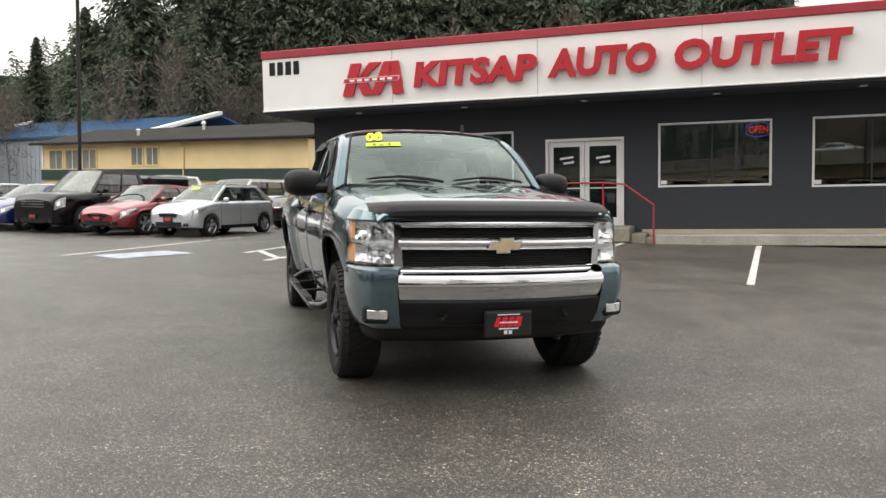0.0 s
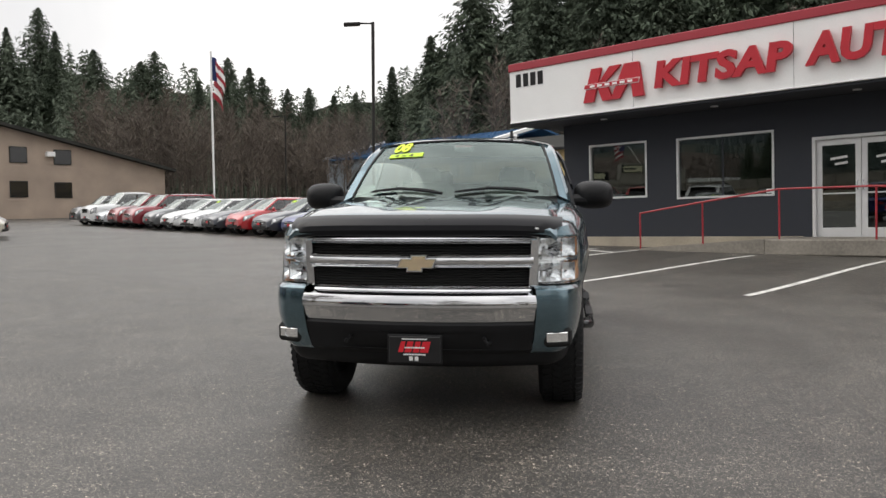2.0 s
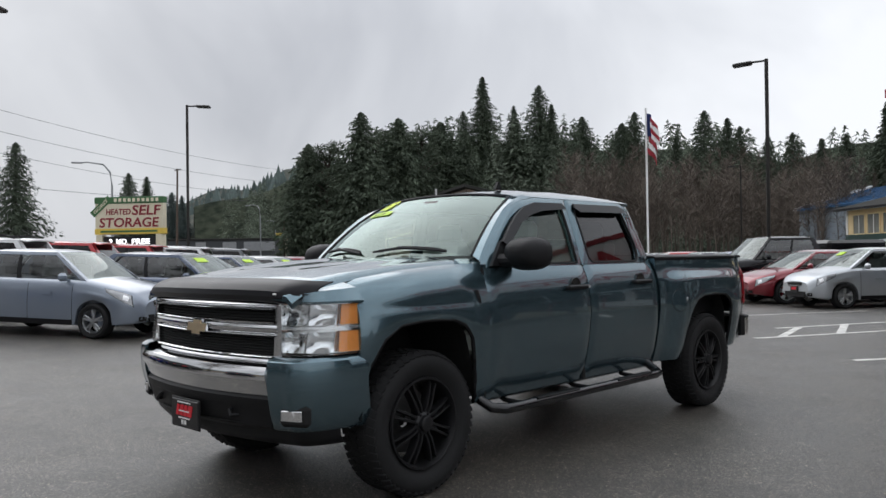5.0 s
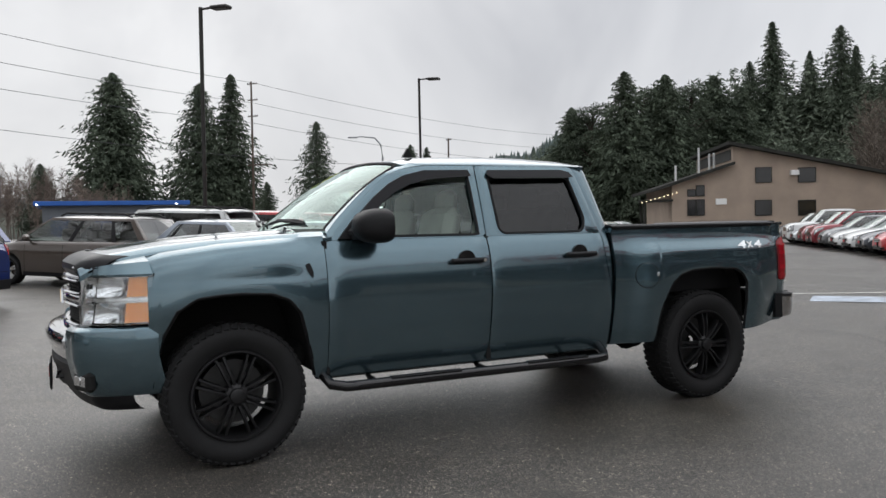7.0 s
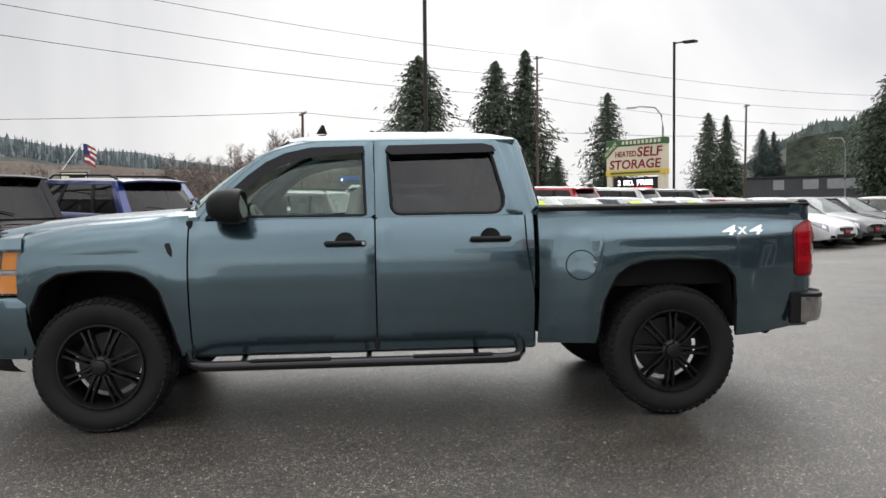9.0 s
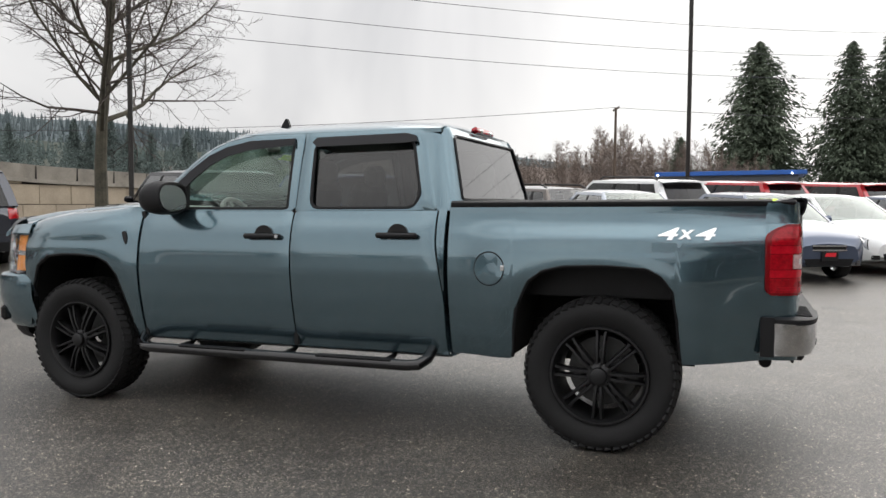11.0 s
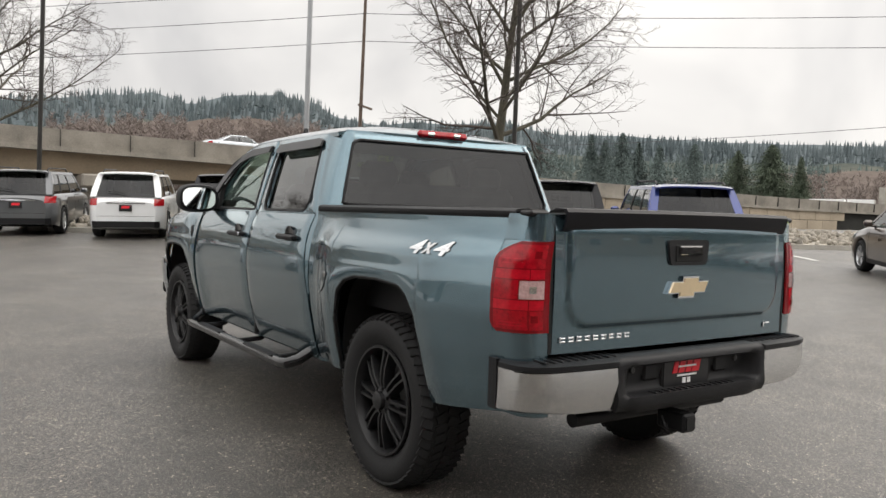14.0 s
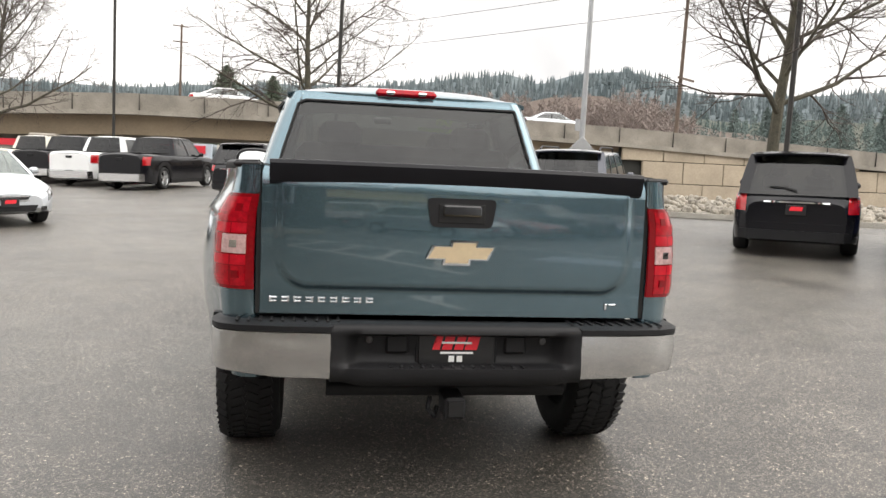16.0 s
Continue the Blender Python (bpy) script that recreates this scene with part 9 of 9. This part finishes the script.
    part("rear_bumper", made("rb", lambda: sh.face(-W * 0.43, W * 0.43, 0.30, 0.46 if kind in ("suv", "van") else 0.56 if big else 0.50, True, 0.035 if kind != "pickup" else 0.07, 15, 4)), M_SATIN if kind == "pickup" else M_BLACK if big else body, c)
    part("rear_seam", made("rs", lambda: sh.face(-W * 0.36, W * 0.36, 0.585, 0.592, True, 0.003, 11, 2)), M_DARK, c)
    if kind in ("suv", "van"):
        part("tailgate_trim", made("tt", lambda: sh.face(-W * 0.25, W * 0.25, 0.915, 0.94, True, 0.02, 9, 2)), M_CHROME, c)
        part("rear_spoiler", made("sp", lambda: Geo().slab([[(u * wr * 0.95, y2 + 0.10 * q + 0.05 * (1 - u * u), zr + 0.052 - 0.018 * q - 0.03 * abs(u) ** 3) for u in span(-1, 1, 11)] for q in (0, 0.5, 1.4, 1.8)], (0, 0, -0.03))), body, c)
        part("rear_wiper", made("rw", lambda: Geo().tube([(0.0, y3 + 0.05, belt + 0.06), (0.20, y3 + 0.02, belt + 0.12), (0.42, y3 - 0.005, belt + 0.12)], 0.012, 5)), M_BLACK, c)
    if rack:
        for s in (1, -1):
            part("roof_rail", Geo().tube([(s * wr * 0.86, y1 + 0.15, H - 0.02), (s * wr * 0.86, y1 + 0.3, H + 0.045), (s * wr * 0.86, y2 - 0.3, H + 0.045), (s * wr * 0.86, y2 - 0.1, H - 0.02)], 0.02, 6), M_BLACK, c)

    def cabin():
        inn = Geo().box((0, (y0 + y3) / 2, belt - 0.22), (W * 0.8, y3 - y0 - 0.3, 0.1))
        for sx in (-0.36, 0.36):
            for sy in (y1 + 0.25, y1 + 1.15):
                if sy < y2:
                    inn.box((sx, sy, belt + 0.02), (0.48, 0.14, 0.50), 0.05).box((sx, sy + 0.03, belt + 0.33), (0.26, 0.10, 0.15), 0.04)
        return inn.box((0, y0 + 0.25, belt - 0.02), (W * 0.78, 0.4, 0.12), 0.04)
    part("interior", made("cabin", cabin), M_INTERIOR, c, "grey seats and dashboard")
    if sticker:
        part("price_sticker", made("sticker", lambda: Geo().grid([[screen_pt(u, t, 0.008) for u in span(-0.62, -0.10, 5)] for t in (0.70, 0.78, 0.86)])), M_LIME, c, "lime price sticker", 0)
    if kind == "pickup":
        part("bed_opening", made("bed", lambda: Geo().box((0, f + 4.78, 1.292), (W * 0.70, 1.95, 0.02))), M_BLACK, c, "", 0)
        part("tailgate_handle", made("th", lambda: Geo().box((0, sh.end_y(0.1, 1.08, True) + 0.008, 1.08), (0.24, 0.03, 0.08), 0.01)), M_BLACK, c)
        part("tailgate_seam", made("ts", lambda: sh.face(-W * 0.38, W * 0.38, 1.195, 1.203, True, 0.004, 9, 2)), M_DARK, c)
    return c


# row A: beside the showroom, noses to the lot
HA = (-0.62, -0.79)


def nose(kind, x, y, h):
    """Middle of a car whose nose stands at (x, y)."""
    v = Vector((*h, 0)).normalized()
    L = KINDS[kind]["L"]
    return x - v.x * L / 2, y - v.y * L / 2


P0 = Vector((-2.53, 14.9, 0))
for kind, body, label, a, off, kw in (
    ("hatch", SILVER, "silver hatchback parked beside the showroom", 0.70, 0.0, {"sticker": True}),
    ("sedan", MAROON, "dark red sedan parked beside a black pickup", 2.95, 0.15, {}),
    ("pickup", BLACKP, "black pickup with a bed canopy parked in a row", 5.50, -0.1, {})):
    p = P0 - U * a + Vector((*HA, 0)) * off
    car(kind, body, label, *nose(kind, p.x, p.y, HA), HA, "row beside the showroom", **kw)
canopy_car = [o for o in bpy.data.objects if o.name.startswith("parked_pickup")][-1]
part("bed_canopy", Geo().box((0, 1.88, 1.50), (1.72, 2.0, 0.52), 0.10), M_GLOSSBLACK, canopy_car, "black bed canopy")
DA, HB = Vector((-0.77, 0.64, 0)), (-0.64, -0.77)
PA = P0 - U * 5.5
for i, (kind, body, label) in enumerate((
    ("sedan", BLUE, "blue sedan parked in a tight row"), ("sedan", NAVY, "dark sedan parked in a tight row"), ("hatch", RED, "bright red hatchback parked in a tight row"), ("sedan", NAVY, "dark sedan parked in a tight row"),
    ("sedan", WHITE, "white sedan parked in a tight row"), ("sedan", WHITE, "white sedan parked in a tight row"), ("hatch", GREYP, "grey hatchback parked in a tight row"), ("suv", MAROON, "maroon suv parked in a tight row"), ("suv", MAROON, "maroon suv parked in a tight row"), ("sedan", SILVER, "silver sedan parked in a tight row"), ("pickup", WHITE, "white pickup parked in a tight row"), ("suv", GREYP, "grey suv parked in a tight row"))):
    p = PA + DA * (2.2 * (i + 1) + (0.4 if i > 6 else 0))
    car(kind, body, label, *nose(kind, p.x, p.y, HB), HB, "long row of cars", sticker=(i in (1, 4)))
# a second row behind it
for i, (kind, body, label) in enumerate((("suv", NAVY, "dark suv in the back row"), ("suv", WHITE, "white suv in the back row"), ("pickup", WHITE, "white pickup in the back row"), ("suv", GREYP, "grey suv in the back row"), ("sedan", MAROON, "maroon sedan in the back row"), ("sedan", SILVER, "silver sedan in the back row"), ("sedan", SILVER, "silver sedan in the back row"))):
    p = Vector((1.9, 21.6, 0)) + Vector((-0.80, 0.60, 0)) * (3.4 * i) + Vector((0.0, 3.0, 0)) * (i > 1)
    car(kind, body, label, p.x, p.y, HB, "back row of cars")
# row B: across the lot, noses this way
HC = (0.866, 0.5)
QB = Vector((-9.2, 4.05, 0))
for kind, body, label, t, off, st in (
    ("hatch", PALEBLUE, "pale silver-blue hatchback facing the lot", -2.45, -1.05, False), ("hatch", SLATE, "slate blue hatchback with lime price sticker", 0.0, -0.15, True), ("sedan", WHITE, "white sedan in the facing row", 2.2, -0.92, False), ("sedan", SLATE, "slate blue sedan with lime price sticker", 4.3, -0.92, True), ("sedan", WHITE, "white coupe with lime price sticker", 6.4, -0.72, True),
    ("sedan", MAROON, "maroon sedan in the facing row", 8.6, -0.72, False), ("sedan", WHITE, "white sedan in the facing row", 10.8, -0.62, True), ("sedan", GREYP, "grey sedan in the facing row", 13.0, -0.82, False), ("sedan", BLACKP, "black sedan in the facing row", 15.2, -0.92, False), ("sedan", BEIGE, "cream sedan in the facing row", 18.2, -0.72, False), ("sedan", WHITE, "white sedan in the facing row", 20.6, -0.92, False)):
    p = QB + Vector((-0.536, 0.844, 0)) * t + Vector((*HC, 0)) * off
    car(kind, body, label, *nose(kind, p.x, p.y, HC), HC, "facing row of cars", sticker=st)
# row E: behind row B, backs this way
HE = (-0.68, -0.735)
for kind, body, label, x, y, rk in (("wagon", BROWN, "brown station wagon with roof rails", -13.44, -2.25, True), ("suv", WHITE, "white suv with roof rails", -15.75, -0.15, True), ("suv", RED, "red suv behind the facing row", -17.7, 2.2, False), ("suv", RED, "red suv behind the facing row", -19.6, 4.6, False), ("suv", WHITE, "white suv behind the facing row", -21.4, 7.2, False), ("suv", GREYP, "grey suv behind the facing row", -23.1, 9.8, False)):
    car(kind, body, label, x, y, HE, "back-facing row", rack=rk, dark=kind != "wagon")
# row C: along the road, backs this way


def tail(kind, x, y, h):
    v = Vector((*h, 0)).normalized()
    L = KINDS[kind]["L"]
    return x + v.x * L / 2, y + v.y * L / 2


for kind, body, label, x, y, h, rk in (
    ("suv", BLUE, "bright blue suv with roof rails seen from behind", -8.65, -4.0, (-0.61, -0.79), True),
    ("van", BLACKP, "black minivan seen from behind", -7.2, -6.03, (-0.55, -0.835), False),
    ("suv", NAVY, "dark suv parked below the retaining wall", -4.35, -9.6, (-0.47, -0.88), True),
    ("suv", BLACKP, "black suv seen from behind", -3.3, -13.4, (-0.35, -0.94), False),
    ("suv", WHITE, "white suv with red tail lights", -1.55, -16.1, (-0.35, -0.94), True),
    ("suv", GREYP, "grey suv seen from behind", 0.75, -18.0, (-0.35, -0.94), True),
    ("suv", BLACKP, "large black suv seen from behind", 3.0, -18.9, (-0.35, -0.94), False),
    ("pickup", BLACKP, "black pickup seen from behind", 7.3, -23.1, (-0.29, -0.956), False),
    ("pickup", WHITE, "white pickup with a hard bed cover", 9.5, -25.0, (-0.29, -0.956), False),
    ("pickup", BLACKP, "black pickup seen from behind", 11.5, -27.0, (-0.29, -0.956), False),
    ("pickup", BEIGE, "cream pickup with a canopy", 13.5, -29.0, (-0.29, -0.956), False)):
    car(kind, body, label, *tail(kind, x, y, h), h, "row along the road", dark=True, rack=rk)
car("sedan", SILVER, "silver-white sedan driving lane side with dark grille", *nose("sedan", 6.2, -10.0, (-0.6, 0.8)), (-0.6, 0.8), "row along the road")
# a car standing on the overpass and shops beyond
car("sedan", SILVER, "silver sedan on the overpass", -15.5, OY - 2.2, (-1, 0.0), "far cars", z=ovz(-15.5) - 0.62)
car("sedan", WHITE, "white sedan on the overpass", 6.5, OY - 2.2, (-1, 0.0), "far cars", z=ovz(6.5) - 0.62)
fs = thing("far_shops", "far low shops with red and white fronts under the overpass", "building", Matrix.Translation((26, -92, 0)))
for k in range(7):
    part("shop_front", Geo().box((-28 + 9.5 * k, 0, 2.0), (9.0, 6, 4.0)), (M_FASCIA, M_KERB, M_GREYSIDE)[k % 3], fs, "", 0)
    part("shop_sign", Geo().box((-28 + 9.5 * k, 3.1, 3.3), (7.5, 0.3, 0.9)), (M_SIGNRED, M_BLUEROOF, M_SIGNRED, M_FASCIA)[k % 4], fs, "", 0)
    part("shop_window", Geo().box((-28 + 9.5 * k, 3.05, 1.4), (7.0, 0.2, 1.9)), M_GLOSSBLACK, fs, "", 0)
for k in range(10):
    kind, body = (("suv", WHITE), ("sedan", RED), ("van", SILVER), ("sedan", NAVY), ("suv", BEIGE))[k % 5]
    car(kind, body, "far car parked beyond the overpass", 2 + 4.6 * k, -66 - 1.0 * (k % 2), (0.1, 1), "far cars")
